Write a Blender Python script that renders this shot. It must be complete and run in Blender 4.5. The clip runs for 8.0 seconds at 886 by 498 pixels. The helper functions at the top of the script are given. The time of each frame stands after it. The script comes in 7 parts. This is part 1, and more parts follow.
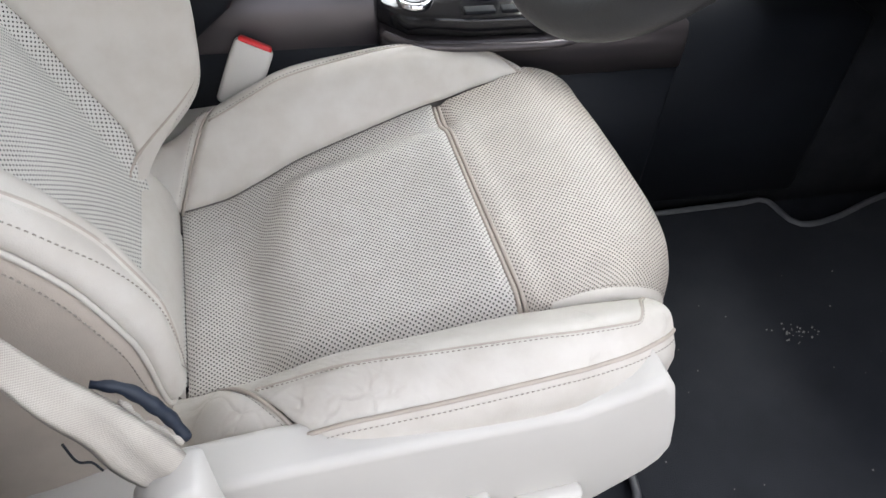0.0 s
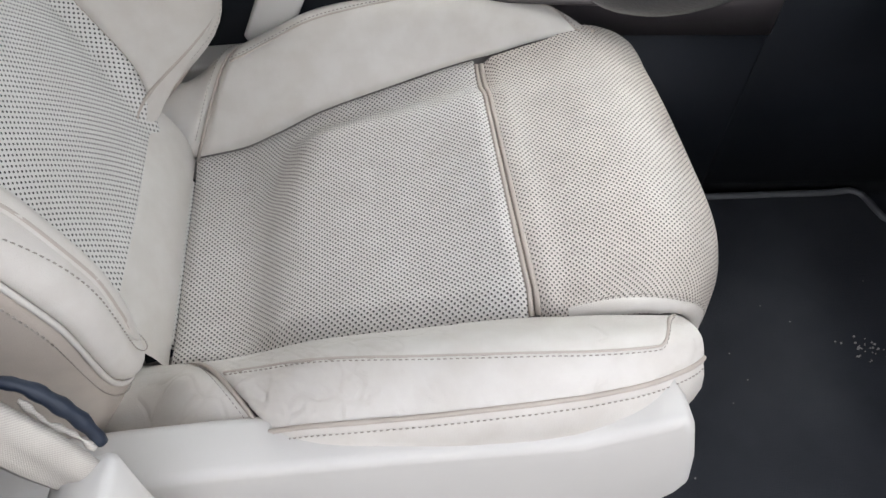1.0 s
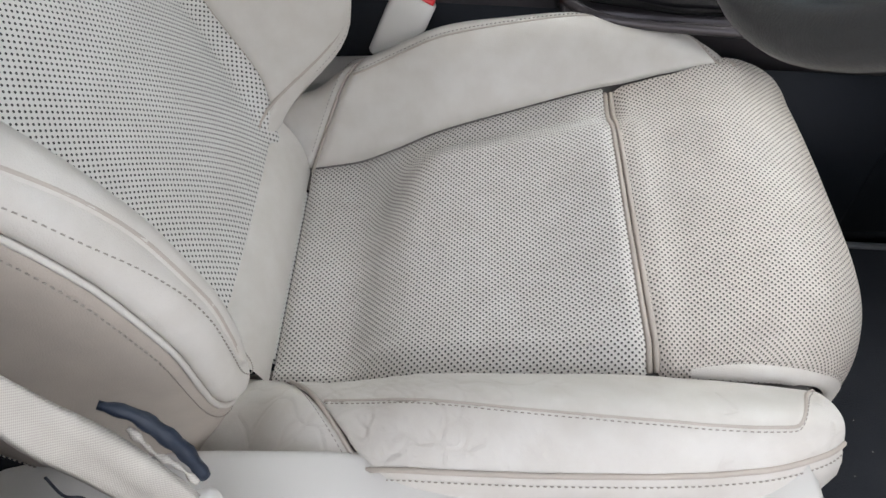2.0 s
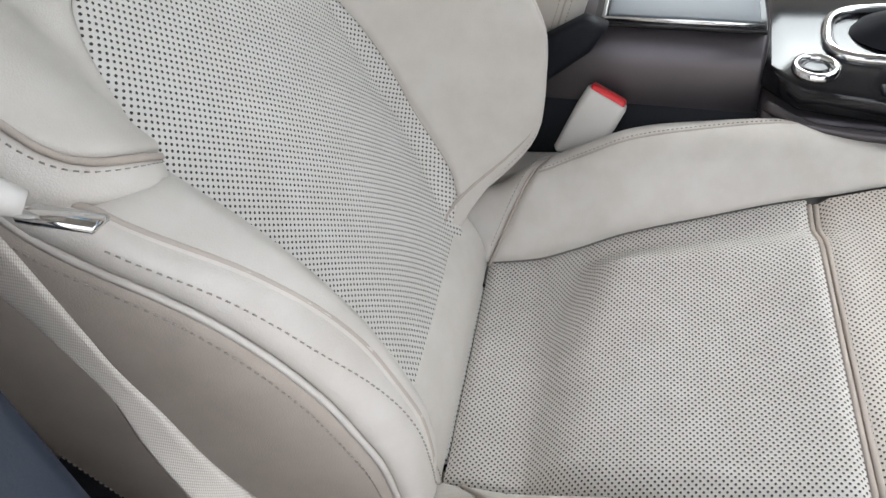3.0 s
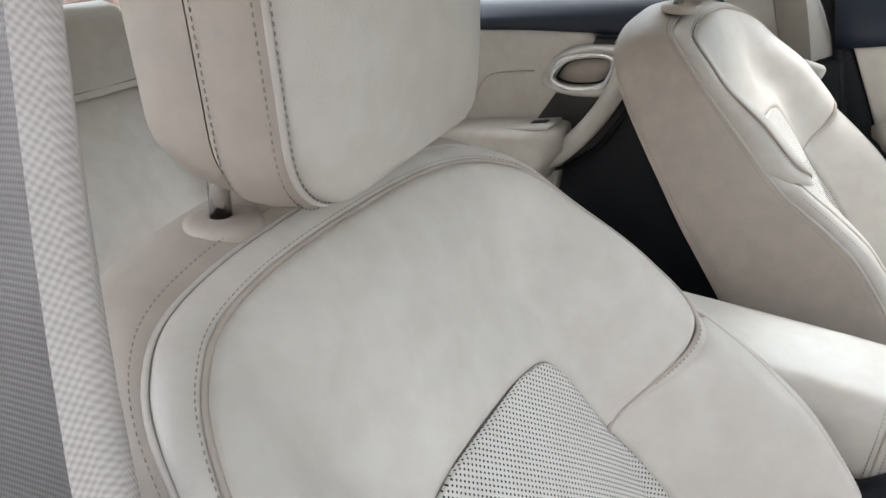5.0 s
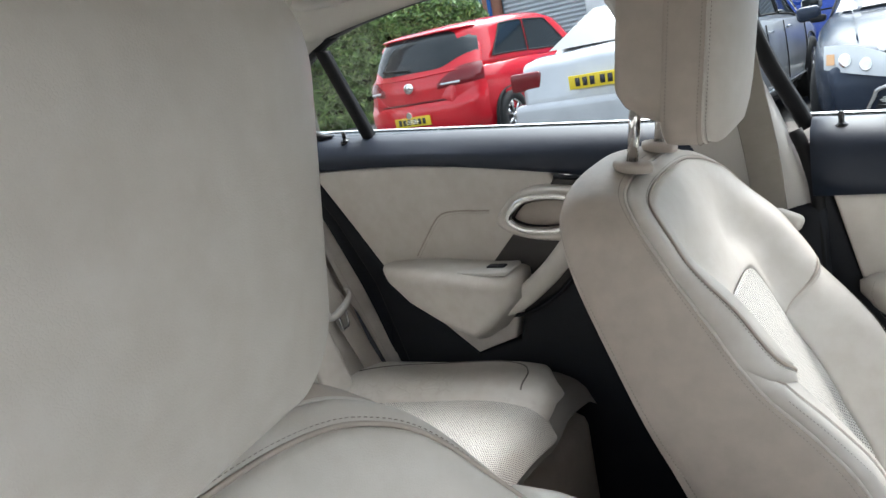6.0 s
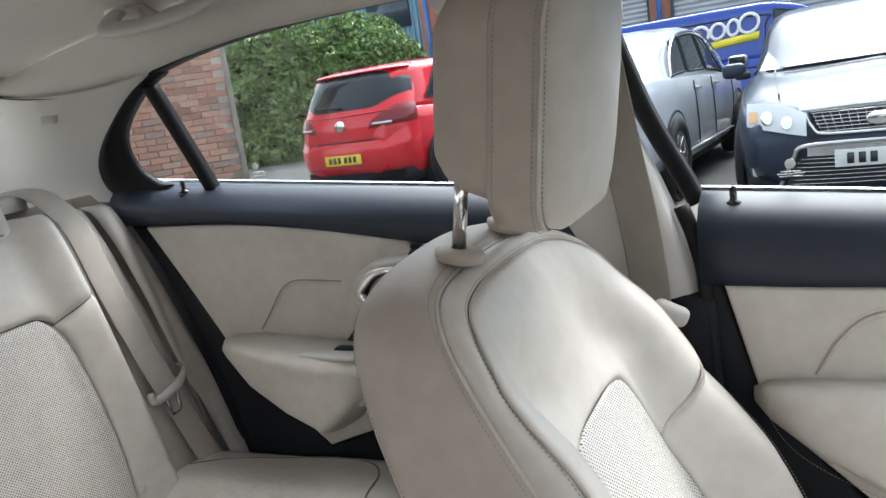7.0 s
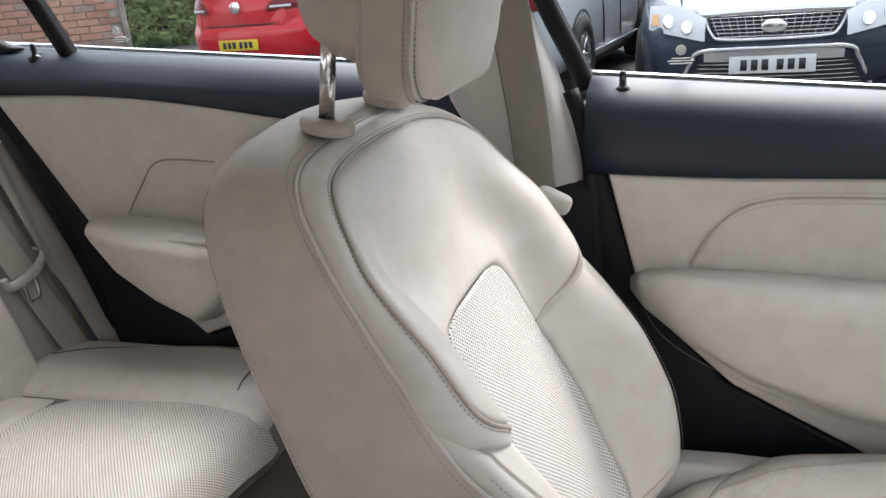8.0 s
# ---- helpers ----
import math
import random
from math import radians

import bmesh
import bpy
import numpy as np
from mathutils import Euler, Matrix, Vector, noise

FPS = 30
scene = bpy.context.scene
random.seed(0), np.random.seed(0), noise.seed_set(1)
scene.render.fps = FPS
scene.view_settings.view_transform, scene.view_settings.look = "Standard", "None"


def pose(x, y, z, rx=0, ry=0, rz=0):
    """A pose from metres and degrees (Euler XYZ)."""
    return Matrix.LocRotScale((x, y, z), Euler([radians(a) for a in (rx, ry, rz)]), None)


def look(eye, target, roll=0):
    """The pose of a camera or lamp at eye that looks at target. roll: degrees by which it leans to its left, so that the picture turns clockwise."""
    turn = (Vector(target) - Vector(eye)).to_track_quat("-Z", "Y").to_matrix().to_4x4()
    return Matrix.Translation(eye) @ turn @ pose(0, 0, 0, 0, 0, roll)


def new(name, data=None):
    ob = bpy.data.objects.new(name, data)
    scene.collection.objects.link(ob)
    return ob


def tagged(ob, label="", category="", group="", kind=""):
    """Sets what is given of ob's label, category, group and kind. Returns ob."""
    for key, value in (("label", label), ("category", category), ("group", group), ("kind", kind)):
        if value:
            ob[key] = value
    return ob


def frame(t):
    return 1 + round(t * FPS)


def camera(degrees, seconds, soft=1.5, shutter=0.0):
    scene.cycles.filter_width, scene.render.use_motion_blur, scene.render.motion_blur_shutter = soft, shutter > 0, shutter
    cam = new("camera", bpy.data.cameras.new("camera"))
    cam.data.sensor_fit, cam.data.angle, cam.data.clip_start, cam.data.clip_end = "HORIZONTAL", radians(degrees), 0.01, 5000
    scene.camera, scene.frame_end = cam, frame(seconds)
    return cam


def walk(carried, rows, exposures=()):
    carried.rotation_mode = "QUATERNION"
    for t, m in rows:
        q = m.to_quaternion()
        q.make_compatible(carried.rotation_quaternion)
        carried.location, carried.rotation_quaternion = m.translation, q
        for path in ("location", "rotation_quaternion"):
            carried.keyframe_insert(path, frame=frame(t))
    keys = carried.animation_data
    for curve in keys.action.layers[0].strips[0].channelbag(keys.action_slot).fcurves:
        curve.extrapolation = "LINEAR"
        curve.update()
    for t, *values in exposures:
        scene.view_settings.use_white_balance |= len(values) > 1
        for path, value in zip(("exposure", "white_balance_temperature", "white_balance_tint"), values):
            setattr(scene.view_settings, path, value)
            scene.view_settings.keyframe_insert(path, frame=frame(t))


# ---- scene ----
cam = camera(60.7, 8.0)
PATH = [
    (0, (0.125, -0.501, 1.074), (0.476, 0.850, -0.359), 4.3),
    (0.5, (0.177, -0.465, 1.051), (0.418, 0.821, -0.462), 4.0),
    (1, (0.195, -0.432, 1.049), (0.321, 0.820, -0.505), 3.3),
    (1.2, (0.192, -0.423, 1.048), (0.289, 0.826, -0.512), 3.2),
    (2.3, (0.170, -0.386, 1.044), (-0.048, 0.873, -0.495), -2.4),
    (2.5, (0.163, -0.380, 1.048), (-0.126, 0.889, -0.470), -3.9),
    (3, (0.124, -0.379, 1.050), (-0.334, 0.966, -0.358), -6.2),
    (3.5, (0.122, -0.383, 1.080), (-0.606, 1.009, -0.158), -10.0),
    (4, (0.107, -0.380, 1.115), (-0.795, 1.056, 0.055), -11.0),
    (4.5, (0.090, -0.369, 1.146), (-0.930, 1.106, 0.260), -10.9),
    (5, (0.083, -0.349, 1.180), (-1.019, 1.167, 0.482), -11.2),
    (5.2, (0.077, -0.336, 1.195), (-1.042, 1.188, 0.543), -10.7),
    (6.3, (0.064, -0.040, 1.224), (-0.995, 1.608, 0.820), -11.4),
    (6.5, (0.085, 0.035, 1.207), (-0.952, 1.704, 0.834), -11.0),
    (7, (0.085, 0.109, 1.209), (-0.862, 1.825, 0.808), -8.4),
    (7.5, (0.085, 0.143, 1.195), (-0.726, 1.888, 0.653), -6.1),
    (8, (0.091, 0.155, 1.176), (-0.621, 1.893, 0.490), -5.2),
]
walk(cam, [(t, look(eye, target, roll)) for t, eye, target, roll in PATH],
     [(0, 2.84, 6480, 11), (1.0, 2.74, 6480, 11), (2.5, 2.62, 6480, 10), (3.0, 2.82, 6500, 10), (4.0, 2.94, 6500, 10), (5.0, 2.93, 6500, 10), (6.3, 2.84, 6380, 9), (7.0, 2.80, 6380, 9), (8.0, 2.73, 6600, 14)])

# ---- sky, sun, exposure ----
world = bpy.data.worlds.new("overcast_sky")
scene.world = world
world.use_nodes = True
wn = world.node_tree
wn.nodes.clear()
sky = wn.nodes.new("ShaderNodeTexSky")
sky.sky_type = "NISHITA"
sky.sun_disc = False
sky.sun_elevation, sky.sun_rotation = radians(55), radians(3.3)
sky.air_density, sky.dust_density = 1.0, 5.0
wout, wbg = wn.nodes.new("ShaderNodeOutputWorld"), wn.nodes.new("ShaderNodeBackground")
wsat = wn.nodes.new("ShaderNodeHueSaturation")
wsat.inputs["Saturation"].default_value = 0.25
wbg.inputs["Strength"].default_value = 0.15
wn.links.new(sky.outputs["Color"], wsat.inputs["Color"])
wn.links.new(wsat.outputs["Color"], wbg.inputs["Color"])
wn.links.new(wbg.outputs["Background"], wout.inputs["Surface"])
sun = new("sun", bpy.data.lights.new("sun", "SUN"))
sun.data.energy, sun.data.angle, sun.data.color = 0.24, radians(65), (1.0, 0.985, 0.96)
sun.matrix_world = look((0.15, 2.6, 3.8), (0, 0, 0))


# ---- materials ----
def links(m):
    return m.node_tree.nodes, m.node_tree.links


def base_mat(name, color, rough=0.5, metal=0.0, spec=0.5):
    m = bpy.data.materials.new(name)
    m.use_nodes = True
    b = m.node_tree.nodes["Principled BSDF"]
    b.inputs["Base Color"].default_value = (*color, 1)
    b.inputs["Roughness"].default_value, b.inputs["Metallic"].default_value = rough, metal
    b.inputs["Specular IOR Level"].default_value = spec
    return m


def noise_node(m, scale, detail=3.0, rough=0.55, coord="Object"):
    n, l = links(m)
    tc, nz = n.new("ShaderNodeTexCoord"), n.new("ShaderNodeTexNoise")
    nz.inputs["Scale"].default_value, nz.inputs["Detail"].default_value, nz.inputs["Roughness"].default_value = scale, detail, rough
    l.new(tc.outputs[coord], nz.inputs["Vector"])
    return nz.outputs["Fac"]


def ramp(m, fac, stops):
    n, l = links(m)
    r = n.new("ShaderNodeValToRGB")
    while len(r.color_ramp.elements) < len(stops):
        r.color_ramp.elements.new(0.5)
    for e, (p, c) in zip(r.color_ramp.elements, stops):
        e.position, e.color = p, (*c, 1)
    l.new(fac, r.inputs["Fac"])
    return r.outputs["Color"]


def math_node(m, op, a, b=None, c=None):
    n, l = links(m)
    q = n.new("ShaderNodeMath")
    q.operation = op
    for i, v in enumerate((a, b, c)):
        if v is None:
            continue
        if isinstance(v, (int, float)):
            q.inputs[i].default_value = v
        else:
            l.new(v, q.inputs[i])
    return q.outputs[0]


def mix_color(m, fac, a, b, blend="MIX"):
    n, l = links(m)
    q = n.new("ShaderNodeMixRGB")
    q.blend_type = blend
    for i, v in enumerate((fac, a, b)):
        if isinstance(v, (int, float)):
            q.inputs[i].default_value = v
        elif isinstance(v, tuple):
            q.inputs[i].default_value = (*v, 1)
        else:
            l.new(v, q.inputs[i])
    return q.outputs[0]


def bump_chain(m, layers):
    """layers: (height socket, strength, distance in metres)."""
    n, l = links(m)
    prev = None
    for h, s, d in layers:
        b = n.new("ShaderNodeBump")
        b.inputs["Strength"].default_value, b.inputs["Distance"].default_value = s, d
        l.new(h, b.inputs["Height"])
        if prev is not None:
            l.new(prev, b.inputs["Normal"])
        prev = b.outputs["Normal"]
    l.new(prev, n["Principled BSDF"].inputs["Normal"])


def varied(name, a, b, scale, rough=(0.5, 0.6), metal=0.0, grain=120.0, bump=0.2, dist=0.001, spec=0.5, fine=None):
    """A surface whose colour wanders between a and b, with fine grain relief."""
    m = base_mat(name, a, rough[0], metal, spec)
    n, l = links(m)
    p = n["Principled BSDF"]
    f = noise_node(m, scale, 4)
    l.new(ramp(m, f, [(0.3, a), (0.7, b)]), p.inputs["Base Color"])
    g = noise_node(m, grain, 3, 0.6)
    l.new(math_node(m, "MULTIPLY_ADD", g, rough[1] - rough[0], rough[0]), p.inputs["Roughness"])
    bump_chain(m, [(g, bump, dist)])
    return m


def leather(name, a, b, worn=0.0, holes=0.0, rough=0.34, stagger=False):
    """Grained hide; holes: pitch of the perforation, metres, laid along the panel's own UV."""
    m = base_mat(name, a, rough)
    n, l = links(m)
    p = n["Principled BSDF"]
    wide, mid = noise_node(m, 5.0, 4), noise_node(m, 38.0, 4)
    col = ramp(m, wide, [(0.3, a), (0.72, b)])
    col = mix_color(m, 0.10, col, ramp(m, mid, [(0.35, (0.30, 0.27, 0.24)), (0.65, (0.85, 0.83, 0.79))]), "OVERLAY")
    tc = n.new("ShaderNodeTexCoord")
    vor = n.new("ShaderNodeTexVoronoi")
    vor.feature = "DISTANCE_TO_EDGE"
    vor.inputs["Scale"].default_value = 620.0
    l.new(tc.outputs["Object"], vor.inputs["Vector"])
    pebble = math_node(m, "MINIMUM", vor.outputs["Distance"], 0.22)
    soft = noise_node(m, 26.0, 3)
    layers = [(soft, 0.10, 0.004), (pebble, 0.30, 0.0010)]
    if worn:
        crack = n.new("ShaderNodeTexVoronoi")
        crack.feature = "DISTANCE_TO_EDGE"
        crack.inputs["Scale"].default_value = 34.0
        warp = n.new("ShaderNodeVectorMath")
        warp.operation = "MULTIPLY_ADD"
        nz = n.new("ShaderNodeTexNoise")
        nz.inputs["Scale"].default_value, nz.inputs["Detail"].default_value = 14.0, 2.0
        l.new(tc.outputs["Object"], nz.inputs["Vector"])
        l.new(nz.outputs["Color"], warp.inputs[0])
        warp.inputs[1].default_value = (0.05, 0.05, 0.05)
        l.new(tc.outputs["Object"], warp.inputs[2])
        l.new(warp.outputs[0], crack.inputs["Vector"])
        line = math_node(m, "SUBTRACT", 1.0, math_node(m, "MINIMUM", math_node(m, "MULTIPLY", crack.outputs["Distance"], 11.0), 1.0))
        where = math_node(m, "GREATER_THAN", noise_node(m, 9.0, 2), 0.5)
        line = math_node(m, "MULTIPLY", line, where)
        col = mix_color(m, math_node(m, "MULTIPLY", line, worn * 0.6), col, (0.33, 0.28, 0.23))
        layers.append((math_node(m, "MULTIPLY", line, -1.0), 1.0 * worn, 0.004))
    if holes:
        uv = n.new("ShaderNodeUVMap")
        sep = n.new("ShaderNodeSeparateXYZ")
        l.new(uv.outputs["UV"], sep.inputs[0])
        d = []
        along = [sep.outputs[0], sep.outputs[1]]
        if stagger:
            along = [math_node(m, "MULTIPLY", math_node(m, k, sep.outputs[0], sep.outputs[1]), 0.7071) for k in ("ADD", "SUBTRACT")]
        for ax, pitch in ((along[0], holes), (along[1], holes)):
            q = math_node(m, "FRACT", math_node(m, "ADD", math_node(m, "DIVIDE", ax, pitch), 100.0))
            d.append(math_node(m, "MULTIPLY", math_node(m, "SUBTRACT", q, 0.5), pitch))
        best = math_node(m, "SQRT", math_node(m, "ADD", math_node(m, "POWER", d[0], 2.0), math_node(m, "POWER", d[1], 2.0)))
        hole = math_node(m, "SUBTRACT", 1.0, math_node(m, "MINIMUM", math_node(m, "MULTIPLY", math_node(m, "MAXIMUM", math_node(m, "SUBTRACT", best, 0.00080), 0.0), 6000.0), 1.0))
        col = mix_color(m, hole, col, (0.025, 0.022, 0.02))
        rim = math_node(m, "MINIMUM", math_node(m, "DIVIDE", best, 0.0016), 1.0)
        layers.append((rim, 0.5, 0.0008))
    l.new(col, p.inputs["Base Color"])
    l.new(math_node(m, "MULTIPLY_ADD", mid, 0.16, rough - 0.06), p.inputs["Roughness"])
    bump_chain(m, layers)
    return m


def cloth(name, a, b, pitch=0.0022):
    """Woven stuff: two crossed waves along the object's axes."""
    m = base_mat(name, a, 0.85)
    n, l = links(m)
    p = n["Principled BSDF"]
    tc = n.new("ShaderNodeTexCoord")
    sep = n.new("ShaderNodeSeparateXYZ")
    l.new(tc.outputs["Object"], sep.inputs[0])
    k = 2 * math.pi / pitch
    u = math_node(m, "SINE", math_node(m, "MULTIPLY", math_node(m, "ADD", sep.outputs[0], sep.outputs[1]), k))
    v = math_node(m, "SINE", math_node(m, "MULTIPLY", math_node(m, "SUBTRACT", sep.outputs[2], sep.outputs[0]), k))
    w = math_node(m, "MULTIPLY_ADD", math_node(m, "MULTIPLY", u, v), 0.5, 0.5)
    col = ramp(m, w, [(0.1, b), (0.8, a)])
    col = mix_color(m, 0.12, col, ramp(m, noise_node(m, 40.0), [(0.3, (0.3, 0.28, 0.25)), (0.7, (0.8, 0.78, 0.75))]), "OVERLAY")
    l.new(col, p.inputs["Base Color"])
    bump_chain(m, [(w, 0.4, 0.0006)])
    return m


def glass_mat(name, tint, gloss=1.0):
    """A thin car pane: clear, with the sky's reflection growing towards grazing."""
    m = bpy.data.materials.new(name)
    m.use_nodes = True
    n, l = links(m)
    n.clear()
    out, mix, tr, gl, fr = (n.new("ShaderNode" + k) for k in ("OutputMaterial", "MixShader", "BsdfTransparent", "BsdfGlossy", "Fresnel"))
    tr.inputs["Color"].default_value = (*tint, 1)
    gl.inputs["Roughness"].default_value = 0.02
    fr.inputs["IOR"].default_value = 1.45
    f = n.new("ShaderNodeMath")
    f.operation = "MULTIPLY"
    f.inputs[1].default_value = gloss
    l.new(fr.outputs[0], f.inputs[0])
    l.new(f.outputs[0], mix.inputs[0])
    l.new(tr.outputs[0], mix.inputs[1])
    l.new(gl.outputs[0], mix.inputs[2])
    l.new(mix.outputs[0], out.inputs["Surface"])
    return m


def paint(name, color, flake=0.0, rough=0.18, coat=0.28, spec=0.5):
    m = base_mat(name, color, rough, 0.15 if flake else 0.0, spec)
    p = m.node_tree.nodes["Principled BSDF"]
    p.inputs["Coat Weight"].default_value, p.inputs["Coat Roughness"].default_value = coat, 0.04
    n, l = links(m)
    f = noise_node(m, 3.0, 4)
    l.new(ramp(m, f, [(0.3, tuple(c * 0.9 for c in color)), (0.7, tuple(min(1, c * 1.08) for c in color))]), p.inputs["Base Color"])
    return m


CREAM_A, CREAM_B = (0.574, 0.541, 0.498), (0.608, 0.576, 0.534)
hide = leather("cream_leather", CREAM_A, CREAM_B)
hide_worn = leather("creased_cream_leather", CREAM_A, CREAM_B, worn=0.15)
hide_holes = leather("perforated_cream_leather", (0.575, 0.550, 0.512), (0.615, 0.590, 0.552), holes=0.0035, rough=0.32, stagger=True)
hide_holes_worn = leather("worn_perforated_leather", (0.50, 0.452, 0.400), (0.585, 0.552, 0.508), holes=0.0035, rough=0.34, stagger=True)
hide_holes_back = leather("perforated_backrest_leather", (0.655, 0.640, 0.605), (0.690, 0.675, 0.640), holes=0.0037, rough=0.32, stagger=True)
# grained beige taken browner: part of the seat sides' shade is in it
hide_side = leather("grained_beige_vinyl_shaded", (0.430, 0.378, 0.330), (0.465, 0.412, 0.362), rough=0.48)
# padding darkened so the shade between the panels is in its colour
seam_shade = base_mat("seam_shade_padding", (0.20, 0.185, 0.17), 0.8)
thread = base_mat("grey_beige_thread", (0.33, 0.30, 0.265), 0.75)
trim_cream = varied("cream_hard_plastic", (0.56, 0.54, 0.51), (0.60, 0.58, 0.55), 6.0, (0.45, 0.58), grain=900.0, bump=0.12, dist=0.0004)
black_plastic = varied("black_soft_plastic", (0.0055, 0.0072, 0.011), (0.009, 0.0115, 0.017), 7.0, (0.5, 0.65), grain=700.0, bump=0.25, dist=0.0006, spec=0.3)
blue_black = varied("blue_black_door_rail", (0.008, 0.0145, 0.029), (0.012, 0.020, 0.038), 5.0, (0.42, 0.55), grain=800.0, bump=0.2, dist=0.0005)
gloss_black = base_mat("piano_black_plastic", (0.012, 0.012, 0.014), 0.12)
rubber = varied("black_rubber", (0.006, 0.006, 0.007), (0.011, 0.011, 0.012), 9.0, (0.55, 0.7), grain=500.0, spec=0.25)
carpet = varied("charcoal_carpet", (0.016, 0.018, 0.0225), (0.029, 0.032, 0.039), 14.0, (0.9, 1.0), grain=900.0, bump=0.8, dist=0.003, spec=0.1)
wheel_hide = varied("dark_grey_wheel_leather", (0.030, 0.030, 0.032), (0.045, 0.045, 0.048), 12.0, (0.35, 0.5), grain=600.0, bump=0.3, dist=0.0008)
chrome = base_mat("bright_chrome", (0.80, 0.80, 0.80), 0.12, 1.0)
dark_metal = varied("dark_brushed_console_trim", (0.085, 0.076, 0.082), (0.11, 0.099, 0.105), 4.0, (0.26, 0.34), metal=0.55, grain=200.0, bump=0.05)
grey_lid = varied("slate_metal_lid", (0.085, 0.105, 0.125), (0.11, 0.13, 0.15), 4.0, (0.36, 0.44), metal=0.0, grain=240.0, bump=0.05)
red_button = base_mat("red_release_button", (0.62, 0.02, 0.025), 0.35)
pillar_cloth = cloth("cream_pillar_cloth", (0.69, 0.65, 0.63), (0.50, 0.465, 0.45), 0.0021)
headliner_cloth = varied("grey_cream_headliner", (0.60, 0.58, 0.54), (0.64, 0.62, 0.58), 5.0, (0.9, 1.0), grain=1200.0, bump=0.4, dist=0.0008, spec=0.15)
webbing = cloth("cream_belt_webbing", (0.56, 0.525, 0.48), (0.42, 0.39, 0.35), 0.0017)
# darker copy of the webbing, the upper run's shade painted into it
webbing_dark = cloth("darkened_belt_webbing", (0.27, 0.245, 0.215), (0.22, 0.20, 0.175), 0.0015)
pane_glass = glass_mat("clear_car_glass", (0.48, 0.53, 0.55), 0.12)
etch_white = base_mat("white_etching", (0.75, 0.77, 0.77), 0.7)

# ---- building tools ----
def lerp(a, b, t):
    return a + (b - a) * t


def smooth(t):
    t = max(0.0, min(1.0, t))
    return t * t * (3 - 2 * t)


def table(pts, x):
    """A smooth value at x from (x, value) rows, with no overshoot."""
    if x <= pts[0][0]:
        return pts[0][1]
    if x >= pts[-1][0]:
        return pts[-1][1]
    i = 0
    while x > pts[i + 1][0]:
        i += 1
    (x0, y0), (x1, y1) = pts[i], pts[i + 1]
    h = x1 - x0
    d = (y1 - y0) / h

    def slope(k):
        if k == 0 or k == len(pts) - 1:
            return d
        a = (pts[k][1] - pts[k - 1][1]) / (pts[k][0] - pts[k - 1][0])
        b = (pts[k + 1][1] - pts[k][1]) / (pts[k + 1][0] - pts[k][0])
        return 0.0 if a * b <= 0 else 2 * a * b / (a + b)
    m0, m1 = slope(i), slope(i + 1)
    t = (x - x0) / h
    return (2 * t ** 3 - 3 * t * t + 1) * y0 + (t ** 3 - 2 * t * t + t) * h * m0 + (3 * t * t - 2 * t ** 3) * y1 + (t ** 3 - t * t) * h * m1


def spline(pts, n, closed=False):
    """A smooth line through pts, n points at even steps of length."""
    p = [Vector(q) for q in pts]
    k = len(p)
    fine = []
    spans = k if closed else k - 1
    for i in range(spans):
        if closed:
            a, b, c, d = p[(i - 1) % k], p[i], p[(i + 1) % k], p[(i + 2) % k]
        else:
            b, c = p[i], p[i + 1]
            a = p[i - 1] if i else b * 2 - c
            d = p[i + 2] if i + 2 < k else c * 2 - b
        for s in range(12):
            t = s / 12
            fine.append(0.5 * ((2 * b) + (c - a) * t + (2 * a - 5 * b + 4 * c - d) * t * t + (3 * b - a - 3 * c + d) * t ** 3))
    fine.append(p[0] if closed else p[-1])
    run = [0.0]
    for a, b in zip(fine, fine[1:]):
        run.append(run[-1] + (b - a).length)
    out, j = [], 0
    total = n if closed else n - 1
    for i in range(n):
        want = run[-1] * i / total
        while j < len(run) - 2 and run[j + 1] < want:
            j += 1
        seg = run[j + 1] - run[j]
        out.append(fine[j].lerp(fine[j + 1], (want - run[j]) / seg if seg > 1e-9 else 0))
    return out


def link_mesh(name, bm, material, parent=None, label="", smooth_faces=True):
    bm.normal_update()
    me = bpy.data.meshes.new(name)
    bm.to_mesh(me)
    bm.free()
    if smooth_faces:
        for f in me.polygons:
            f.use_smooth = True
    for mt in (material if isinstance(material, (list, tuple)) else [material]):
        me.materials.append(mt)
    ob = new(name, me)
    if parent is not None:
        ob.parent = parent
    if label:
        ob["label"] = label
    return ob


def part(name, bm, material, parent, label="", smooth_faces=True):
    """One mesh object under a thing or under a part."""
    return link_mesh(name, bm, material, parent, label, smooth_faces)


def thing(name, label, category, group="", kind="", m=None):
    ob = new(name)
    ob.empty_display_size = 0.05
    if m is not None:
        ob.matrix_world = m
    return tagged(ob, label, category, group, kind)


def solid(name, bm, material, label, category="", group="", kind="", smooth_faces=True):
    return tagged(link_mesh(name, bm, material, None, "", smooth_faces), label, category, group, kind)


def grid_mesh(rows, uvs=None, closed=False, cap0=False, cap1=False, bm=None):
    """Faces between rows of points; closed: each row is a ring."""
    bm = bm or bmesh.new()
    lay = bm.loops.layers.uv.verify() if uvs else None
    vs = [[bm.verts.new(p) for p in r] for r in rows]
    for i in range(len(vs) - 1):
        n = len(vs[i])
        for j in range(n if closed else n - 1):
            k = (j + 1) % n
            try:
                f = bm.faces.new((vs[i][j], vs[i][k], vs[i + 1][k], vs[i + 1][j]))
            except ValueError:
                continue
            if uvs:
                for lp, (a, b) in zip(f.loops, ((i, j), (i, k), (i + 1, k), (i + 1, j))):
                    lp[lay].uv = uvs[a][b]
    if cap0:
        bm.faces.new(vs[0][::-1])
    if cap1:
        bm.faces.new(vs[-1])
    return bm


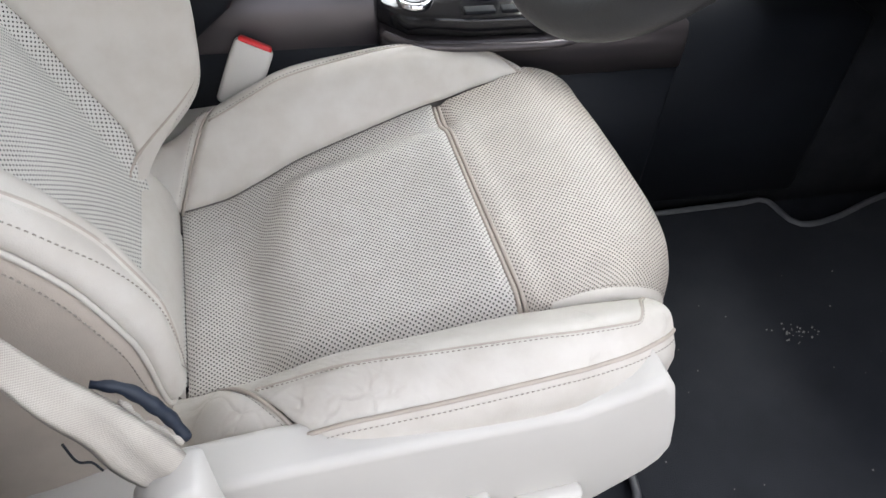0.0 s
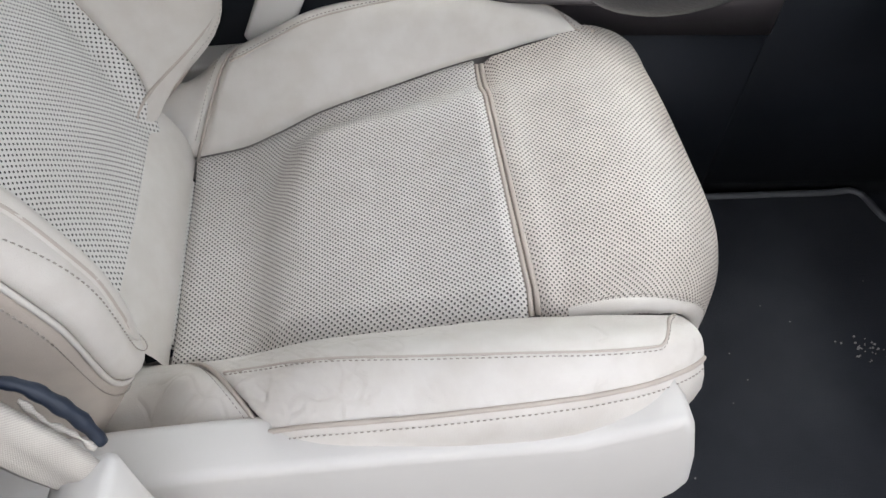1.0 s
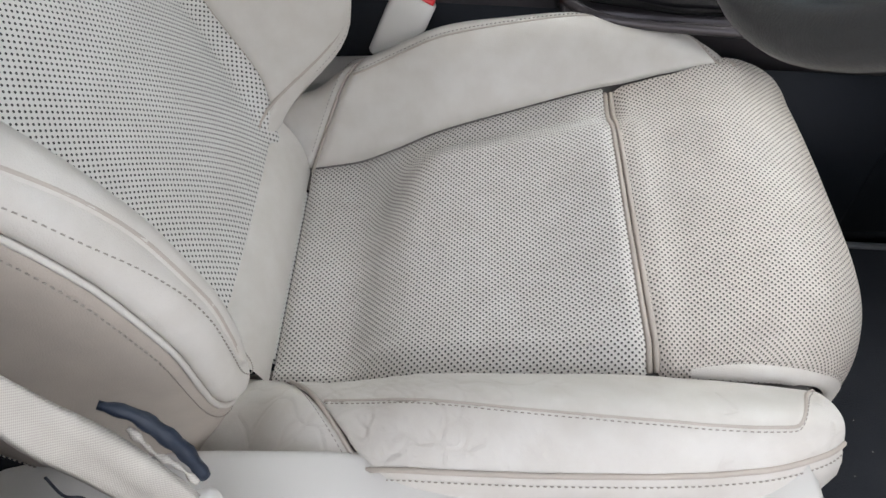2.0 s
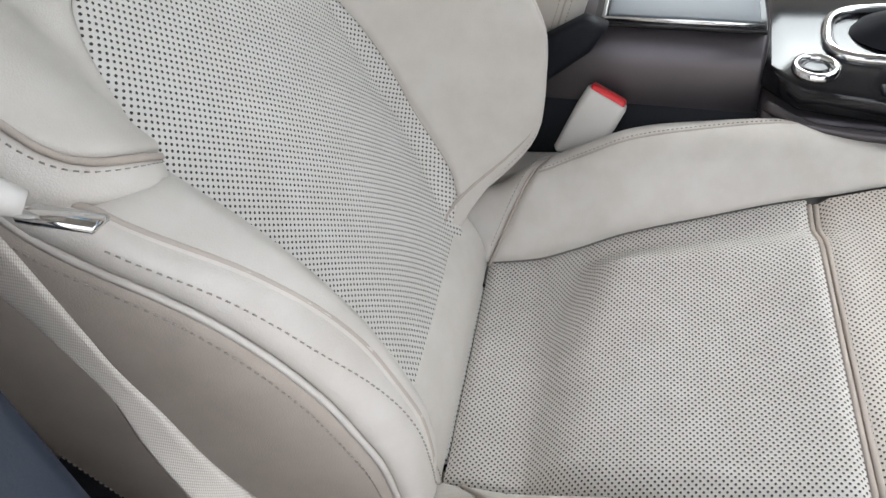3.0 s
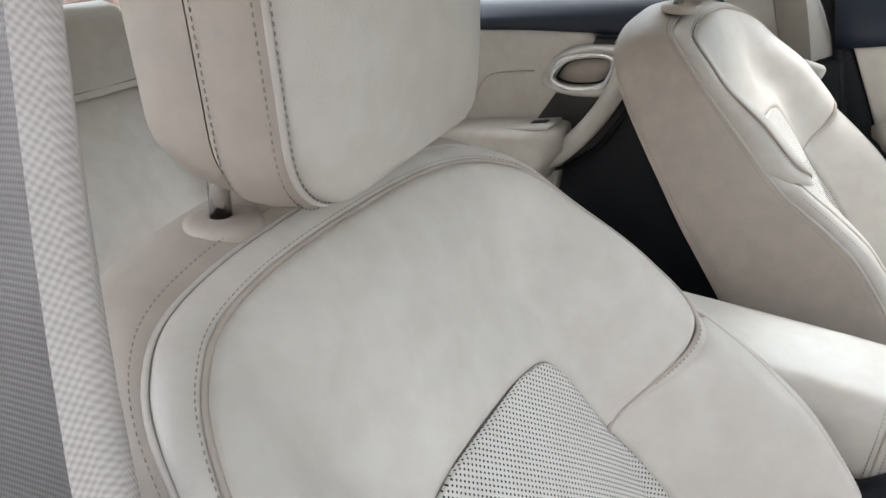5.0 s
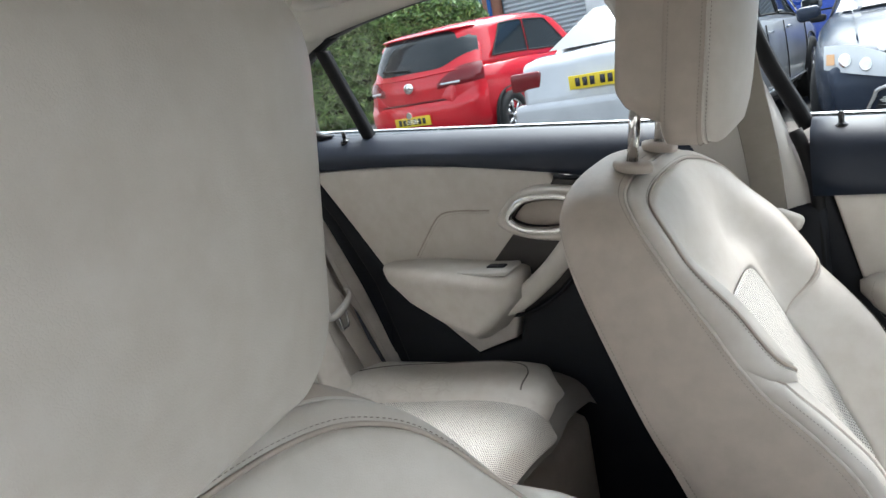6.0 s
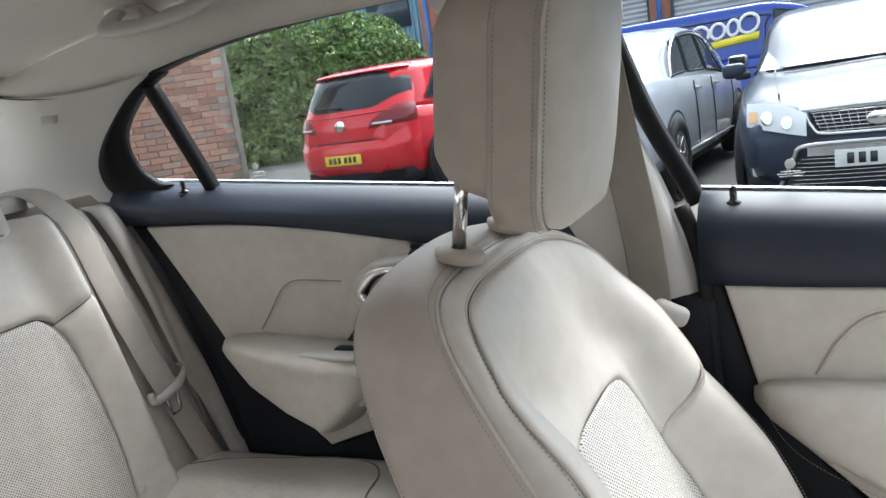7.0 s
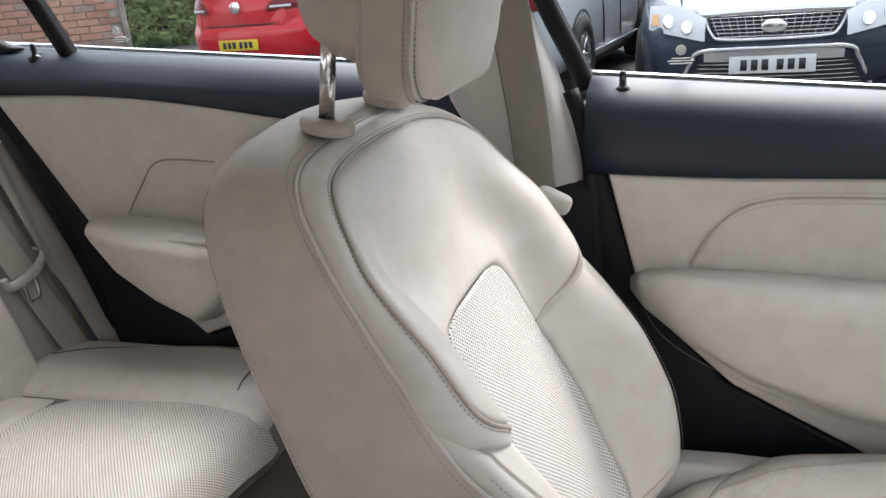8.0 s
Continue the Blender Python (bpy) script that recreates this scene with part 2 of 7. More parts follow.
def patch(surf, side_a, side_b, nv=24, drop=0.006, radius=0.014, edges="abse", lift=None, stretch=None):
    """A padded panel between two lines of surface coordinates; its edges roll down into the seam. edges: a, b the two lines, s start, e end."""
    nu = len(side_a)
    length = [sum((side_a[i + 1] - side_a[i]).length for i in range(k)) for k in range(nu)]
    rows, uvs = [], []
    for i, (a, b) in enumerate(zip(side_a, side_b)):
        row, ur = [], []
        across = (b - a).length
        for j in range(nv):
            t = 0.5 - 0.5 * math.cos(math.pi * j / (nv - 1))
            t = lerp(t, j / (nv - 1), 0.5)
            p = a.lerp(b, t)
            d = 1.0
            if "a" in edges:
                d = min(d, t * across)
            if "b" in edges:
                d = min(d, (1 - t) * across)
            if "s" in edges:
                d = min(d, length[i])
            if "e" in edges:
                d = min(d, length[-1] - length[i])
            q = 1 - min(1.0, d / radius)
            off = -drop * (1 - math.sqrt(max(0.0, 1 - q * q)))
            if lift:
                off += lift(p)
            e = 0.002
            o = Vector(surf(p.x, p.y))
            nrm = (Vector(surf(p.x + e, p.y)) - o).cross(Vector(surf(p.x, p.y + e)) - o)
            nrm = nrm.normalized() if nrm.length > 1e-12 else Vector((0, 0, 1))
            row.append(o + nrm * off)
        rows.append(row)
    # texture laid out by true lengths from the panel's middle line
    mid, along = nv // 2, 0.0
    for i, row in enumerate(rows):
        along += (row[mid] - rows[max(0, i - 1)][mid]).length * (stretch(side_a[i].y) if stretch else 1.0)
        run = [0.0]
        for j in range(1, nv):
            run.append(run[-1] + (row[j] - row[j - 1]).length)
        uvs.append([(r - run[mid], along) for r in run])
    return grid_mesh(rows, uvs)


def even(points, step):
    """Points at even steps along a polyline of 3D points."""
    pts = [Vector(p) for p in points]
    run = [0.0]
    for a, b in zip(pts, pts[1:]):
        run.append(run[-1] + (b - a).length)
    out, j = [], 0
    for i in range(int(run[-1] / step) + 1):
        w = i * step
        while j < len(run) - 2 and run[j + 1] < w:
            j += 1
        seg = run[j + 1] - run[j]
        out.append(pts[j].lerp(pts[j + 1], (w - run[j]) / seg if seg > 1e-9 else 0))
    return out


def tube(points, r, seg=6, closed=False, bm=None, taper=None):
    """A round cord along points."""
    pts = [Vector(p) for p in points]
    n = len(pts)
    rows = []
    up = None
    for i, p in enumerate(pts):
        d = (pts[(i + 1) % n] - pts[i - 1]) if closed else (pts[min(i + 1, n - 1)] - pts[max(i - 1, 0)])
        d = d.normalized() if d.length > 1e-9 else Vector((1, 0, 0))
        if up is None:
            up = Vector((0, 0, 1)) if abs(d.z) < 0.9 else Vector((1, 0, 0))
        side = d.cross(up).normalized()
        up = side.cross(d).normalized()
        k = taper(i / (n - 1)) if taper else 1.0
        rows.append([p + (side * math.cos(2 * math.pi * a / seg) + up * math.sin(2 * math.pi * a / seg)) * r * k for a in range(seg)])
    if closed:
        rows.append(rows[0])
    return grid_mesh(rows, None, True, not closed, not closed, bm)


def stitch_row(points, bm=None, step=0.0041, size=(0.0023, 0.00055, 0.00045), lift=None):
    """A row of thread stitches lying along points."""
    bm = bm or bmesh.new()
    p = even(points, step)
    for a, b in zip(p, p[1:]):
        d = (b - a).normalized()
        up = lift.normalized() if lift is not None else Vector((0, 0, 1))
        s = d.cross(up)
        s = s.normalized() if s.length > 1e-6 else Vector((0, 1, 0))
        h = s.cross(d).normalized()
        c = (a + b) / 2
        L, w, t = size[0] / 2, size[1] / 2, size[2]
        base = [c + d * x + s * y for x, y in ((-L, -w), (L, -w), (L, w), (-L, w))]
        top = [c + d * x * 0.7 + s * y * 0.5 + h * t for x, y in ((-L, -w), (L, -w), (L, w), (-L, w))]
        lo, hi = [bm.verts.new(q - h * t) for q in base], [bm.verts.new(q) for q in top]
        bm.faces.new(hi)
        for i in range(4):
            bm.faces.new((lo[i], lo[(i + 1) % 4], hi[(i + 1) % 4], hi[i]))
    return bm


def box(size, at=(0, 0, 0), bevel=0.0, seg=2, bm=None, rot=None):
    bm2 = bmesh.new()
    bmesh.ops.create_cube(bm2, size=1.0)
    for v in bm2.verts:
        v.co = Vector((v.co.x * size[0], v.co.y * size[1], v.co.z * size[2]))
    if bevel:
        bmesh.ops.bevel(bm2, geom=bm2.edges[:], offset=bevel, segments=seg, profile=0.5, affect="EDGES")
    mt = Matrix.Translation(at)
    if rot is not None:
        mt = mt @ Euler([radians(a) for a in rot]).to_matrix().to_4x4()
    bm2.transform(mt)
    if bm is None:
        return bm2
    me = bpy.data.meshes.new("tmp")
    bm2.to_mesh(me)
    bm2.free()
    bm.from_mesh(me)
    bpy.data.meshes.remove(me)
    return bm


def prism(outline, axis, lo, hi, bevel=0.0, seg=2, bm=None):
    """A flat outline (two coordinates) drawn out along axis x, y or z from lo to hi."""
    bm2 = bmesh.new()
    put = {"x": lambda a, b, c: (c, a, b), "y": lambda a, b, c: (a, c, b), "z": lambda a, b, c: (a, b, c)}[axis]
    r0 = [bm2.verts.new(put(p[0], p[1], lo)) for p in outline]
    r1 = [bm2.verts.new(put(p[0], p[1], hi)) for p in outline]
    n = len(outline)
    for i in range(n):
        bm2.faces.new((r0[i], r0[(i + 1) % n], r1[(i + 1) % n], r1[i]))
    f0, f1 = bm2.faces.new(r0[::-1]), bm2.faces.new(r1)
    bmesh.ops.recalc_face_normals(bm2, faces=bm2.faces[:])
    if bevel:
        bmesh.ops.bevel(bm2, geom=list(set(f0.edges) | set(f1.edges)), offset=bevel, segments=seg, profile=0.5, affect="EDGES")
    if bm is None:
        return bm2
    me = bpy.data.meshes.new("tmp")
    bm2.to_mesh(me)
    bm2.free()
    bm.from_mesh(me)
    bpy.data.meshes.remove(me)
    return bm


def rounded(w, h, r, n=6):
    """Outline of a rounded rectangle, w by h, about the origin."""
    out = []
    for cx, cy, a0 in ((w / 2 - r, h / 2 - r, 0), (-w / 2 + r, h / 2 - r, 90), (-w / 2 + r, -h / 2 + r, 180), (w / 2 - r, -h / 2 + r, 270)):
        for i in range(n):
            a = radians(a0 + 90 * i / (n - 1))
            out.append((cx + r * math.cos(a), cy + r * math.sin(a)))
    return out


def ribbon(points, across, width, thick=0.0012):
    """A belt of webbing along points; across: one side vector, or one for each point."""
    rows = []
    pts = [Vector(p) for p in points]
    for i, p in enumerate(pts):
        s = (across[i] if isinstance(across, list) else Vector(across)).normalized()
        d = (pts[min(i + 1, len(pts) - 1)] - pts[max(i - 1, 0)]).normalized()
        h = d.cross(s).normalized() * thick / 2
        a, b = p - s * width / 2, p + s * width / 2
        m = s * (width * 0.04)
        rows.append([a, a + m + h, b - m + h, b, b - m - h, a + m - h])
    return grid_mesh(rows, None, True, True, True)

# ---- the front seats ----
LEAN_S, LEAN_C = math.sin(radians(22)), math.cos(radians(22))
BACK_EDGE = [(0.098, 0.012), (0.125, 0.019), (0.155, 0.026), (0.180, 0.035), (0.200, 0.050), (0.213, 0.075), (0.2185, 0.11), (0.2205, 0.16), (0.2215, 0.20), (0.2235, 0.26), (0.226, 0.31), (0.224, 0.345), (0.2185, 0.385), (0.212, 0.43), (0.204, 0.472), (0.193, 0.503), (0.177, 0.524), (0.152, 0.540), (0.11, 0.550), (0.06, 0.5545), (0, 0.556)]
BACK_INSERT = [(0.096, -0.085), (0.100, -0.03), (0.109, 0.012), (0.123, 0.07), (0.130, 0.16), (0.126, 0.24), (0.115, 0.30), (0.104, 0.343), (0.088, 0.366), (0.055, 0.374), (0, 0.376)]
# depth of the side wings: full beside the console, pressed flat beside the door
WING_FULL = [(-0.085, 0.03), (-0.01, 0.048), (0.03, 0.076), (0.08, 0.108), (0.14, 0.128), (0.20, 0.124), (0.26, 0.105), (0.33, 0.068), (0.40, 0.042), (0.48, 0.018), (0.56, 0.0)]
WING_WORN = [(-0.085, 0.02), (-0.01, 0.034), (0.03, 0.052), (0.065, 0.072), (0.104, 0.092), (0.145, 0.104), (0.19, 0.106), (0.22, 0.102), (0.26, 0.090), (0.33, 0.050), (0.40, 0.031), (0.48, 0.014), (0.56, 0.0)]
WING_THIN = [(-0.085, 0.02), (-0.01, 0.036), (0.03, 0.054), (0.08, 0.076), (0.14, 0.086), (0.20, 0.083), (0.26, 0.068), (0.33, 0.044), (0.40, 0.030), (0.48, 0.014), (0.56, 0.0)]
# the shoulders: line of the inner seam and of the band's outer hem, from the perforated middle round to the top
SHOULDER_SEAM = [(0.113, 0.281), (0.135, 0.293), (0.165, 0.307), (0.190, 0.323), (0.203, 0.336), (0.208, 0.352), (0.208, 0.378), (0.206, 0.41), (0.202, 0.436), (0.193, 0.468), (0.179, 0.494), (0.161, 0.511), (0.138, 0.524), (0.10, 0.533), (0.055, 0.537), (0, 0.538)]
SHOULDER_EDGE = [(0.113, 0.278), (0.130, 0.285), (0.165, 0.295), (0.200, 0.311), (0.219, 0.327), (0.2255, 0.345), (0.223, 0.370), (0.2185, 0.39), (0.212, 0.43), (0.204, 0.472), (0.193, 0.503), (0.177, 0.524), (0.152, 0.540), (0.11, 0.550), (0.06, 0.5545), (0, 0.556)]
BUILD = {"inboard": 1, "inner": WING_FULL, "outer": WING_WORN, "deep": 0.112, "spread": 1.0, "proud": 0.008}


def back_n(y, s):
    a = abs(y)
    n = table(BUILD["inner"] if y * BUILD["inboard"] > 0 else BUILD["outer"], s) * smooth((a - lerp(0.090, 0.115, smooth(s / 0.15))) / lerp(0.085, 0.075, smooth(s / 0.15)))
    n -= 0.012 * math.exp(-((a - 0.10) / 0.05) ** 2) * smooth((s - 0.37) / 0.05) * smooth((0.50 - s) / 0.08)
    n += 0.012 * math.cos(min(1.0, a / 0.12) * math.pi / 2) * math.sin(math.pi * max(0, min(1, s / 0.36)))
    top = max(0.0, (s - 0.47) / 0.08)
    return n - 0.012 * top * top


def back_at(y, s, n=0.0):
    return Vector((-0.02 - s * LEAN_S + n * LEAN_C, y, 0.55 + s * LEAN_C + n * LEAN_S))


def back_face(y, s):
    return back_at(y, s, back_n(y, s))


def inset(line, far):
    """A flat line moved inwards by far(s)."""
    out = []
    for i, p in enumerate(line):
        t = (line[min(i + 1, len(line) - 1)] - line[max(i - 1, 0)]).normalized()
        out.append(p + Vector((t.y, -t.x, 0)) * far(p.y))
    return out


BACK_NORMAL = Vector((LEAN_C, 0, LEAN_S))
INSERT_HALF = [(-0.05, 0.114), (0, 0.118), (0.29, 0.153), (0.43, 0.172), (0.5, 0.172)]
CUSHION_Z = [(-0.06, 0.500), (0, 0.503), (0.045, 0.507), (0.085, 0.522), (0.13, 0.543), (0.20, 0.564), (0.285, 0.586), (0.30, 0.588), (0.345, 0.597), (0.395, 0.602), (0.43, 0.597), (0.450, 0.587), (0.464, 0.570), (0.471, 0.550), (0.473, 0.528)]
RISE = [(-0.06, 0.045), (0.0, 0.050), (0.05, 0.074), (0.10, 0.072), (0.2, 0.058), (0.3, 0.036), (0.36, 0.016), (0.40, -0.002), (0.42, -0.010)]
RISE_DOOR = [(-0.06, 0.045), (0.0, 0.050), (0.05, 0.074), (0.10, 0.074), (0.2, 0.062), (0.3, 0.044), (0.36, 0.028), (0.40, 0.012), (0.42, 0.0)]
HALF_DOOR = [(-0.05, 0.185), (0.0, 0.204), (0.06, 0.222), (0.16, 0.238), (0.26, 0.242), (0.33, 0.236), (0.375, 0.222), (0.40, 0.204), (0.415, 0.176)]
BOLSTER_HALF = [(-0.05, 0.185), (0.0, 0.204), (0.06, 0.222), (0.16, 0.238), (0.26, 0.240), (0.33, 0.230), (0.375, 0.210), (0.40, 0.188), (0.412, 0.162)]


def cushion_at(x, y):
    inner = y * BUILD["inboard"] > 0
    a, w, o = abs(y), table(INSERT_HALF, x), table(BOLSTER_HALF if inner else HALF_DOOR, x)
    z = table(CUSHION_Z, x)
    if a <= w:
        z -= 0.012 * (1 - (a / w) ** 2) * smooth(x / 0.1) * smooth((0.31 - x) / 0.1)
        near = max(0.0, y - 0.02) * 0.35
        fade = smooth((w - a) / 0.022)
        rise = smooth((x - 0.062 - near) / 0.034) * smooth((0.122 - y) / 0.030) * smooth((0.33 - x) / 0.05) * fade
        z += 0.013 * rise - 0.003 * fade + 0.0025 * math.exp(-((x - 0.108 - near) / 0.014) ** 2) * rise
        return Vector((x, y, z))
    q = (a - w) / max(0.02, o - w)
    z += table(RISE if inner else RISE_DOOR, x) * math.sin(math.pi / 2 * min(1.0, q / 0.66))
    if q > 0.66:
        z -= (0.026 if inner else 0.014) * ((q - 0.66) / 0.34) ** 2
    return Vector((x, y, z))


def crease(p):
    """Folds and wrinkles of the sat-in door bolster, deepest by the hip."""
    w = noise.noise(Vector((p.x * 9, p.y * 9, 2.0)))
    hip = math.exp(-((p.x - 0.10) / 0.055) ** 2) + 0.35 * math.exp(-((p.x - 0.22) / 0.07) ** 2)
    ridge = abs(noise.noise(Vector((p.x * 75 + p.y * 55 + 2.5 * w, p.y * 30 - p.x * 20, 5.0))))
    fine = abs(noise.noise(Vector((p.x * 150 - p.y * 60, p.y * 120 + p.x * 50, 8.0))))
    dip = -0.0014 * max(0.0, 1 - ridge / 0.07) - 0.0008 * max(0.0, 1 - fine / 0.12)
    return hip * (dip + 0.0016 * w)


def seat_back(seat):
    edge = spline([(-y, s, 0) for y, s in BACK_EDGE] + [(y, s, 0) for y, s in BACK_EDGE[-2::-1]], 161)
    seam = inset(edge, lambda s: lerp(0.024, 0.011, smooth((s - 0.20) / 0.12)) + 0.006 * smooth((s - 0.40) / 0.08) - 0.008 * smooth((0.06 - s) / 0.05))
    fall = [lerp(0.017, 0.021, smooth((p.y - 0.22) / 0.10)) for p in edge]
    rim = [(p.x, p.y, back_n(q.x, q.y) - f) for p, q, f in zip(edge, seam, fall)]
    # the perforated middle
    left = spline([(-y, s, 0) for y, s in BACK_INSERT[:-1]], 60)
    right = [Vector((-p.x, p.y, 0)) for p in left]
    part("perforated_insert", patch(back_face, left, right, 40, 0.004, 0.009, "abe", None, lambda s: lerp(0.52, 1.0, smooth((s + 0.06) / 0.24))), hide_holes_back, seat, "cream leather pierced with rows of fine holes")
    # the upper panel with its shoulders, and the rolled band that turns in under them
    inner = [p for p in spline([(-y, s, 0) for y, s in BACK_INSERT] + [(y, s, 0) for y, s in BACK_INSERT[-2::-1]], 240) if p.y > 0.279]
    inner = spline(inner, 150)
    both = lambda half: spline([(-y, s, 0) for y, s in half] + [(y, s, 0) for y, s in half[-2::-1]], 150)
    outer, hem = both(SHOULDER_SEAM), both(SHOULDER_EDGE)
    proud = lambda p: BUILD["proud"] * smooth((abs(p.x) - (0.11 if BUILD["proud"] < 0.01 else 0.132)) / 0.05) * smooth((BUILD["proud"] * 3.0 + 0.436 - p.y) / 0.08)
    part("upper_panel", patch(back_face, inner, outer, 30, 0.0045, 0.009, "ab", proud), hide, seat)
    rows = []
    for k in range(11):
        t = k / 10
        row = []
        for p, q in zip(outer, hem):
            side = smooth((q.y - 0.300) / 0.055)
            a = back_at(p.x, p.y, back_n(p.x, p.y) + proud(p) - 0.003)
            b = back_at(q.x, q.y, lerp(back_n(q.x, q.y) - 0.005, back_n(p.x, p.y) - 0.021, side))
            wide = min(1.0, (b - a).length / 0.018)
            out = Vector((q.x - p.x, q.y - p.y, 0))
            out = out.normalized() if out.length > 1e-6 else Vector((0, 1, 0))
            puff = wide * (math.sin(math.pi * t) * 0.006 - 0.0015 * (1 - min(1, t / 0.14)) - 0.004 * (1 - min(1, (1 - t) / 0.14)))
            row.append(a.lerp(b, t) + (BACK_NORMAL * 0.7 + back_at(out.x, out.y) - back_at(0, 0)).normalized() * puff)
        rows.append(row)
    part("shoulder_band", grid_mesh(rows), hide, seat)
    part("shoulder_piping", tube([back_at(p.x, p.y, back_n(p.x, p.y) + proud(p) - 0.0025) for p in outer], 0.0019), hide_side, seat)
    part("shoulder_stitching", stitch_row([p.lerp(q, 0.35) + BACK_NORMAL * 0.0008 for p, q in zip(rows[1], rows[2])][6:-6], lift=BACK_NORMAL), thread, seat)
    # the rolled band between the two seams
    def band_rows(idx):
        rows = []
        for k in range(11):
            t = k / 10
            row = []
            for i in idx:
                a = back_face(seam[i].x, seam[i].y)
                b = back_at(*rim[i])
                out = (edge[i] - seam[i]).normalized()
                puff = math.sin(math.pi * t) * 0.0055 - (0.004 * (1 - min(1, t / 0.14)) + 0.004 * (1 - min(1, (1 - t) / 0.14)))
                row.append(a.lerp(b, t) + (BACK_NORMAL * 0.7 + back_at(out.x, out.y) - back_at(0, 0)).normalized() * puff)
            rows.append(row)
        return rows
    # the side wings, tucked under the shoulders
    tuck = lambda p: -0.007 * smooth((p.y - 0.280 - 0.37 * (abs(p.x) - 0.119)) / 0.009)
    for side in (-1, 1):
        a = spline([(y * side, s, 0) for y, s in BACK_INSERT if 0 < s < 0.25] + [(0.116 * side, 0.296, 0)], 900)
        a = [a[int(899 * max(0.004 * k / 15, (k / 69 - 0.22) / 0.78))] for k in range(70)]
        idx = [i for i, p in enumerate(edge) if p.y < 0.366 and p.x * side > 0]
        idx = idx if edge[idx[0]].y < edge[idx[-1]].y else idx[::-1]
        c = spline([seam[i] for i in idx], 70)
        part("side_wing", patch(back_face, a, c, 30, 0.0032, 0.006, "ab", tuck), hide, seat)
        rows = [[q - BACK_NORMAL * 0.007 * smooth((edge[i].y - 0.317) / 0.008) for q, i in zip(r, idx)] for r in band_rows(idx)]
        part("wing_band", grid_mesh(rows), hide, seat)
        part("wing_piping", tube([q + BACK_NORMAL * 0.0005 for q in rows[0][:-4]], 0.0019), hide_side, seat)
        part("wing_stitching", stitch_row([p + BACK_NORMAL * (0.0 if side == BUILD["inboard"] else 0.0030) for p in [u.lerp(v, smooth((edge[i].y - 0.15) / 0.08)) for u, v, i in zip(rows[2], rows[5], idx)][:-6]], lift=BACK_NORMAL), thread, seat)

    def ring(t, out):
        """The rim drawn back by t of the seat's thickness and spread by out."""
        res = []
        for (x, s, n), p in zip(rim, edge):
            o = Vector((x, (s - 0.27) * 0.75, 0))
            o = o.normalized() if o.length > 1e-6 else Vector((0, 1, 0))
            hi = 1 + 1.2 * smooth((s - 0.48) / 0.06)
            out2 = out * BUILD["spread"] if out > 0 else out
            low = t * smooth((0.13 - s) / 0.10)
            res.append(back_at(lerp(x, math.copysign(0.205, x), low) + o.x * out2, s - 0.09 * low + o.y * out2 * hi, lerp(n, -BUILD["deep"], t)))
        return res
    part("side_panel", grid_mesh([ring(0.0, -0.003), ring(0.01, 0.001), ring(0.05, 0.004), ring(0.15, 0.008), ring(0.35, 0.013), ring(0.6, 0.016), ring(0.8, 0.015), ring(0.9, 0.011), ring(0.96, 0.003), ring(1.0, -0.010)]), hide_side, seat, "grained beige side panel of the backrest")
    part("side_piping", tube(ring(0.0, 0.0), 0.0020), hide, seat)
    # dark cord drawn in as the shade of the gap beside the piping
    part("side_seam", tube(ring(0.018, -0.0005), 0.0017), seam_shade, seat)
    half = ring(0.040, 0.0046)
    half = half[:84]
    part("side_stitching", stitch_row(half, lift=Vector((-0.2, 0, 1))), thread, seat)
    part("panel_stitching", stitch_row(ring(0.88, 0.0130)[:84], lift=Vector((-0.2, 0, 1))), thread, seat)
    rear = ring(1.0, -0.010)
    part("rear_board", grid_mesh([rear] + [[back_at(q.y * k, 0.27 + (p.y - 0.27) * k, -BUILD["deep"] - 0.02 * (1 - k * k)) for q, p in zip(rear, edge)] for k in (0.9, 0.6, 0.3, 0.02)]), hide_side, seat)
    # padding that closes the gaps behind the seams
    core = [[back_at(p.x * k, 0.25 + (p.y - 0.25) * k, back_n(p.x * k, 0.25 + (p.y - 0.25) * k) - 0.0072 - 0.010 * smooth((0.25 + (p.y - 0.25) * k - 0.265) / 0.02) * smooth((abs(p.x * k) - 0.125) / 0.03)) for p in inset(edge, lambda s: 0.02)] for k in [1.0 - 0.98 * i / 36 for i in range(37)]]
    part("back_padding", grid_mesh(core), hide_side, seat)


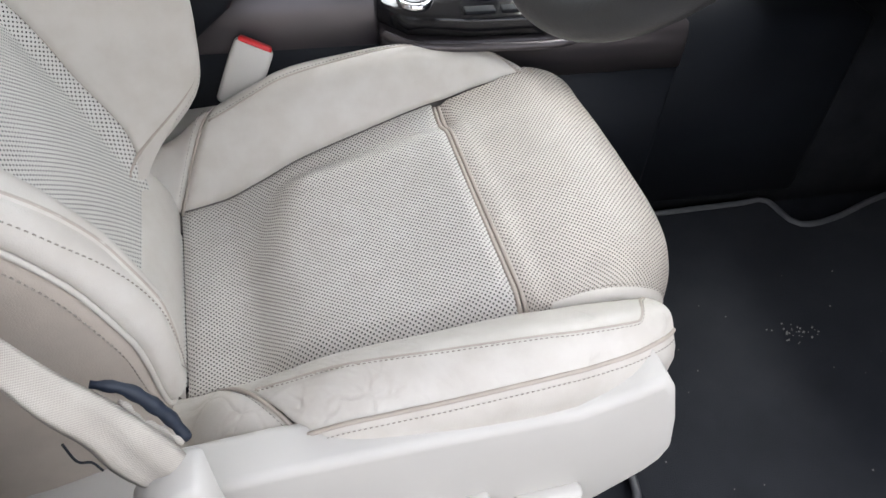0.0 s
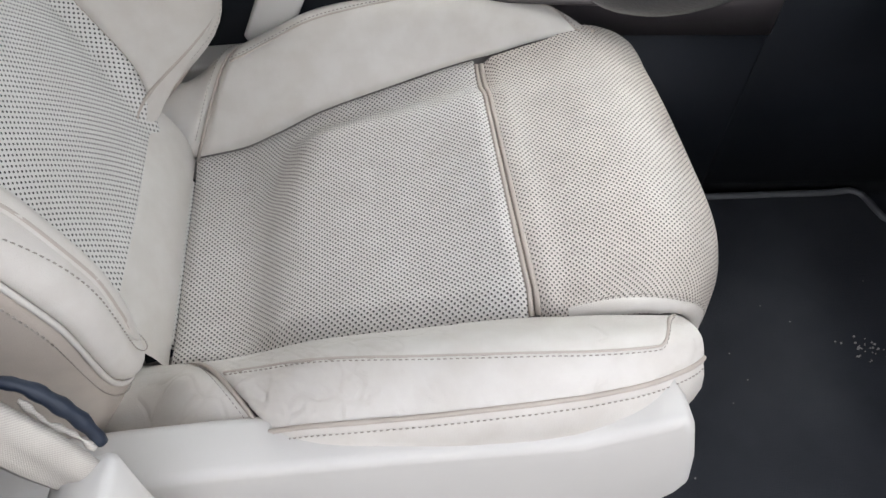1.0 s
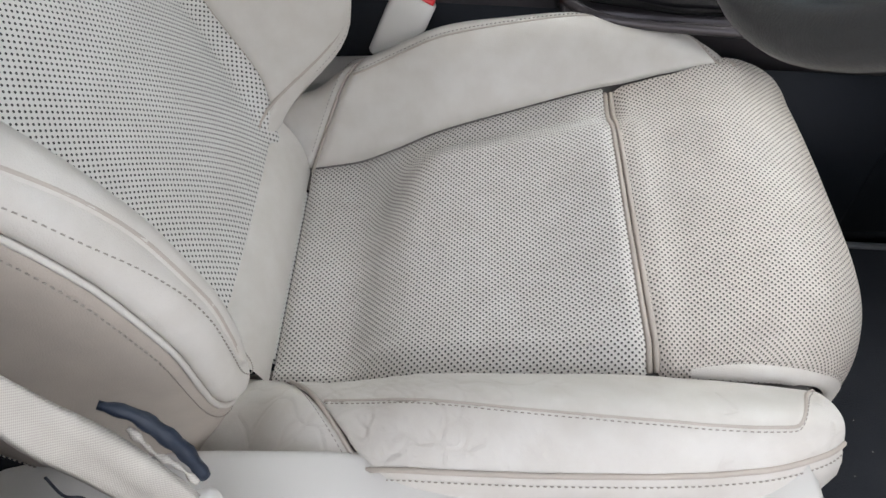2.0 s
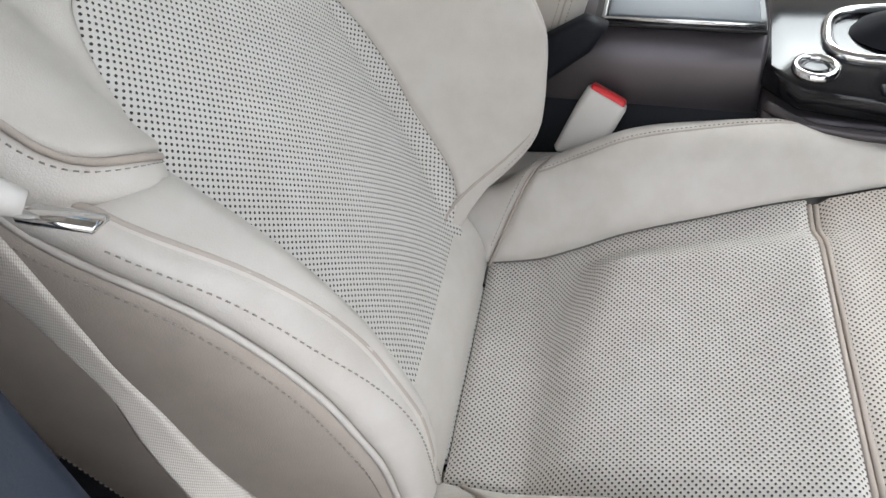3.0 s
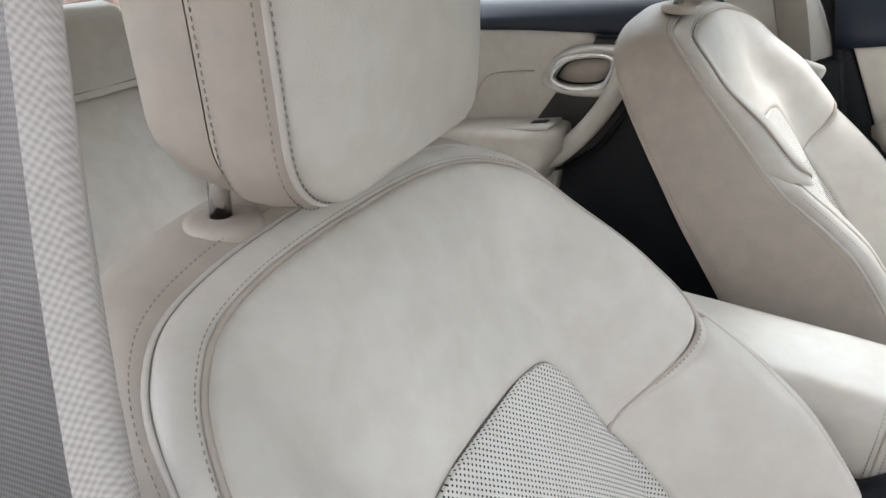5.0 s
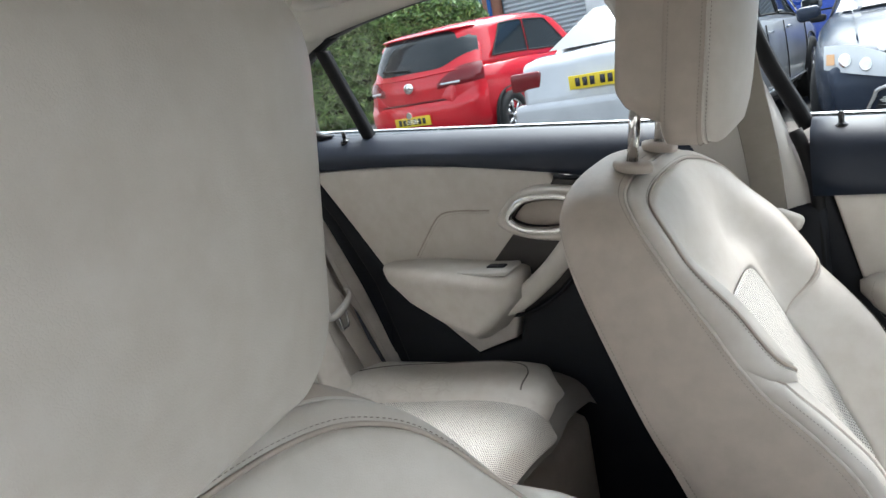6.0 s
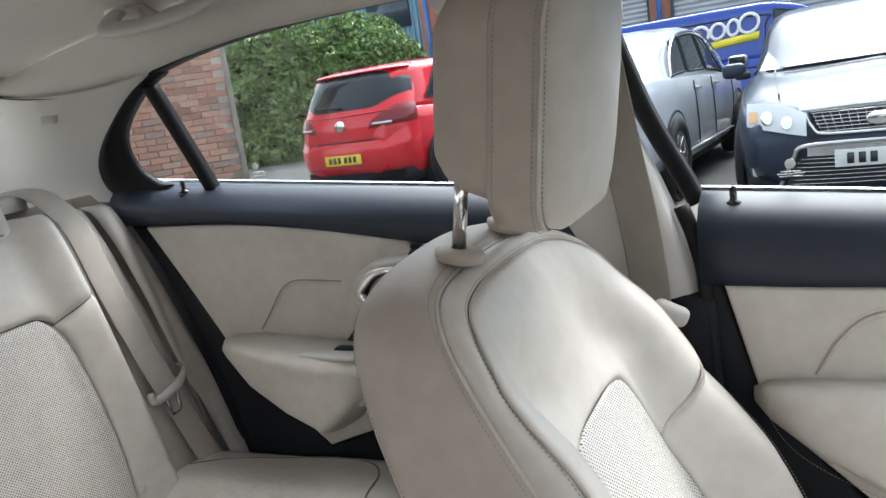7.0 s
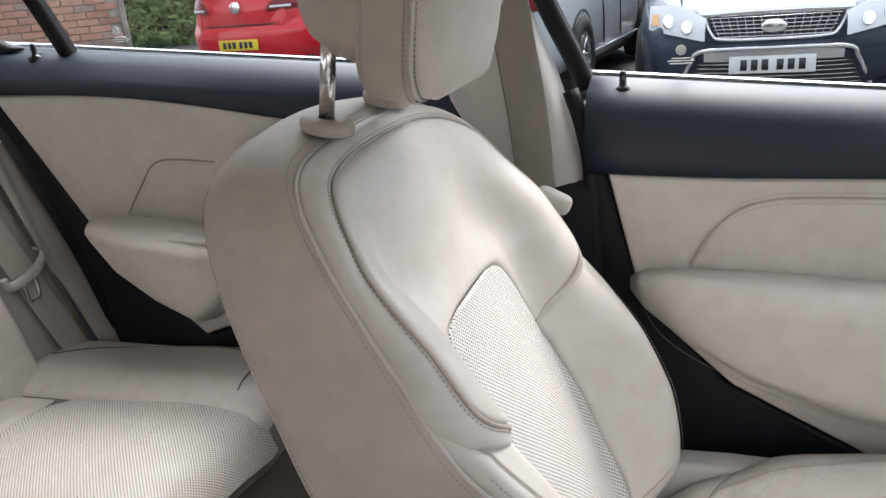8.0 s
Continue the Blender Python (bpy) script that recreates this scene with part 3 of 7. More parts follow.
def head_restraint(seat, at_x, post_x, post_z, wide_by, turned, low_by, rear_low):
    """Two chrome posts in collars and a padded head restraint of three pieces, tipped forward."""
    lean = Matrix.Rotation(radians(turned), 4, "Z") @ Matrix.Rotation(radians(9), 4, "Y")
    def at(n, y, h):
        return Vector((at_x, (0.5 * (wide_by - 0.196) - 0.012 if wide_by > 0.22 else 0.0), 1.076 - low_by)) + lean @ Vector((n, y, h))
    shell = [(-0.108, 0.30, rear_low + 0.016), (-0.107, 0.62, rear_low + 0.012), (-0.102, 0.80, rear_low + 0.008), (-0.092, 0.905, rear_low + 0.005), (-0.074, 0.965, rear_low + 0.002), (-0.054, 0.985, rear_low), (-0.047, 0.978, rear_low)]
    band = [(-0.047, 0.972, 0.004), (-0.043, 0.992, 0.0), (-0.030, 1.0, 0.0), (-0.012, 0.998, 0.001), (-0.003, 0.985, 0.003)]
    pad = [(-0.003, 0.982, 0.004), (0.002, 0.985, 0.004), (0.008, 0.965, 0.006), (0.013, 0.92, 0.009), (0.017, 0.78, 0.02), (0.019, 0.55, 0.03), (0.020, 0.2, 0.04)]
    def rings(rows):
        res = []
        for n, k, low in rows:
            o = rounded(wide_by * k, 0.206 * k, 0.040 * max(k, 0.5), 9)
            ring = []
            for y, h in o:
                wide = 1 - 0.035 * smooth((0.02 - h) / 0.1)
                bow = 0.012 * (1 - (2 * y / wide_by) ** 2) if n > 0.001 else 0.0
                ring.append(at(n + bow, y * wide, h + 0.104 + (low * min(1.0, -h / 0.09) if h < 0 else 0.0)))
            res.append(ring)
        return res
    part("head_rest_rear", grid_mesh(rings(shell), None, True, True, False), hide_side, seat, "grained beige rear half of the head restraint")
    part("head_rest_band", grid_mesh(rings(band), None, True), hide_side, seat)
    part("head_rest_pad", grid_mesh(rings(pad), None, True, False, True), hide, seat, "smooth cream leather front pad")
    part("head_rest_piping", tube(rings([(-0.002, 0.988, 0.003)])[0], 0.0020, closed=True), hide, seat)
    for n, k, low in ((-0.008, 1.003, 0.001), (0.001, 0.992, 0.004), (-0.042, 0.997, 0.001)):
        ring = rings([(n, k, low)])[0]
        part("head_rest_stitching", stitch_row(ring + ring[:1], lift=Vector((0.4 if n > 0 else -0.2, 0, 1))), thread, seat)
    for y in (-0.069, 0.069):
        foot, top = Vector((post_x, y, post_z)), at(-0.080, y, 0.06)
        part("post", tube([foot, foot.lerp(top, 0.5), top], 0.0066, 14), chrome, seat, "polished chrome post")
        bm = grid_mesh([[foot + Vector((math.cos(a) * r * 1.1, math.sin(a) * r * 1.15, z - 0.22 * math.cos(a) * r)) for a in [2 * math.pi * i / 24 for i in range(24)]] for r, z in ((0.0195, -0.010), (0.0205, -0.005), (0.0195, -0.001), (0.014, 0.001), (0.0064, 0.001))], None, True)
        part("collar", bm, hide_side, seat, "beige plastic collar")


def seat_cushion(seat, trim_side):
    xs = [lerp(0.003, 0.285, i / 50) for i in range(51)]
    ln = lambda x, k=1.0: Vector((x, -table(INSERT_HALF, x) * k, 0))
    a, b = [ln(x) for x in xs], [Vector((x, table(INSERT_HALF, x), 0)) for x in xs]
    part("cushion_insert", patch(cushion_at, a, b, 44, 0.004, 0.009), hide_holes, seat, "cream leather pierced with rows of fine holes")
    xs = [lerp(0.2935, 0.473, (i / 40) ** 0.80) for i in range(41)]
    def front_half(x):
        return lerp(0.1525, 0.160, smooth((x - 0.29) / 0.12)) - 0.012 * max(0.0, (x - 0.43) / 0.043) ** 2
    def wide_half(x):
        return table(INSERT_HALF, x) - 0.001 + 0.014 * smooth((x - 0.345) / 0.07) - 0.014 * max(0.0, (x - 0.43) / 0.043) ** 2
    def ext_at(x, y):
        p = cushion_at(x, min(max(y, -table(INSERT_HALF, x)), table(INSERT_HALF, x)))
        k = abs(y) / 0.175
        return Vector((0.2935 + (p.x - 0.2935) * (1.03 - (0.02 if y * BUILD["inboard"] > 0 else 0.46) * k ** 3), y, p.z - 0.006 * k ** 3 * (1.0 if y * BUILD["inboard"] < 0 else smooth((x - 0.39) / 0.06))))
    inb = BUILD["inboard"]
    halves = {inb: wide_half, -inb: front_half}
    a, b = [Vector((x, -halves[-1](x), 0)) for x in xs], [Vector((x, halves[1](x), 0)) for x in xs]
    part("thigh_extension", patch(ext_at, a, b, 44, 0.006, 0.011, "as" if inb > 0 else "bs"), hide_holes_worn, seat, "perforated cream leather thigh support")
    strip = [Vector((x, -inb * (front_half(x) - 0.003 - 0.007 * smooth((x - 0.30) / 0.08)), 0)) for x in xs[4:]]
    rim = [Vector((x, -inb * front_half(x), 0)) for x in xs[4:]]
    pair = (strip, rim) if inb > 0 else (rim, strip)
    part("extension_border", patch(ext_at, pair[0], pair[1], 14, 0.006, 0.008, "b" if inb > 0 else "a", lambda p: 0.0010), hide, seat, "plain cream leather border")
    part("border_stitching", stitch_row([ext_at(p.x, p.y + inb * 0.003) + Vector((0, 0, 0.0004)) for p in strip[6:]]), thread, seat)
    for side in (-1, 1):
        top = [ext_at(p.x, side * halves[side](p.x)) - Vector((0, 0, 0.009)) for p in a]
        part("extension_side", grid_mesh([[q + Vector((0, side * o, dz)) for q in top] for o, dz in ((0, 0), (0.001, -0.010), (-0.002, -0.022), (-0.012, -0.045), (-0.02, -0.07))]), hide, seat)
    nose = [ext_at(0.473, lerp(-halves[-1](0.473), halves[1](0.473), i / 30)) for i in range(31)]
    part("extension_nose", grid_mesh([[q + Vector((dx, 0, dz)) for q in nose] for dx, dz in ((0, 0), (-0.004, -0.02), (-0.02, -0.05), (-0.05, -0.07))]), hide, seat)
    for k, z in ((0.2875, 0.0), (0.2925, 0.0)):
        part("groove_piping", tube([cushion_at(k, lerp(-0.15, 0.15, i / 30)) - Vector((0, 0, 0.0045)) for i in range(31)], 0.0023), hide_side, seat)
    # plain strip at the foot of the backrest
    rows = []
    for i in range(9):
        t = i / 8
        rows.append([Vector((lerp(0.001, -0.036, t) + 0.010 * math.sin(math.pi * t), lerp(-1, 1, j / 24) * lerp(0.122, 0.134, t), lerp(0.498, 0.576, t))) for j in range(25)])
    part("rear_strip", grid_mesh(rows), hide, seat)
    for side in (-1, 1):
        half = BOLSTER_HALF if side == inb else HALF_DOOR
        def run(x0, x1, n, x2=None, x3=None):
            p = [lerp(x0, x1, i / (n - 1)) for i in range(n)]
            q = [lerp(x0 if x2 is None else x2, x1 if x3 is None else x3, i / (n - 1)) for i in range(n)]
            return [Vector((x, side * (table(INSERT_HALF, x) + 0.001), 0)) for x in p], [Vector((x, side * table(half, x), 0)) for x in q]
        h0, h1, x_end = (0.004, 0.066, 0.408) if side == inb else (0.020, 0.096, 0.394)
        a, b = run(-0.045, h0 - 0.001, 14, -0.045, h1 - 0.001)
        part("bolster_heel", patch(cushion_at, a, b, 24, 0.004, 0.009, "ae", None if side == inb else lambda p: 0.4 * crease(p + Vector((0.05, 0, 0)))), hide_worn if side != inb else hide, seat)
        heel = [cushion_at(lerp(h0, h1, t), side * lerp(table(INSERT_HALF, h0), table(half, h1), t)) for t in [i / 20 for i in range(21)]]
        part("heel_seam", tube([q - Vector((0, 0, 0.003)) for q in heel], 0.0018), hide_side, seat)
        part("heel_stitching", stitch_row([q + Vector((-0.006, 0, -0.0002)) for q in heel[2:]]), thread, seat)
        a, b = run(h0 + 0.001, x_end - 0.010, 60 if side == inb else 180, h1 + 0.001, x_end)
        part("bolster", patch(cushion_at, a, b, 30 if side == inb else 64, 0.004, 0.009, "as", None if side == inb else crease), hide_worn if side != inb else hide, seat)
        part("bolster_piping", tube([cushion_at(p.x, p.y * 0.995) for p in b], 0.0020), hide_side, seat)
        mid = [a[i].lerp(b[i], lerp(0.56, 0.80, i / len(a)) - 0.62 * smooth((i / len(a) - 0.88) / 0.12)) for i in range(1, len(a) - 1)]
        part("bolster_seam", tube([cushion_at(q.x, q.y - side * 0.003) - Vector((0, 0, 0.0008)) for q in mid], 0.0015), hide_side, seat)
        part("bolster_stitching", stitch_row([cushion_at(q.x, q.y) + Vector((0, 0, 0.0006)) for q in mid]), thread, seat)
        tip = [cushion_at(lerp(a[-1].x, b[-1].x, i / 16), lerp(a[-1].y, b[-1].y, i / 16)) for i in range(17)]
        part("bolster_nose", grid_mesh([[q + Vector((dx, side * dy, dz)) for q in tip] for dx, dy, dz in [(u * (1.0 if side == inb else 0.25), v, w) for u, v, w in ((-0.002, 0, -0.0005), (0.003, 0.001, -0.003), (0.008, 0.003, -0.012), (0.010, 0.004, -0.028), (0.008, 0.003, -0.050), (0.0, 0, -0.085))]]), hide, seat)
        # leather skirt below the bolster
        line = [Vector((x, side * table(half, x), 0)) for x in [lerp(-0.05, x_end, i / 90) for i in range(91)]]
        rows = []
        for dz, out in ((0.0, -0.002), (-0.004, 0.0022), (-0.011, 0.0055), (-0.024, 0.0085), (-0.042, 0.008), (-0.062, 0.003), (-0.088, -0.006)):
            rows.append([cushion_at(p.x, p.y) + Vector((0.4 * out * smooth((p.x - 0.34) / 0.06), side * out, dz)) for p in line])
        part("bolster_skirt", grid_mesh(rows), hide, seat)
        part("skirt_stitching", stitch_row([q + Vector((0, side * 0.0012, 0)) for q in rows[1]], lift=Vector((0, side, 0.3))), thread, seat)
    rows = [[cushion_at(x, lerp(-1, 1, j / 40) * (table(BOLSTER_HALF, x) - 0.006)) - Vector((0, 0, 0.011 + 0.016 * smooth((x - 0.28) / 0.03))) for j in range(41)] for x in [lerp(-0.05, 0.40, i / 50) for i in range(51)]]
    part("cushion_padding", grid_mesh(rows), seam_shade, seat)
    part("cushion_pan", box((0.40, 0.36, 0.16), (0.16, 0, 0.41), 0.02), black_plastic, seat, "black seat pan and runners")
    for y in (-0.17, 0.17):
        part("runner", box((0.52, 0.045, 0.05), (0.14, y, 0.315), 0.008), black_plastic, seat)
    # hard side valance
    s = trim_side
    for side in (s, -s):
        z0 = 0.0 if side == s else -0.045
        out = [(-0.17, 0.47), (-0.16, 0.545), (-0.10, 0.575), (0.0, 0.587), (0.075, 0.591), (0.184, 0.590), (0.30, 0.586), (0.345, 0.600), (0.366, 0.610), (0.378, 0.592), (0.392, 0.545), (0.401, 0.500), (0.396, 0.480), (0.384, 0.463), (0.337, 0.424), (0.28, 0.405), (0.0, 0.385), (-0.12, 0.385)]
        bm = prism([(x, z + z0) for x, z in out], "y", min(side * 0.215, side * 0.257), max(side * 0.215, side * 0.257), 0.008, 3)
        part("side_valance", bm, trim_cream, seat, "hard cream plastic valance")
    for x, w, h, z in ((0.179, 0.036, 0.034, 0.488), (0.2255, 0.020, 0.042, 0.476), (0.289, 0.062, 0.028, 0.462), (0.054, 0.020, 0.030, 0.538)):
        part("seat_switch", box((w, 0.016, h), (x, s * 0.262, z), 0.006, 3), trim_cream, seat, "cream electric seat switch")


def front_seat(m, label, trim_side, at_x, post_x, post_z, rest=(0.196, 0.0, 0.0, 0.024), deep=0.112, spread=1.0):
    seat = thing("front_seat", label, "car seat", "front seats")
    BUILD["inboard"], BUILD["inner"], BUILD["outer"] = -trim_side, WING_FULL if trim_side < 0 else WING_THIN, WING_WORN if trim_side < 0 else WING_THIN
    BUILD["deep"], BUILD["spread"], BUILD["proud"] = deep, spread, 0.008 if trim_side < 0 else 0.011
    seat_cushion(seat, trim_side)
    seat_back(seat)
    head_restraint(seat, at_x, post_x, post_z, *rest)
    seat.matrix_world = m
    return seat


driver_seat = front_seat(pose(0, 0.012, 0, 0, 0, 3.2), "worn cream perforated leather driver's seat with creased bolster", -1, -0.200, -0.276, 1.066, (0.246, 7.0, 0.007, 0.004))
passenger_seat = front_seat(pose(0.030, 0.766, 0.002, 0, 0, 2.0) @ Matrix.Diagonal((1, 0.91, 1, 1)), "cream perforated leather front passenger seat beside the console", 1, -0.170, -0.254, 1.070, (0.204, 0.0, 0.0, 0.024), 0.106, 0.9)

# ---- the cabin: floor, sides, roof ----
def sill_z(x):
    """Height of the window line along the left side; it climbs towards the rear."""
    return 1.040 - 0.086 * (x + 0.04)


cabin_floor = solid("floor", box((3.3, 1.56, 0.05), (0.15, 0.37, 0.245), 0.01), carpet, "charcoal carpeted car floor", "car floor", kind="structure")

# tunnel under the console
bm = prism([(0.284, 0.27), (0.288, 0.50), (0.30, 0.56), (0.44, 0.56), (0.452, 0.50), (0.456, 0.27)], "x", -0.75, 1.35, 0.01)
tunnel = solid("tunnel", bm, carpet, "black carpeted transmission tunnel", "car floor", kind="structure")

# front bulkhead and dash
bm = prism([(0.80, 0.74), (0.74, 0.80), (0.76, 0.97), (0.95, 1.03), (1.45, 1.02), (1.45, 0.30), (1.30, 0.30), (1.12, 0.55), (0.90, 0.66)], "y", -0.33, 1.07, 0.02, 3)
dash = solid("dashboard", bm, black_plastic, "black soft-plastic dashboard", "dashboard", kind="structure")
solid("footwell_wall", box((0.06, 1.50, 0.75), (1.36, 0.37, 0.60), 0.01), carpet, "black footwell bulkhead", "bulkhead", kind="structure")

# sills
for y in (-0.375, 1.115):
    solid("door_sill", box((3.0, 0.11, 0.16), (0.0, y, 0.30), 0.02, 3), black_plastic, "black plastic door sill", "door sill", kind="structure")


# ---- left-hand doors ----
def rail_profile(x, lift=0.0):
    s = sill_z(x)
    low = table([(-1.10, 1.058), (-0.80, 1.045), (-0.45, 1.000), (-0.10, 0.935), (0.1, 0.930), (0.8, 0.940)], x)
    return [(1.112, s - 0.004), (1.100, s - 0.002), (1.088, s - 0.005), (1.062, s - 0.016), (1.045, s - 0.036), (1.038, lerp(s, low, 0.7)), (1.040, low), (1.085, low - 0.012), (1.112, low)]


def belt_rail(name, x0, x1, label, parent):
    rows = [[Vector((x, y, z)) for y, z in rail_profile(x)] for x in [lerp(x0, x1, i / 24) for i in range(25)]]
    return part(name, grid_mesh(rows, None, True, True, True), blue_black, parent, label)


def lock_knob(parent, x, y, z):
    bm = grid_mesh([[Vector((x + math.cos(a) * r, y + math.sin(a) * r, z + h)) for a in [2 * math.pi * i / 16 for i in range(16)]] for r, h in ((0.010, -0.006), (0.0095, 0.002), (0.006, 0.004), (0.0042, 0.006), (0.0045, 0.017), (0.0038, 0.021), (0.001, 0.0222))], None, True, True, True)
    return part("lock_knob", bm, gloss_black, parent, "black pull-up lock knob")


def door_skin(name, outline, y_in, y_out, material, parent, label=""):
    return part(name, prism(outline, "y", y_in, y_out, 0.006, 3), material, parent, label)


def soft_corners(ring, k=0.16):
    out = []
    for a, b, c in zip(ring[-1:] + ring[:-1], ring, ring[1:] + ring[:1]):
        for q in (a, c):
            out.append((lerp(b[0], q[0], k), lerp(b[1], q[1], k), 0))
    return out


def pod(name, rows, material, parent, label):
    """An armrest: rings of (y, z) corners at each x, softened."""
    rings = []
    for x, ring in rows:
        rings.append([Vector((x + (p.z if len(ring[0]) > 2 else 0), p.x, p.y)) for p in spline(soft_corners(ring), 40, True)])
    return part(name, grid_mesh(rings, None, True, True, True), material, parent, label)


# rear door
rear_door = thing("rear_door", "closed rear door with cream leather panel and black rail", "car door", "passenger-side doors")
belt_rail("belt_rail", -1.115, -0.150, "blue-black soft plastic rail under the window", rear_door)
lock_knob(rear_door, -0.941, 1.068, sill_z(-0.941) - 0.014)
skin = [(-1.03, 1.050), (-0.80, 1.046), (-0.62, 1.028), (-0.49, 1.006), (-0.478, 0.985), (-0.535, 0.885), (-0.575, 0.80), (-0.610, 0.69), (-0.70, 0.655), (-0.86, 0.79), (-0.95, 0.93)]
door_skin("door_panel", skin, 1.043, 1.11, hide, rear_door, "cream leather door panel")
frame_line = [(-1.075, 1.052), (-1.033, 1.050), (-0.955, 0.93), (-0.865, 0.79), (-0.703, 0.650), (-0.606, 0.685), (-0.571, 0.80), (-0.531, 0.885), (-0.472, 0.99), (-0.40, 0.99), (-0.16, 0.945), (-0.16, 0.28), (-0.66, 0.28), (-0.80, 0.40), (-0.885, 0.62), (-0.93, 0.80), (-1.0, 0.94)]
door_skin("lower_panel", frame_line, 1.050, 1.11, black_plastic, rear_door, "black lower door panel")
pod("armrest", [(-0.885, [(1.047, 0.846), (1.036, 0.845), (1.030, 0.838), (1.036, 0.828), (1.047, 0.824)]),
                (-0.862, [(1.047, 0.853), (1.012, 0.851), (1.002, 0.838), (1.014, 0.812), (1.047, 0.798)]),
                (-0.80, [(1.047, 0.858), (0.984, 0.854), (0.968, 0.840), (0.986, 0.780), (1.047, 0.760)]),
                (-0.72, [(1.047, 0.858), (0.966, 0.852), (0.950, 0.838), (0.972, 0.742), (1.047, 0.715)]),
                (-0.655, [(1.047, 0.854), (0.960, 0.847), (0.946, 0.832), (0.966, 0.718), (1.047, 0.695)]),
                (-0.62, [(1.047, 0.850), (0.960, 0.843), (0.946, 0.828), (0.964, 0.738), (1.047, 0.715)]),
                (-0.562, [(1.047, 0.843), (0.963, 0.838), (0.950, 0.824), (0.962, 0.790), (1.047, 0.775)]),
                (-0.552, [(1.047, 0.838), (0.975, 0.833), (0.962, 0.820), (0.972, 0.797), (1.047, 0.785)])], hide, rear_door, "cream leather armrest pod")
part("window_switch", box((0.036, 0.018, 0.006), (-0.600, 1.000, 0.8495), 0.002), black_plastic, rear_door, "black window switch")
part("switch_plate", prism(rounded(0.105, 0.070, 0.008), "z", 0.842, 0.8495, 0.002, bm=None), trim_cream, rear_door, "cream plastic switch plate").location = (-0.618, 1.000, 0.0)
# pull surround with the release lever in it, and the arm that runs down to the armrest
RING = [(-0.572, 0.929), (-0.552, 0.957), (-0.522, 0.968), (-0.466, 0.966), (-0.444, 0.951), (-0.454, 0.923), (-0.478, 0.906), (-0.540, 0.909)]
AROUND = [(-0.606, 0.920), (-0.576, 0.962), (-0.532, 0.984), (-0.468, 0.985), (-0.418, 0.970), (-0.414, 0.924), (-0.454, 0.884), (-0.542, 0.889)]
ring_line = spline([(x, 0, z) for x, z in RING], 56, True)
around = spline([(x, 0, z) for x, z in AROUND], 56, True)
rows = [[Vector((lerp(o.x, q.x, t), 1.044 - d, lerp(o.z, q.z, t))) for o, q in zip(around, ring_line)] for t, d in ((0.0, -0.004), (0.08, 0.008), (0.25, 0.020), (0.55, 0.027), (0.85, 0.022), (1.0, 0.012), (0.98, 0.0))]
part("pull_surround", grid_mesh(rows, None, True), hide, rear_door, "padded cream surround of the door release")
arm = spline([(-0.428, 1.026, 0.938), (-0.442, 1.020, 0.902), (-0.484, 1.008, 0.850), (-0.535, 1.000, 0.806), (-0.585, 0.998, 0.776), (-0.640, 1.004, 0.768)], 40)
rows = []
for i, p in enumerate(arm):
    d = (arm[min(i + 1, 39)] - arm[max(i - 1, 0)]).normalized()
    w = d.cross(Vector((0, 1, 0))).normalized()
    h = w.cross(d).normalized()
    rows.append([p + w * (math.cos(a) * 0.0195) + h * (math.sin(a) * 0.014) for a in [2 * math.pi * k / 16 for k in range(16)]])
part("pull_arm", grid_mesh(rows, None, True, True, True), hide, rear_door, "cream padded pull arm")
lever = [Vector((p.x, 1.024, p.z)) for p in ring_line]
part("lever_ring", tube(lever, 0.0078, 10, True), chrome, rear_door, "bright chrome release lever ring")
part("lever_lip", tube([Vector((p.x, 1.030, p.z)) for p in ring_line], 0.010, 8, True), rubber, rear_door)
# cup in the browner beige, standing for the shade inside the ring
part("lever_cup", prism([(p.x, p.z) for p in ring_line], "y", 1.032, 1.060, 0.0), hide_side, rear_door)
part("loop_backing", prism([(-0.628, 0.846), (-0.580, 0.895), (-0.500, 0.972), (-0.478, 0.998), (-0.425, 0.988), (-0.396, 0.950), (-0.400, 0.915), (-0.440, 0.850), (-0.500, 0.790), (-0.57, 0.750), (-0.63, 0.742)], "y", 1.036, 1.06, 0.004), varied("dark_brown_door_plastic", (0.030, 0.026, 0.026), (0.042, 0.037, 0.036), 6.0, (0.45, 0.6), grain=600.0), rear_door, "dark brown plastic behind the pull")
part("backing_edge", tube(spline([(-0.478, 1.036, 0.998), (-0.425, 1.035, 0.988), (-0.394, 1.034, 0.950), (-0.400, 1.034, 0.912), (-0.440, 1.034, 0.848), (-0.500, 1.034, 0.787), (-0.57, 1.034, 0.747), (-0.63, 1.034, 0.738)], 60), 0.004, 6), black_plastic, rear_door)
crease = spline([(-0.80, 1.0415, 0.862), (-0.765, 1.0415, 0.905), (-0.735, 1.0415, 0.938), (-0.70, 1.0415, 0.948), (-0.62, 1.0415, 0.945)], 30)
part("panel_seam", tube(crease, 0.0016, 5), hide_side, rear_door)
part("panel_stitching", stitch_row([p + Vector((0.004, -0.001, -0.005)) for p in crease], lift=Vector((0, -1, 0))), thread, rear_door)

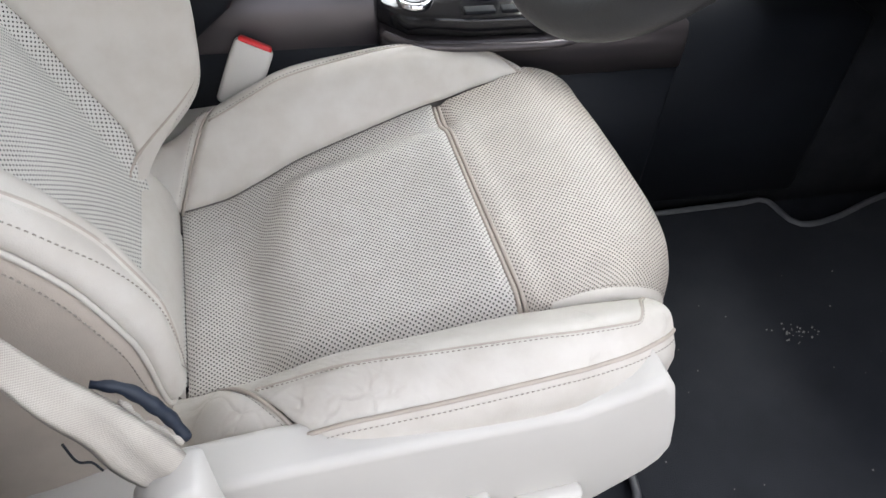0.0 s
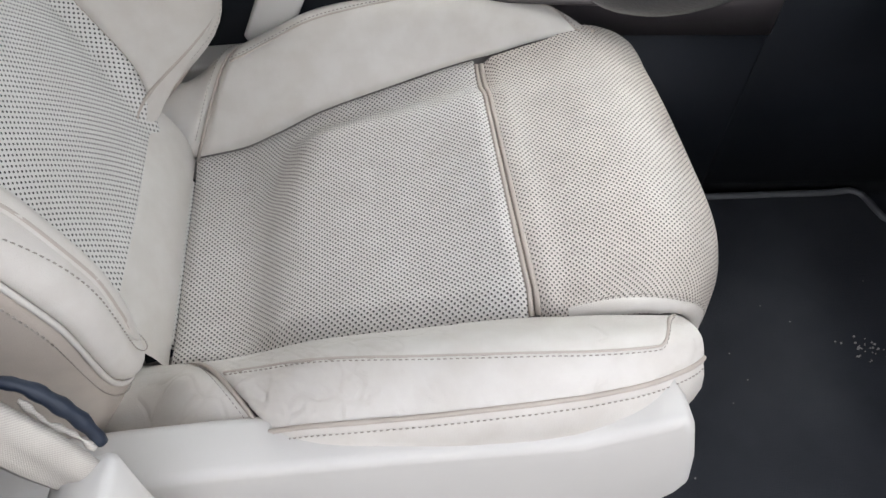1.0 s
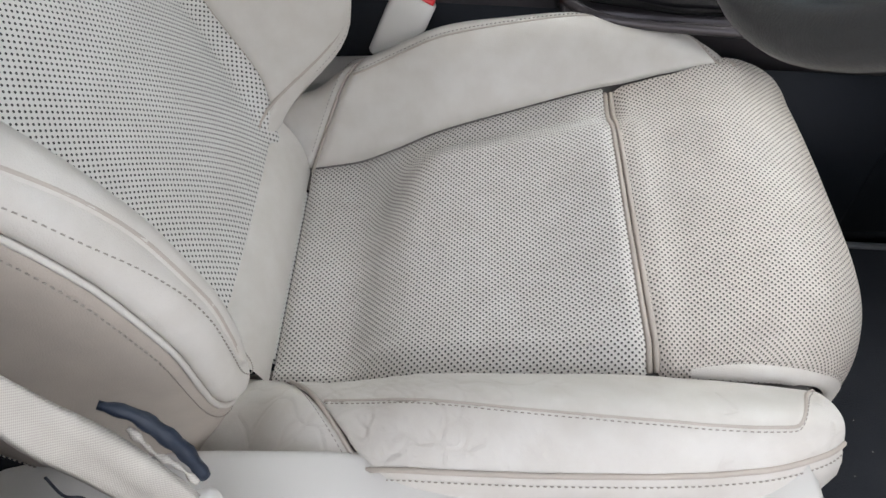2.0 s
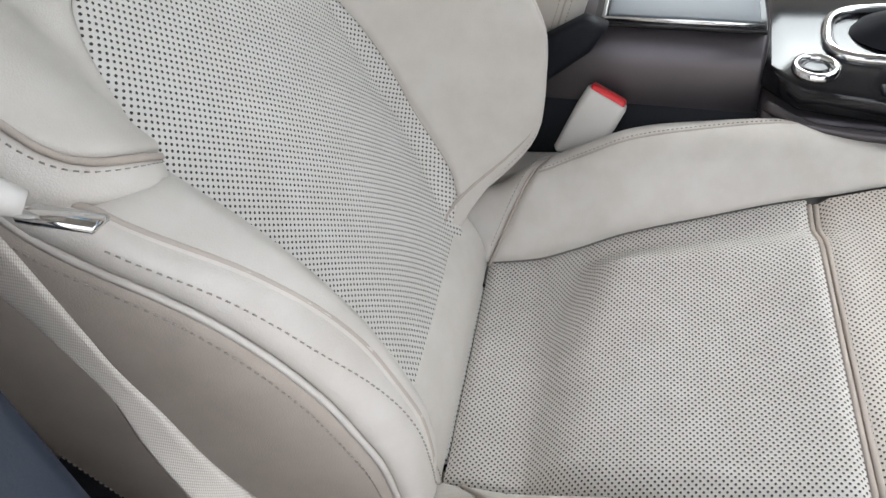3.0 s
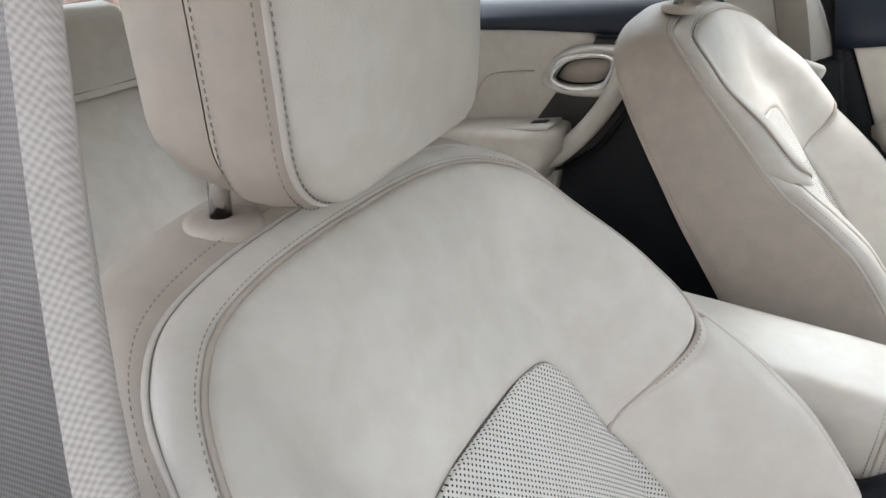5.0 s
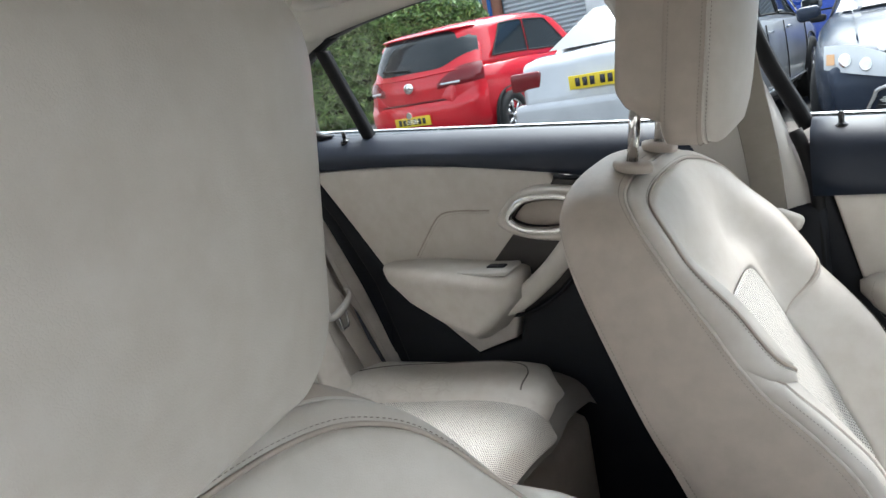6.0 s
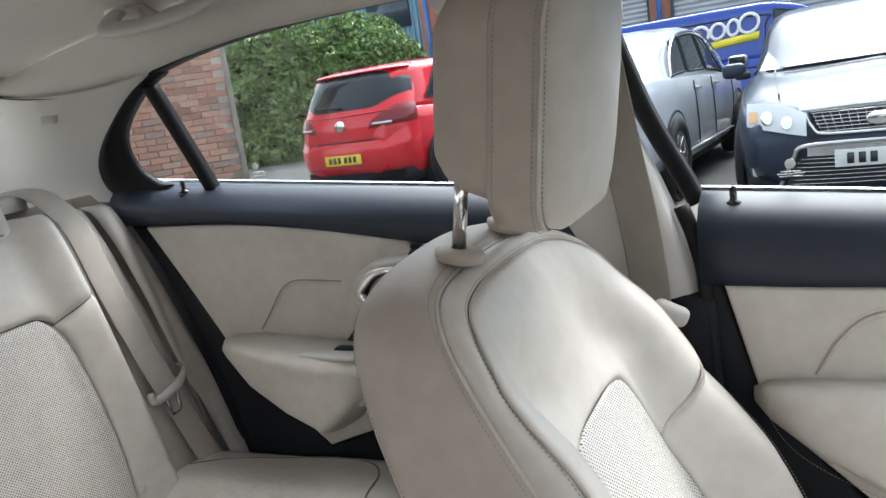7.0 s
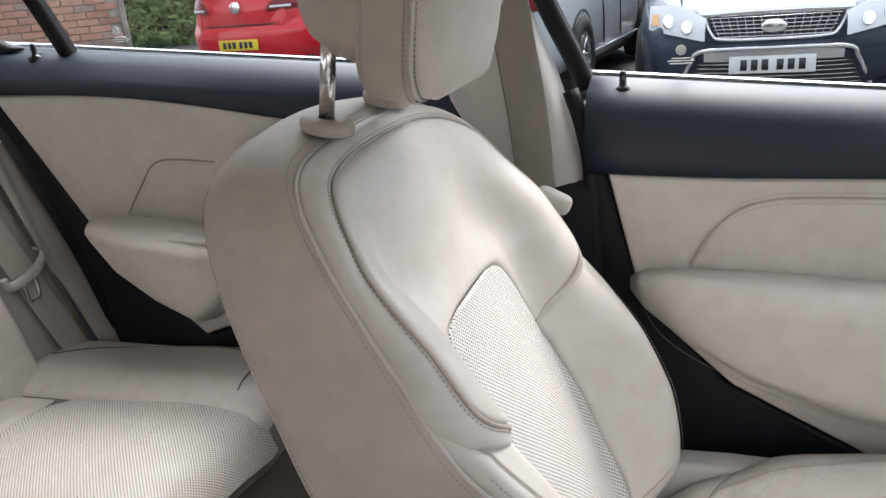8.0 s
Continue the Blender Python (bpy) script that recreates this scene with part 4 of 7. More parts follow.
# front door
front_door = thing("front_door", "closed front passenger door with cream leather panel", "car door", "passenger-side doors")
belt_rail("belt_rail", -0.078, 0.95, "blue-black soft plastic rail under the window", front_door)
lock_knob(front_door, -0.038, 1.076, sill_z(-0.038) - 0.013)
door_skin("door_panel", [(-0.052, 0.932), (0.10, 0.928), (0.45, 0.934), (0.92, 0.940), (0.95, 0.50), (0.30, 0.56), (0.10, 0.66), (-0.01, 0.76)], 1.044, 1.11, hide, front_door, "cream leather door panel")
door_skin("lower_panel", [(-0.082, 0.930), (-0.055, 0.932), (-0.012, 0.77), (0.09, 0.66), (0.30, 0.555), (0.95, 0.50), (1.0, 0.28), (0.05, 0.28), (-0.02, 0.50), (-0.06, 0.75)], 1.050, 1.11, black_plastic, front_door, "black lower door panel")
pod("armrest", [(-0.024, [(1.047, 0.802), (1.036, 0.804), (1.030, 0.796), (1.036, 0.786), (1.047, 0.784)]),
                (-0.006, [(1.047, 0.812), (1.022, 0.815), (1.008, 0.800), (1.016, 0.772), (1.047, 0.762)]),
                (0.04, [(1.047, 0.817), (1.006, 0.820), (0.990, 0.800), (1.000, 0.742), (1.047, 0.722)]),
                (0.12, [(1.047, 0.818), (0.998, 0.820), (0.980, 0.796), (0.992, 0.700), (1.047, 0.672)]),
                (0.24, [(1.047, 0.815), (0.994, 0.814), (0.976, 0.786), (0.990, 0.668), (1.047, 0.630)]),
                (0.40, [(1.047, 0.806), (0.994, 0.802), (0.978, 0.772), (0.992, 0.655), (1.047, 0.612)]),
                (0.62, [(1.047, 0.790), (1.000, 0.786), (0.988, 0.758), (1.000, 0.655), (1.047, 0.620)])], hide, front_door, "cream leather armrest pod")
crease = spline([(0.045, 1.0425, 0.822), (0.075, 1.0425, 0.872), (0.115, 1.0425, 0.900), (0.20, 1.0425, 0.908), (0.50, 1.0425, 0.905)], 50)
part("panel_seam", tube(crease, 0.0015, 5), hide_side, front_door)
bm = stitch_row([p + Vector((0, -0.001, -0.006)) for p in crease], lift=Vector((0, -1, 0)))
stitch_row([p + Vector((0, -0.001, 0.006)) for p in crease], bm, lift=Vector((0, -1, 0)))
part("panel_stitching", bm, thread, front_door)
crease = spline([(-0.004, 1.013, 0.812), (-0.006, 1.005, 0.785), (0.03, 0.990, 0.742), (0.12, 0.983, 0.700), (0.24, 0.981, 0.668), (0.40, 0.983, 0.655)], 50)
part("armrest_stitching", stitch_row([p + Vector((0, -0.0045, 0)) for p in crease], lift=Vector((0, -1, 0))), thread, front_door)


# ---- left-hand glass and its frames ----
def glass_y(z):
    return 1.108 - 0.40 * max(0.0, z - 1.05) - 0.35 * max(0.0, z - 1.05) ** 2


def window_bar(name, line, width, depth, material, parent, label=""):
    """A bar of the window frame along (x, z) points that follows the lean of the glass."""
    pts = spline([(x, 0, z) for x, z in line], 40)
    rows = []
    for i, p in enumerate(pts):
        d = (pts[min(i + 1, 39)] - pts[max(i - 1, 0)]).normalized()
        s = Vector((-d.z, 0, d.x)) * width / 2
        y = glass_y(p.z)
        rows.append([Vector((p.x, y, p.z)) + s * a + Vector((0, b, 0)) for a, b in ((-1, 0.012), (-1, -depth * 0.6), (-0.6, -depth), (0.6, -depth), (1, -depth * 0.6), (1, 0.012))])
    return part(name, grid_mesh(rows, None, True, True, True), material, parent, label)


window_1 = thing("window_1", "clear rear door window in a black frame", "car window", kind="structure")
TOP = [(-1.13, 1.15), (-1.075, 1.203), (-1.0, 1.244), (-0.92, 1.279), (-0.845, 1.305), (-0.76, 1.315), (-0.68, 1.322), (-0.59, 1.327), (-0.40, 1.327), (-0.20, 1.322)]
FRAME_OUT = [(-1.085, 1.092), (-1.118, 1.104), (-1.134, 1.130), (-1.118, 1.168), (-1.070, 1.205), (-0.997, 1.245), (-0.924, 1.279), (-0.845, 1.305)]
FRAME_IN = [(-0.985, 1.118), (-1.015, 1.128), (-1.036, 1.152), (-1.036, 1.187), (-1.012, 1.220), (-0.960, 1.254), (-0.900, 1.282), (-0.842, 1.301)]
rows = []
for i in range(31):
    x = lerp(-1.10, -0.14, i / 30)
    zt = table(TOP, x) + 0.01
    rows.append([Vector((x, glass_y(z) + 0.004, z)) for z in [lerp(sill_z(x) - 0.01, zt, j / 10) for j in range(11)]])
pane = part("pane", grid_mesh(rows), pane_glass, window_1, "clear side glass")
pane.visible_shadow = False
window_bar("quarter_post", [(-0.892, 1.10), (-0.893, 1.16), (-0.893, 1.22), (-0.891, 1.285)], 0.023, 0.010, rubber, window_1, "black post of the quarter light")
band = zip(spline([(x, 0, z) for x, z in FRAME_OUT], 40), spline([(x, 0, z) for x, z in FRAME_IN], 40))
rows = [[Vector((o.x, glass_y(o.z) + 0.012, o.z))] + [Vector((lerp(o.x, q.x, t), glass_y(lerp(o.z, q.z, t)) - d, lerp(o.z, q.z, t))) for t, d in ((0.0, 0.010), (0.12, 0.016), (0.45, 0.014), (0.5, 0.008), (0.9, 0.006), (1.0, 0.0))] + [Vector((q.x, glass_y(q.z) + 0.012, q.z))] for o, q in band]
part("rear_frame", grid_mesh(rows, None, True, True, True), rubber, window_1, "black rubber window seal")
window_bar("top_frame", [(-0.86, 1.303), (-0.76, 1.318), (-0.62, 1.329), (-0.40, 1.332), (-0.18, 1.327)], 0.006, 0.016, rubber, window_1, "black rubber window seal")
window_2 = thing("window_2", "clear front door window in a black frame", "car window", kind="structure")
rows = []
for i in range(21):
    x = lerp(-0.14, 0.95, i / 20)
    zt = table([(-0.14, 1.33), (0.3, 1.32), (0.7, 1.20), (0.95, 1.06)], x)
    rows.append([Vector((x, glass_y(z) + 0.004, z)) for z in [lerp(sill_z(x) - 0.01, zt, j / 10) for j in range(11)]])
pane = part("pane", grid_mesh(rows), pane_glass, window_2, "clear side glass")
pane.visible_shadow = False
window_bar("rear_frame", [(-0.085, 1.025), (-0.100, 1.060), (-0.128, 1.135), (-0.146, 1.206), (-0.168, 1.325)], 0.022, 0.012, rubber, window_2, "black rubber window seal")
window_bar("top_frame", [(-0.175, 1.328), (0.1, 1.334), (0.35, 1.318), (0.6, 1.24), (0.9, 1.09)], 0.014, 0.016, rubber, window_2, "black rubber window seal")


def etching(x, parent):
    """A maker's mark and small writing etched on the pane, as plain shapes."""
    z = sill_z(x) + 0.032
    bm = prism([(x + 0.006 * math.cos(a), z + 0.006 * math.sin(a)) for a in [2 * math.pi * i / 20 for i in range(20)]], "y", glass_y(z) + 0.0005, glass_y(z) + 0.0015)
    for k, w in enumerate((0.022, 0.030, 0.026)):
        box((w, 0.001, 0.0012), (x, glass_y(z - 0.014) + 0.001, z - 0.010 - 0.003 * k), 0, bm=bm)
    part("etched_mark", bm, etch_white, parent, "white etched glass mark", False)


for parent, x0, x1 in ((window_1, -1.06, -0.13), (window_2, -0.10, 0.95)):
    part("waist_strip", tube([Vector((x, 1.118, sill_z(x) - 0.004)) for x in [lerp(x0, x1, i / 20) for i in range(21)]], 0.006, 8), chrome, parent, "bright metal waist strip")
etching(-0.775, window_1)
etching(0.025, window_2)

# ---- left centre pillar with its belt ----
pillar = thing("centre_pillar", "cream trimmed centre pillar between the passenger-side doors", "car pillar", "centre pillars", "structure")
def pillar_rows(sign, y_of, front, back, zs):
    rows = []
    for z in zs:
        y, f, b = y_of(z), front(z), back(z)
        rows.append([Vector((f, y + sign * 0.055, z)), Vector((f, y + sign * 0.012, z)), Vector((f - 0.012, y + sign * 0.002, z)), Vector((lerp(f, b, 0.3), y - sign * 0.006, z)), Vector((lerp(f, b, 0.7), y - sign * 0.006, z)), Vector((b + 0.012, y + sign * 0.002, z)), Vector((b, y + sign * 0.012, z)), Vector((b, y + sign * 0.055, z))])
    return rows
left_in = lambda z: glass_y(max(z, 1.05)) - 0.075 + 0.02 * smooth((1.05 - z) / 0.2)
zs = [0.915 + 0.495 * i / 20 for i in range(21)]
front_x = lambda z: -0.082 - 0.30 * max(0.0, z - 0.93)
part("upper_cover", grid_mesh(pillar_rows(1, left_in, front_x, lambda z: front_x(z) - 0.135, zs), None, False), trim_cream, pillar, "cream pillar cover")
part("lower_cover", box((0.11, 0.06, 0.64), (-0.115, 1.072, 0.60), 0.012, 3), black_plastic, pillar, "black lower pillar cover")
part("pillar_seal", tube(spline([(-0.072, 1.052, 0.60), (-0.072, 1.052, 0.90), (-0.082, 1.058, 0.98), (-0.098, 1.062, 1.03)], 40), 0.010, 8), rubber, pillar, "black door seal")
belt = thing("seat_belt", "cream seat belt hanging on the passenger-side pillar", "seat belt", "seat belts")
line = spline([(-0.165, 0.985, 1.27), (-0.150, 1.000, 1.12), (-0.135, 1.010, 0.98), (-0.130, 1.012, 0.80), (-0.125, 1.015, 0.45)], 30)
part("webbing", ribbon(line, (1, 0.1, 0.15), 0.047), webbing_dark, belt)
part("guide", box((0.075, 0.022, 0.045), (-0.165, 0.980, 1.275), 0.010, 3), trim_cream, belt, "cream plastic belt guide")
part("tongue", box((0.044, 0.018, 0.026), (-0.108, 0.998, 0.912), 0.009, 3, rot=(0, 25, 0)), trim_cream, belt, "cream plastic belt tongue")


# ---- rear quarter trim, parcel shelf, roof ----
SEAM = [(-0.860, 0.994, 1.297), (-0.975, 0.970, 1.290), (-1.08, 0.932, 1.294), (-1.16, 0.903, 1.313), (-1.208, 0.880, 1.357), (-1.36, 0.880, 1.312), (-1.54, 0.895, 1.250), (-1.74, 0.915, 1.175)]
LOW = [(-1.072, 1.075, 1.105), (-1.12, 1.060, 1.108), (-1.20, 1.040, 1.112), (-1.28, 1.020, 1.116), (-1.36, 1.005, 1.120), (-1.48, 0.985, 1.128), (-1.60, 0.965, 1.134), (-1.76, 0.935, 1.142)]
hi_line, lo_line = spline(SEAM, 50), spline(LOW, 50)
front_edge = [Vector((q.x, glass_y(q.z) - 0.010, q.z)) for q in spline([(x, 0, z) for x, z in FRAME_OUT], 15)]
rows = []
for i, (a, b) in enumerate(zip(lo_line, hi_line)):
    near = max(0.0, 1 - i / 22) ** 2
    row = []
    for k in range(15):
        t = k / 14
        straight = lo_line[0].lerp(hi_line[0], t)
        row.append(a.lerp(b, t) + Vector((0, 0.030 * math.sin(math.pi * t) * (1 - near), 0.0)) + (front_edge[k] - straight) * near)
    rows.append(row)
solid("rear_quarter_trim", grid_mesh(rows), trim_cream, "smooth cream trim beside the rear window", "pillar trim", kind="structure")
solid("trim_seam", tube(spline(SEAM[:5], 40), 0.0026, 6), rubber, "dark seam between headliner and quarter trim", "trim seam", kind="structure")
solid("coat_hook_cover", box((0.030, 0.004, 0.018), (-1.100, 0.958, 1.260), 0.002, rot=(-25, 0, 22)), trim_cream, "small cream trim clip on the rear quarter", "trim clip")


def roof_z(x, y):
    k = min(1.0, abs(y - 0.37) / 0.60)
    z = table([(-1.26, 1.375), (-1.0, 1.415), (-0.7, 1.440), (-0.3, 1.452), (0.3, 1.432), (0.75, 1.36), (0.95, 1.29)], x)
    return z - 0.058 * k ** 3.2


rows = [[Vector((x, y, roof_z(x, y))) for y in [lerp(-0.24, 0.98, j / 40) for j in range(41)]] for x in [lerp(-1.215, 0.62, i / 50) for i in range(51)]]
solid("ceiling", grid_mesh(rows), headliner_cloth, "pale grey-cream cloth headliner", "headliner", kind="structure")
# cant rails that close the roof to the door tops
for sign, y0 in ((1, 0.94), (-1, -0.20)):
    rows = []
    for i in range(31):
        x = lerp(-1.21, 0.62, i / 30)
        zt = table(TOP + [(0.1, 1.330), (0.35, 1.315), (0.62, 1.23)], x)
        a = Vector((x, y0 + sign * 0.005, roof_z(x, 0.37 + sign * 0.575) - 0.002))
        g = glass_y(zt) if sign > 0 else 0.74 - glass_y(zt)
        b = Vector((x, g - sign * 0.021, zt - 0.001))
        if x < -0.86:
            q = table([(p[0], p[1]) for p in SEAM[4::-1]], x)
            b = Vector((x, q if sign > 0 else 0.74 - q, table([(p[0], p[2]) for p in SEAM[4::-1]], x)))
        m = a.lerp(b, 0.5) + Vector((0, -sign * 0.010, 0.002))
        rows.append([a, a.lerp(m, 0.5) + Vector((0, 0, -0.002)), m, m.lerp(b, 0.5), b, b + Vector((0, sign * 0.05, 0.02))])
    solid("cant_rail", grid_mesh(rows), headliner_cloth, "cloth covered cant rail above the doors", "headliner", kind="structure")
# outer roof skin, so that the cabin is shaded from above
rows = [[Vector((x, y, roof_z(x, y) + 0.035)) for y in [lerp(-0.33, 1.07, j / 20) for j in range(21)]] for x in [lerp(-1.22, 0.66, i / 20) for i in range(21)]]
solid("roof_skin", grid_mesh(rows), paint("dark_car_paint", (0.03, 0.035, 0.045)), "dark painted steel roof panel", "car roof", kind="structure")

handle = thing("grab_handle", "cream fold-down grab handle above the rear door", "grab handle")
pts = spline([(-0.826, 0.918, 1.390), (-0.818, 0.888, 1.374), (-0.796, 0.866, 1.358), (-0.73, 0.858, 1.352), (-0.660, 0.864, 1.356), (-0.636, 0.888, 1.372), (-0.628, 0.918, 1.394)], 40)
rows = []
for i, p in enumerate(pts):
    d = (pts[min(i + 1, 39)] - pts[max(i - 1, 0)]).normalized()
    w = Vector((0, 0.5, -0.86)).cross(d).normalized()
    h = d.cross(w).normalized()
    rows.append([p + w * (math.cos(a) * 0.017) + h * (math.sin(a) * 0.008) for a in [2 * math.pi * k / 14 for k in range(14)]])
part("grip", grid_mesh(rows, None, True, True, True), trim_cream, handle)
for x, z in ((-0.826, 1.388), (-0.628, 1.392)):
    part("mount", box((0.050, 0.040, 0.026), (x, 0.920, z), 0.011, 3, rot=(-28, 0, 0)), trim_cream, handle)
# a darker block stands where the hook's recess lies in shade
part("hook_cup", box((0.034, 0.034, 0.010), (-0.778, 0.912, 1.378), 0.004, 2, rot=(-28, 0, 0)), hide_side, handle, "coat hook recess, its shade drawn by a darker beige block")
part("coat_hook", box((0.012, 0.030, 0.016), (-0.776, 0.905, 1.368), 0.005, 3, rot=(-50, 0, 0)), trim_cream, handle)

rows = [[Vector((x, y, 1.115 + 0.02 * (-(x + 1.17)) - 0.02 * smooth((x + 1.19) / 0.05))) for y in [lerp(-0.28, 1.02, j / 20) for j in range(21)]] for x in [lerp(-1.14, -1.78, i / 12) for i in range(13)]]
solid("parcel_shelf", grid_mesh(rows), headliner_cloth, "cream cloth parcel shelf behind the rear seats", "parcel shelf", kind="structure")
back_glass = thing("window_3", "sloping rear window", "car window", kind="structure")
rows = [[Vector((lerp(-1.21, -1.76, t), y, lerp(1.362, 1.165, t))) for y in [lerp(-0.12, 0.86, j / 10) for j in range(11)]] for t in [i / 6 for i in range(7)]]
pane = part("pane", grid_mesh(rows), pane_glass, back_glass)
pane.visible_shadow = False
part("edge", tube(spline([(-1.215, -0.10, 1.366), (-1.212, 0.40, 1.372), (-1.208, 0.80, 1.364), (-1.225, 0.866, 1.352), (-1.36, 0.876, 1.312), (-1.74, 0.91, 1.175)], 60), 0.006, 6), rubber, back_glass)

# ---- right-hand side: pillar, rear door, windscreen frame ----
right_pillar = thing("centre_pillar", "cream cloth covered centre pillar beside the driver's seat", "car pillar", "centre pillars", "structure")
right_in = lambda z: table([(0.90, -0.292), (1.00, -0.285), (1.09, -0.271), (1.14, -0.259), (1.20, -0.242), (1.42, -0.182)], z)
rows = []
for z in [0.915 + 0.50 * i / 24 for i in range(25)]:
    y = right_in(z)
    k = smooth((z - 0.905) / 0.03)
    f = 0.013 * smooth((1.0 - z) / 0.06)
    rows.append([Vector((f - 0.046 - 0.04 * (z - 0.92), y - 0.026, max(z, 0.935))), Vector((f - 0.047 - 0.04 * (z - 0.92), y - 0.019, max(z, 0.930))), Vector((f - 0.051 - 0.04 * (z - 0.92), y - 0.012 - 0.01 * (1 - k), max(z, 0.924))), Vector((f - 0.060 - 0.07 * (z - 0.92), y - 0.001 - 0.01 * (1 - k), z)), Vector((-0.085 - 0.08 * (z - 0.92), y - 0.004, z)), Vector((-0.13 - 0.1 * (z - 0.92), y - 0.012, z)), Vector((-0.17 - 0.1 * (z - 0.92), y - 0.03, z))])
part("upper_cover", grid_mesh(rows), pillar_cloth, right_pillar, "cream woven cloth cover")
part("lower_cover", prism([(-0.045, 0.30), (-0.038, 0.60), (-0.036, 0.925), (-0.17, 0.925), (-0.20, 0.60), (-0.20, 0.30)], "y", -0.36, -0.293, 0.008), blue_black, right_pillar, "black lower pillar cover")
part("pillar_seal", tube(spline([(-0.036, -0.335, 0.40), (-0.036, -0.335, 0.75), (-0.034, -0.338, 0.95), (-0.040, -0.328, 1.08), (-0.048, -0.310, 1.20), (-0.06, -0.25, 1.41)], 40), 0.013, 8), rubber, right_pillar, "black door seal")
part("outer_post", prism([(-0.03, 0.35), (-0.03, 0.90), (-0.05, 1.20), (-0.09, 1.42), (-0.21, 1.42), (-0.19, 0.35)], "y", -0.44, -0.345, 0.01), blue_black, right_pillar, "dark painted pillar skin")
right_door = thing("rear_door", "closed rear door behind the driver with cream panel", "car door", "driver-side doors")
part("door_panel", box((0.95, 0.06, 0.66), (-0.68, -0.345, 0.66), 0.012), hide, right_door, "cream leather door panel")
part("belt_rail", box((0.95, 0.07, 0.06), (-0.68, -0.345, 1.01), 0.02), blue_black, right_door, "blue-black rail")
solid("rear_quarter_trim", box((0.26, 0.06, 0.50), (-1.32, -0.325, 1.16), 0.02), trim_cream, "cream trim beside the rear window, driver's side", "pillar trim", kind="structure")
for sign, y in ((1, 1.06), (-1, -0.33)):
    line = spline([(0.60, y - sign * 0.13, 1.345), (0.85, y - sign * 0.06, 1.20), (1.10, y, 1.03)], 20)
    solid("windscreen_pillar", tube(line, 0.035, 10), trim_cream, "cream windscreen pillar", "car pillar", kind="structure")
window_4 = thing("window_4", "raked windscreen", "car window", kind="structure")
rows = [[Vector((lerp(0.655, 1.13, t) + 0.06 * (1 - ((y - 0.37) / 0.6) ** 2) * t, y, lerp(1.375, 1.035, t))) for y in [lerp(-0.22 - 0.10 * t, 0.96 + 0.10 * t, j / 12) for j in range(13)]] for t in [i / 8 for i in range(9)]]
part("pane", grid_mesh(rows), glass_mat("green_tinted_screen", (0.88, 0.92, 0.90), 0.2), window_4, "tinted laminated glass").visible_shadow = False
solid("windscreen_header", box((0.10, 1.20, 0.05), (0.64, 0.37, 1.385), 0.015), headliner_cloth, "cloth header above the windscreen", "headliner", kind="structure")

# ---- rear bench ----
RB = [(0.0, -0.935, 0.600), (0.12, -0.968, 0.72), (0.25, -1.005, 0.85), (0.38, -1.045, 0.98), (0.47, -1.075, 1.065), (0.515, -1.10, 1.105), (0.535, -1.135, 1.118)]


def rear_at(y, s, n=0.0):
    x, z = table([(a, b) for a, b, c in RB], s), table([(a, c) for a, b, c in RB], s)
    return Vector((x + n, y, z))


def rear_face(y, s):
    a = abs(y - 0.73)
    n = 0.030 * smooth((a - 0.09) / 0.09) - 0.028 * smooth((a - 0.175) / 0.04) + 0.008 * math.cos(min(1, a / 0.11) * math.pi / 2)
    return rear_at(y, s, n)


rear_bench = thing("bench_seat", "cream leather rear bench with a perforated middle panel", "car seat")
def rear_seat(c, side):
    face = lambda y, s: rear_face(0.73 + (y - c) * side, s) - Vector((0, 0.73 + (y - c) * side - y, 0))
    a = [Vector((c - 0.112 - 0.012 * math.sin(math.pi * t), t * 0.355, 0)) for t in [i / 40 for i in range(41)]]
    b = [Vector((c + 0.112 + 0.012 * math.sin(math.pi * t), t * 0.355, 0)) for t in [i / 40 for i in range(41)]]
    for i in range(34, 41):
        k = (i - 33) / 7
        a[i].x += 0.022 * k ** 3
        b[i].x -= 0.022 * k ** 3
    part("back_insert", patch(face, a, b, 36, 0.006, 0.014), hide_holes, rear_bench, "cream leather pierced with rows of fine holes")
    for sg in (-1, 1):
        ins = a if sg < 0 else b
        p = [Vector((q.x, q.y, 0)) for q in ins[:-2]]
        o = [Vector((c + sg * (0.196 - 0.012 * t), t * 0.372, 0)) for t in [i / (len(p) - 1) for i in range(len(p))]]
        part("back_bolster", patch(face, p, o, 20, 0.008, 0.016), hide, rear_bench)
    lo = [Vector((lerp(c - 0.184, c + 0.184, i / 40), 0.0, 0)) for i in range(41)]
    for i, p in enumerate(lo):
        k = abs(p.x - c)
        p.y = 0.358 - 0.016 * max(0.0, (k - 0.08) / 0.03) ** 2 if k < 0.114 else 0.342 + 0.032 * (k - 0.11) / 0.075
    hi = [Vector((lerp(c - 0.178, c + 0.178, i / 40), 0.53, 0)) for i in range(41)]
    part("back_top", patch(face, lo, hi, 24, 0.008, 0.016), hide, rear_bench)
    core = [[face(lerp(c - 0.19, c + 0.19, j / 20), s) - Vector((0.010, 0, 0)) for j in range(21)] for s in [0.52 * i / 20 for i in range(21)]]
    part("back_padding", grid_mesh(core), seam_shade, rear_bench)


rear_seat(0.722, 1)
rear_seat(0.02, 1)
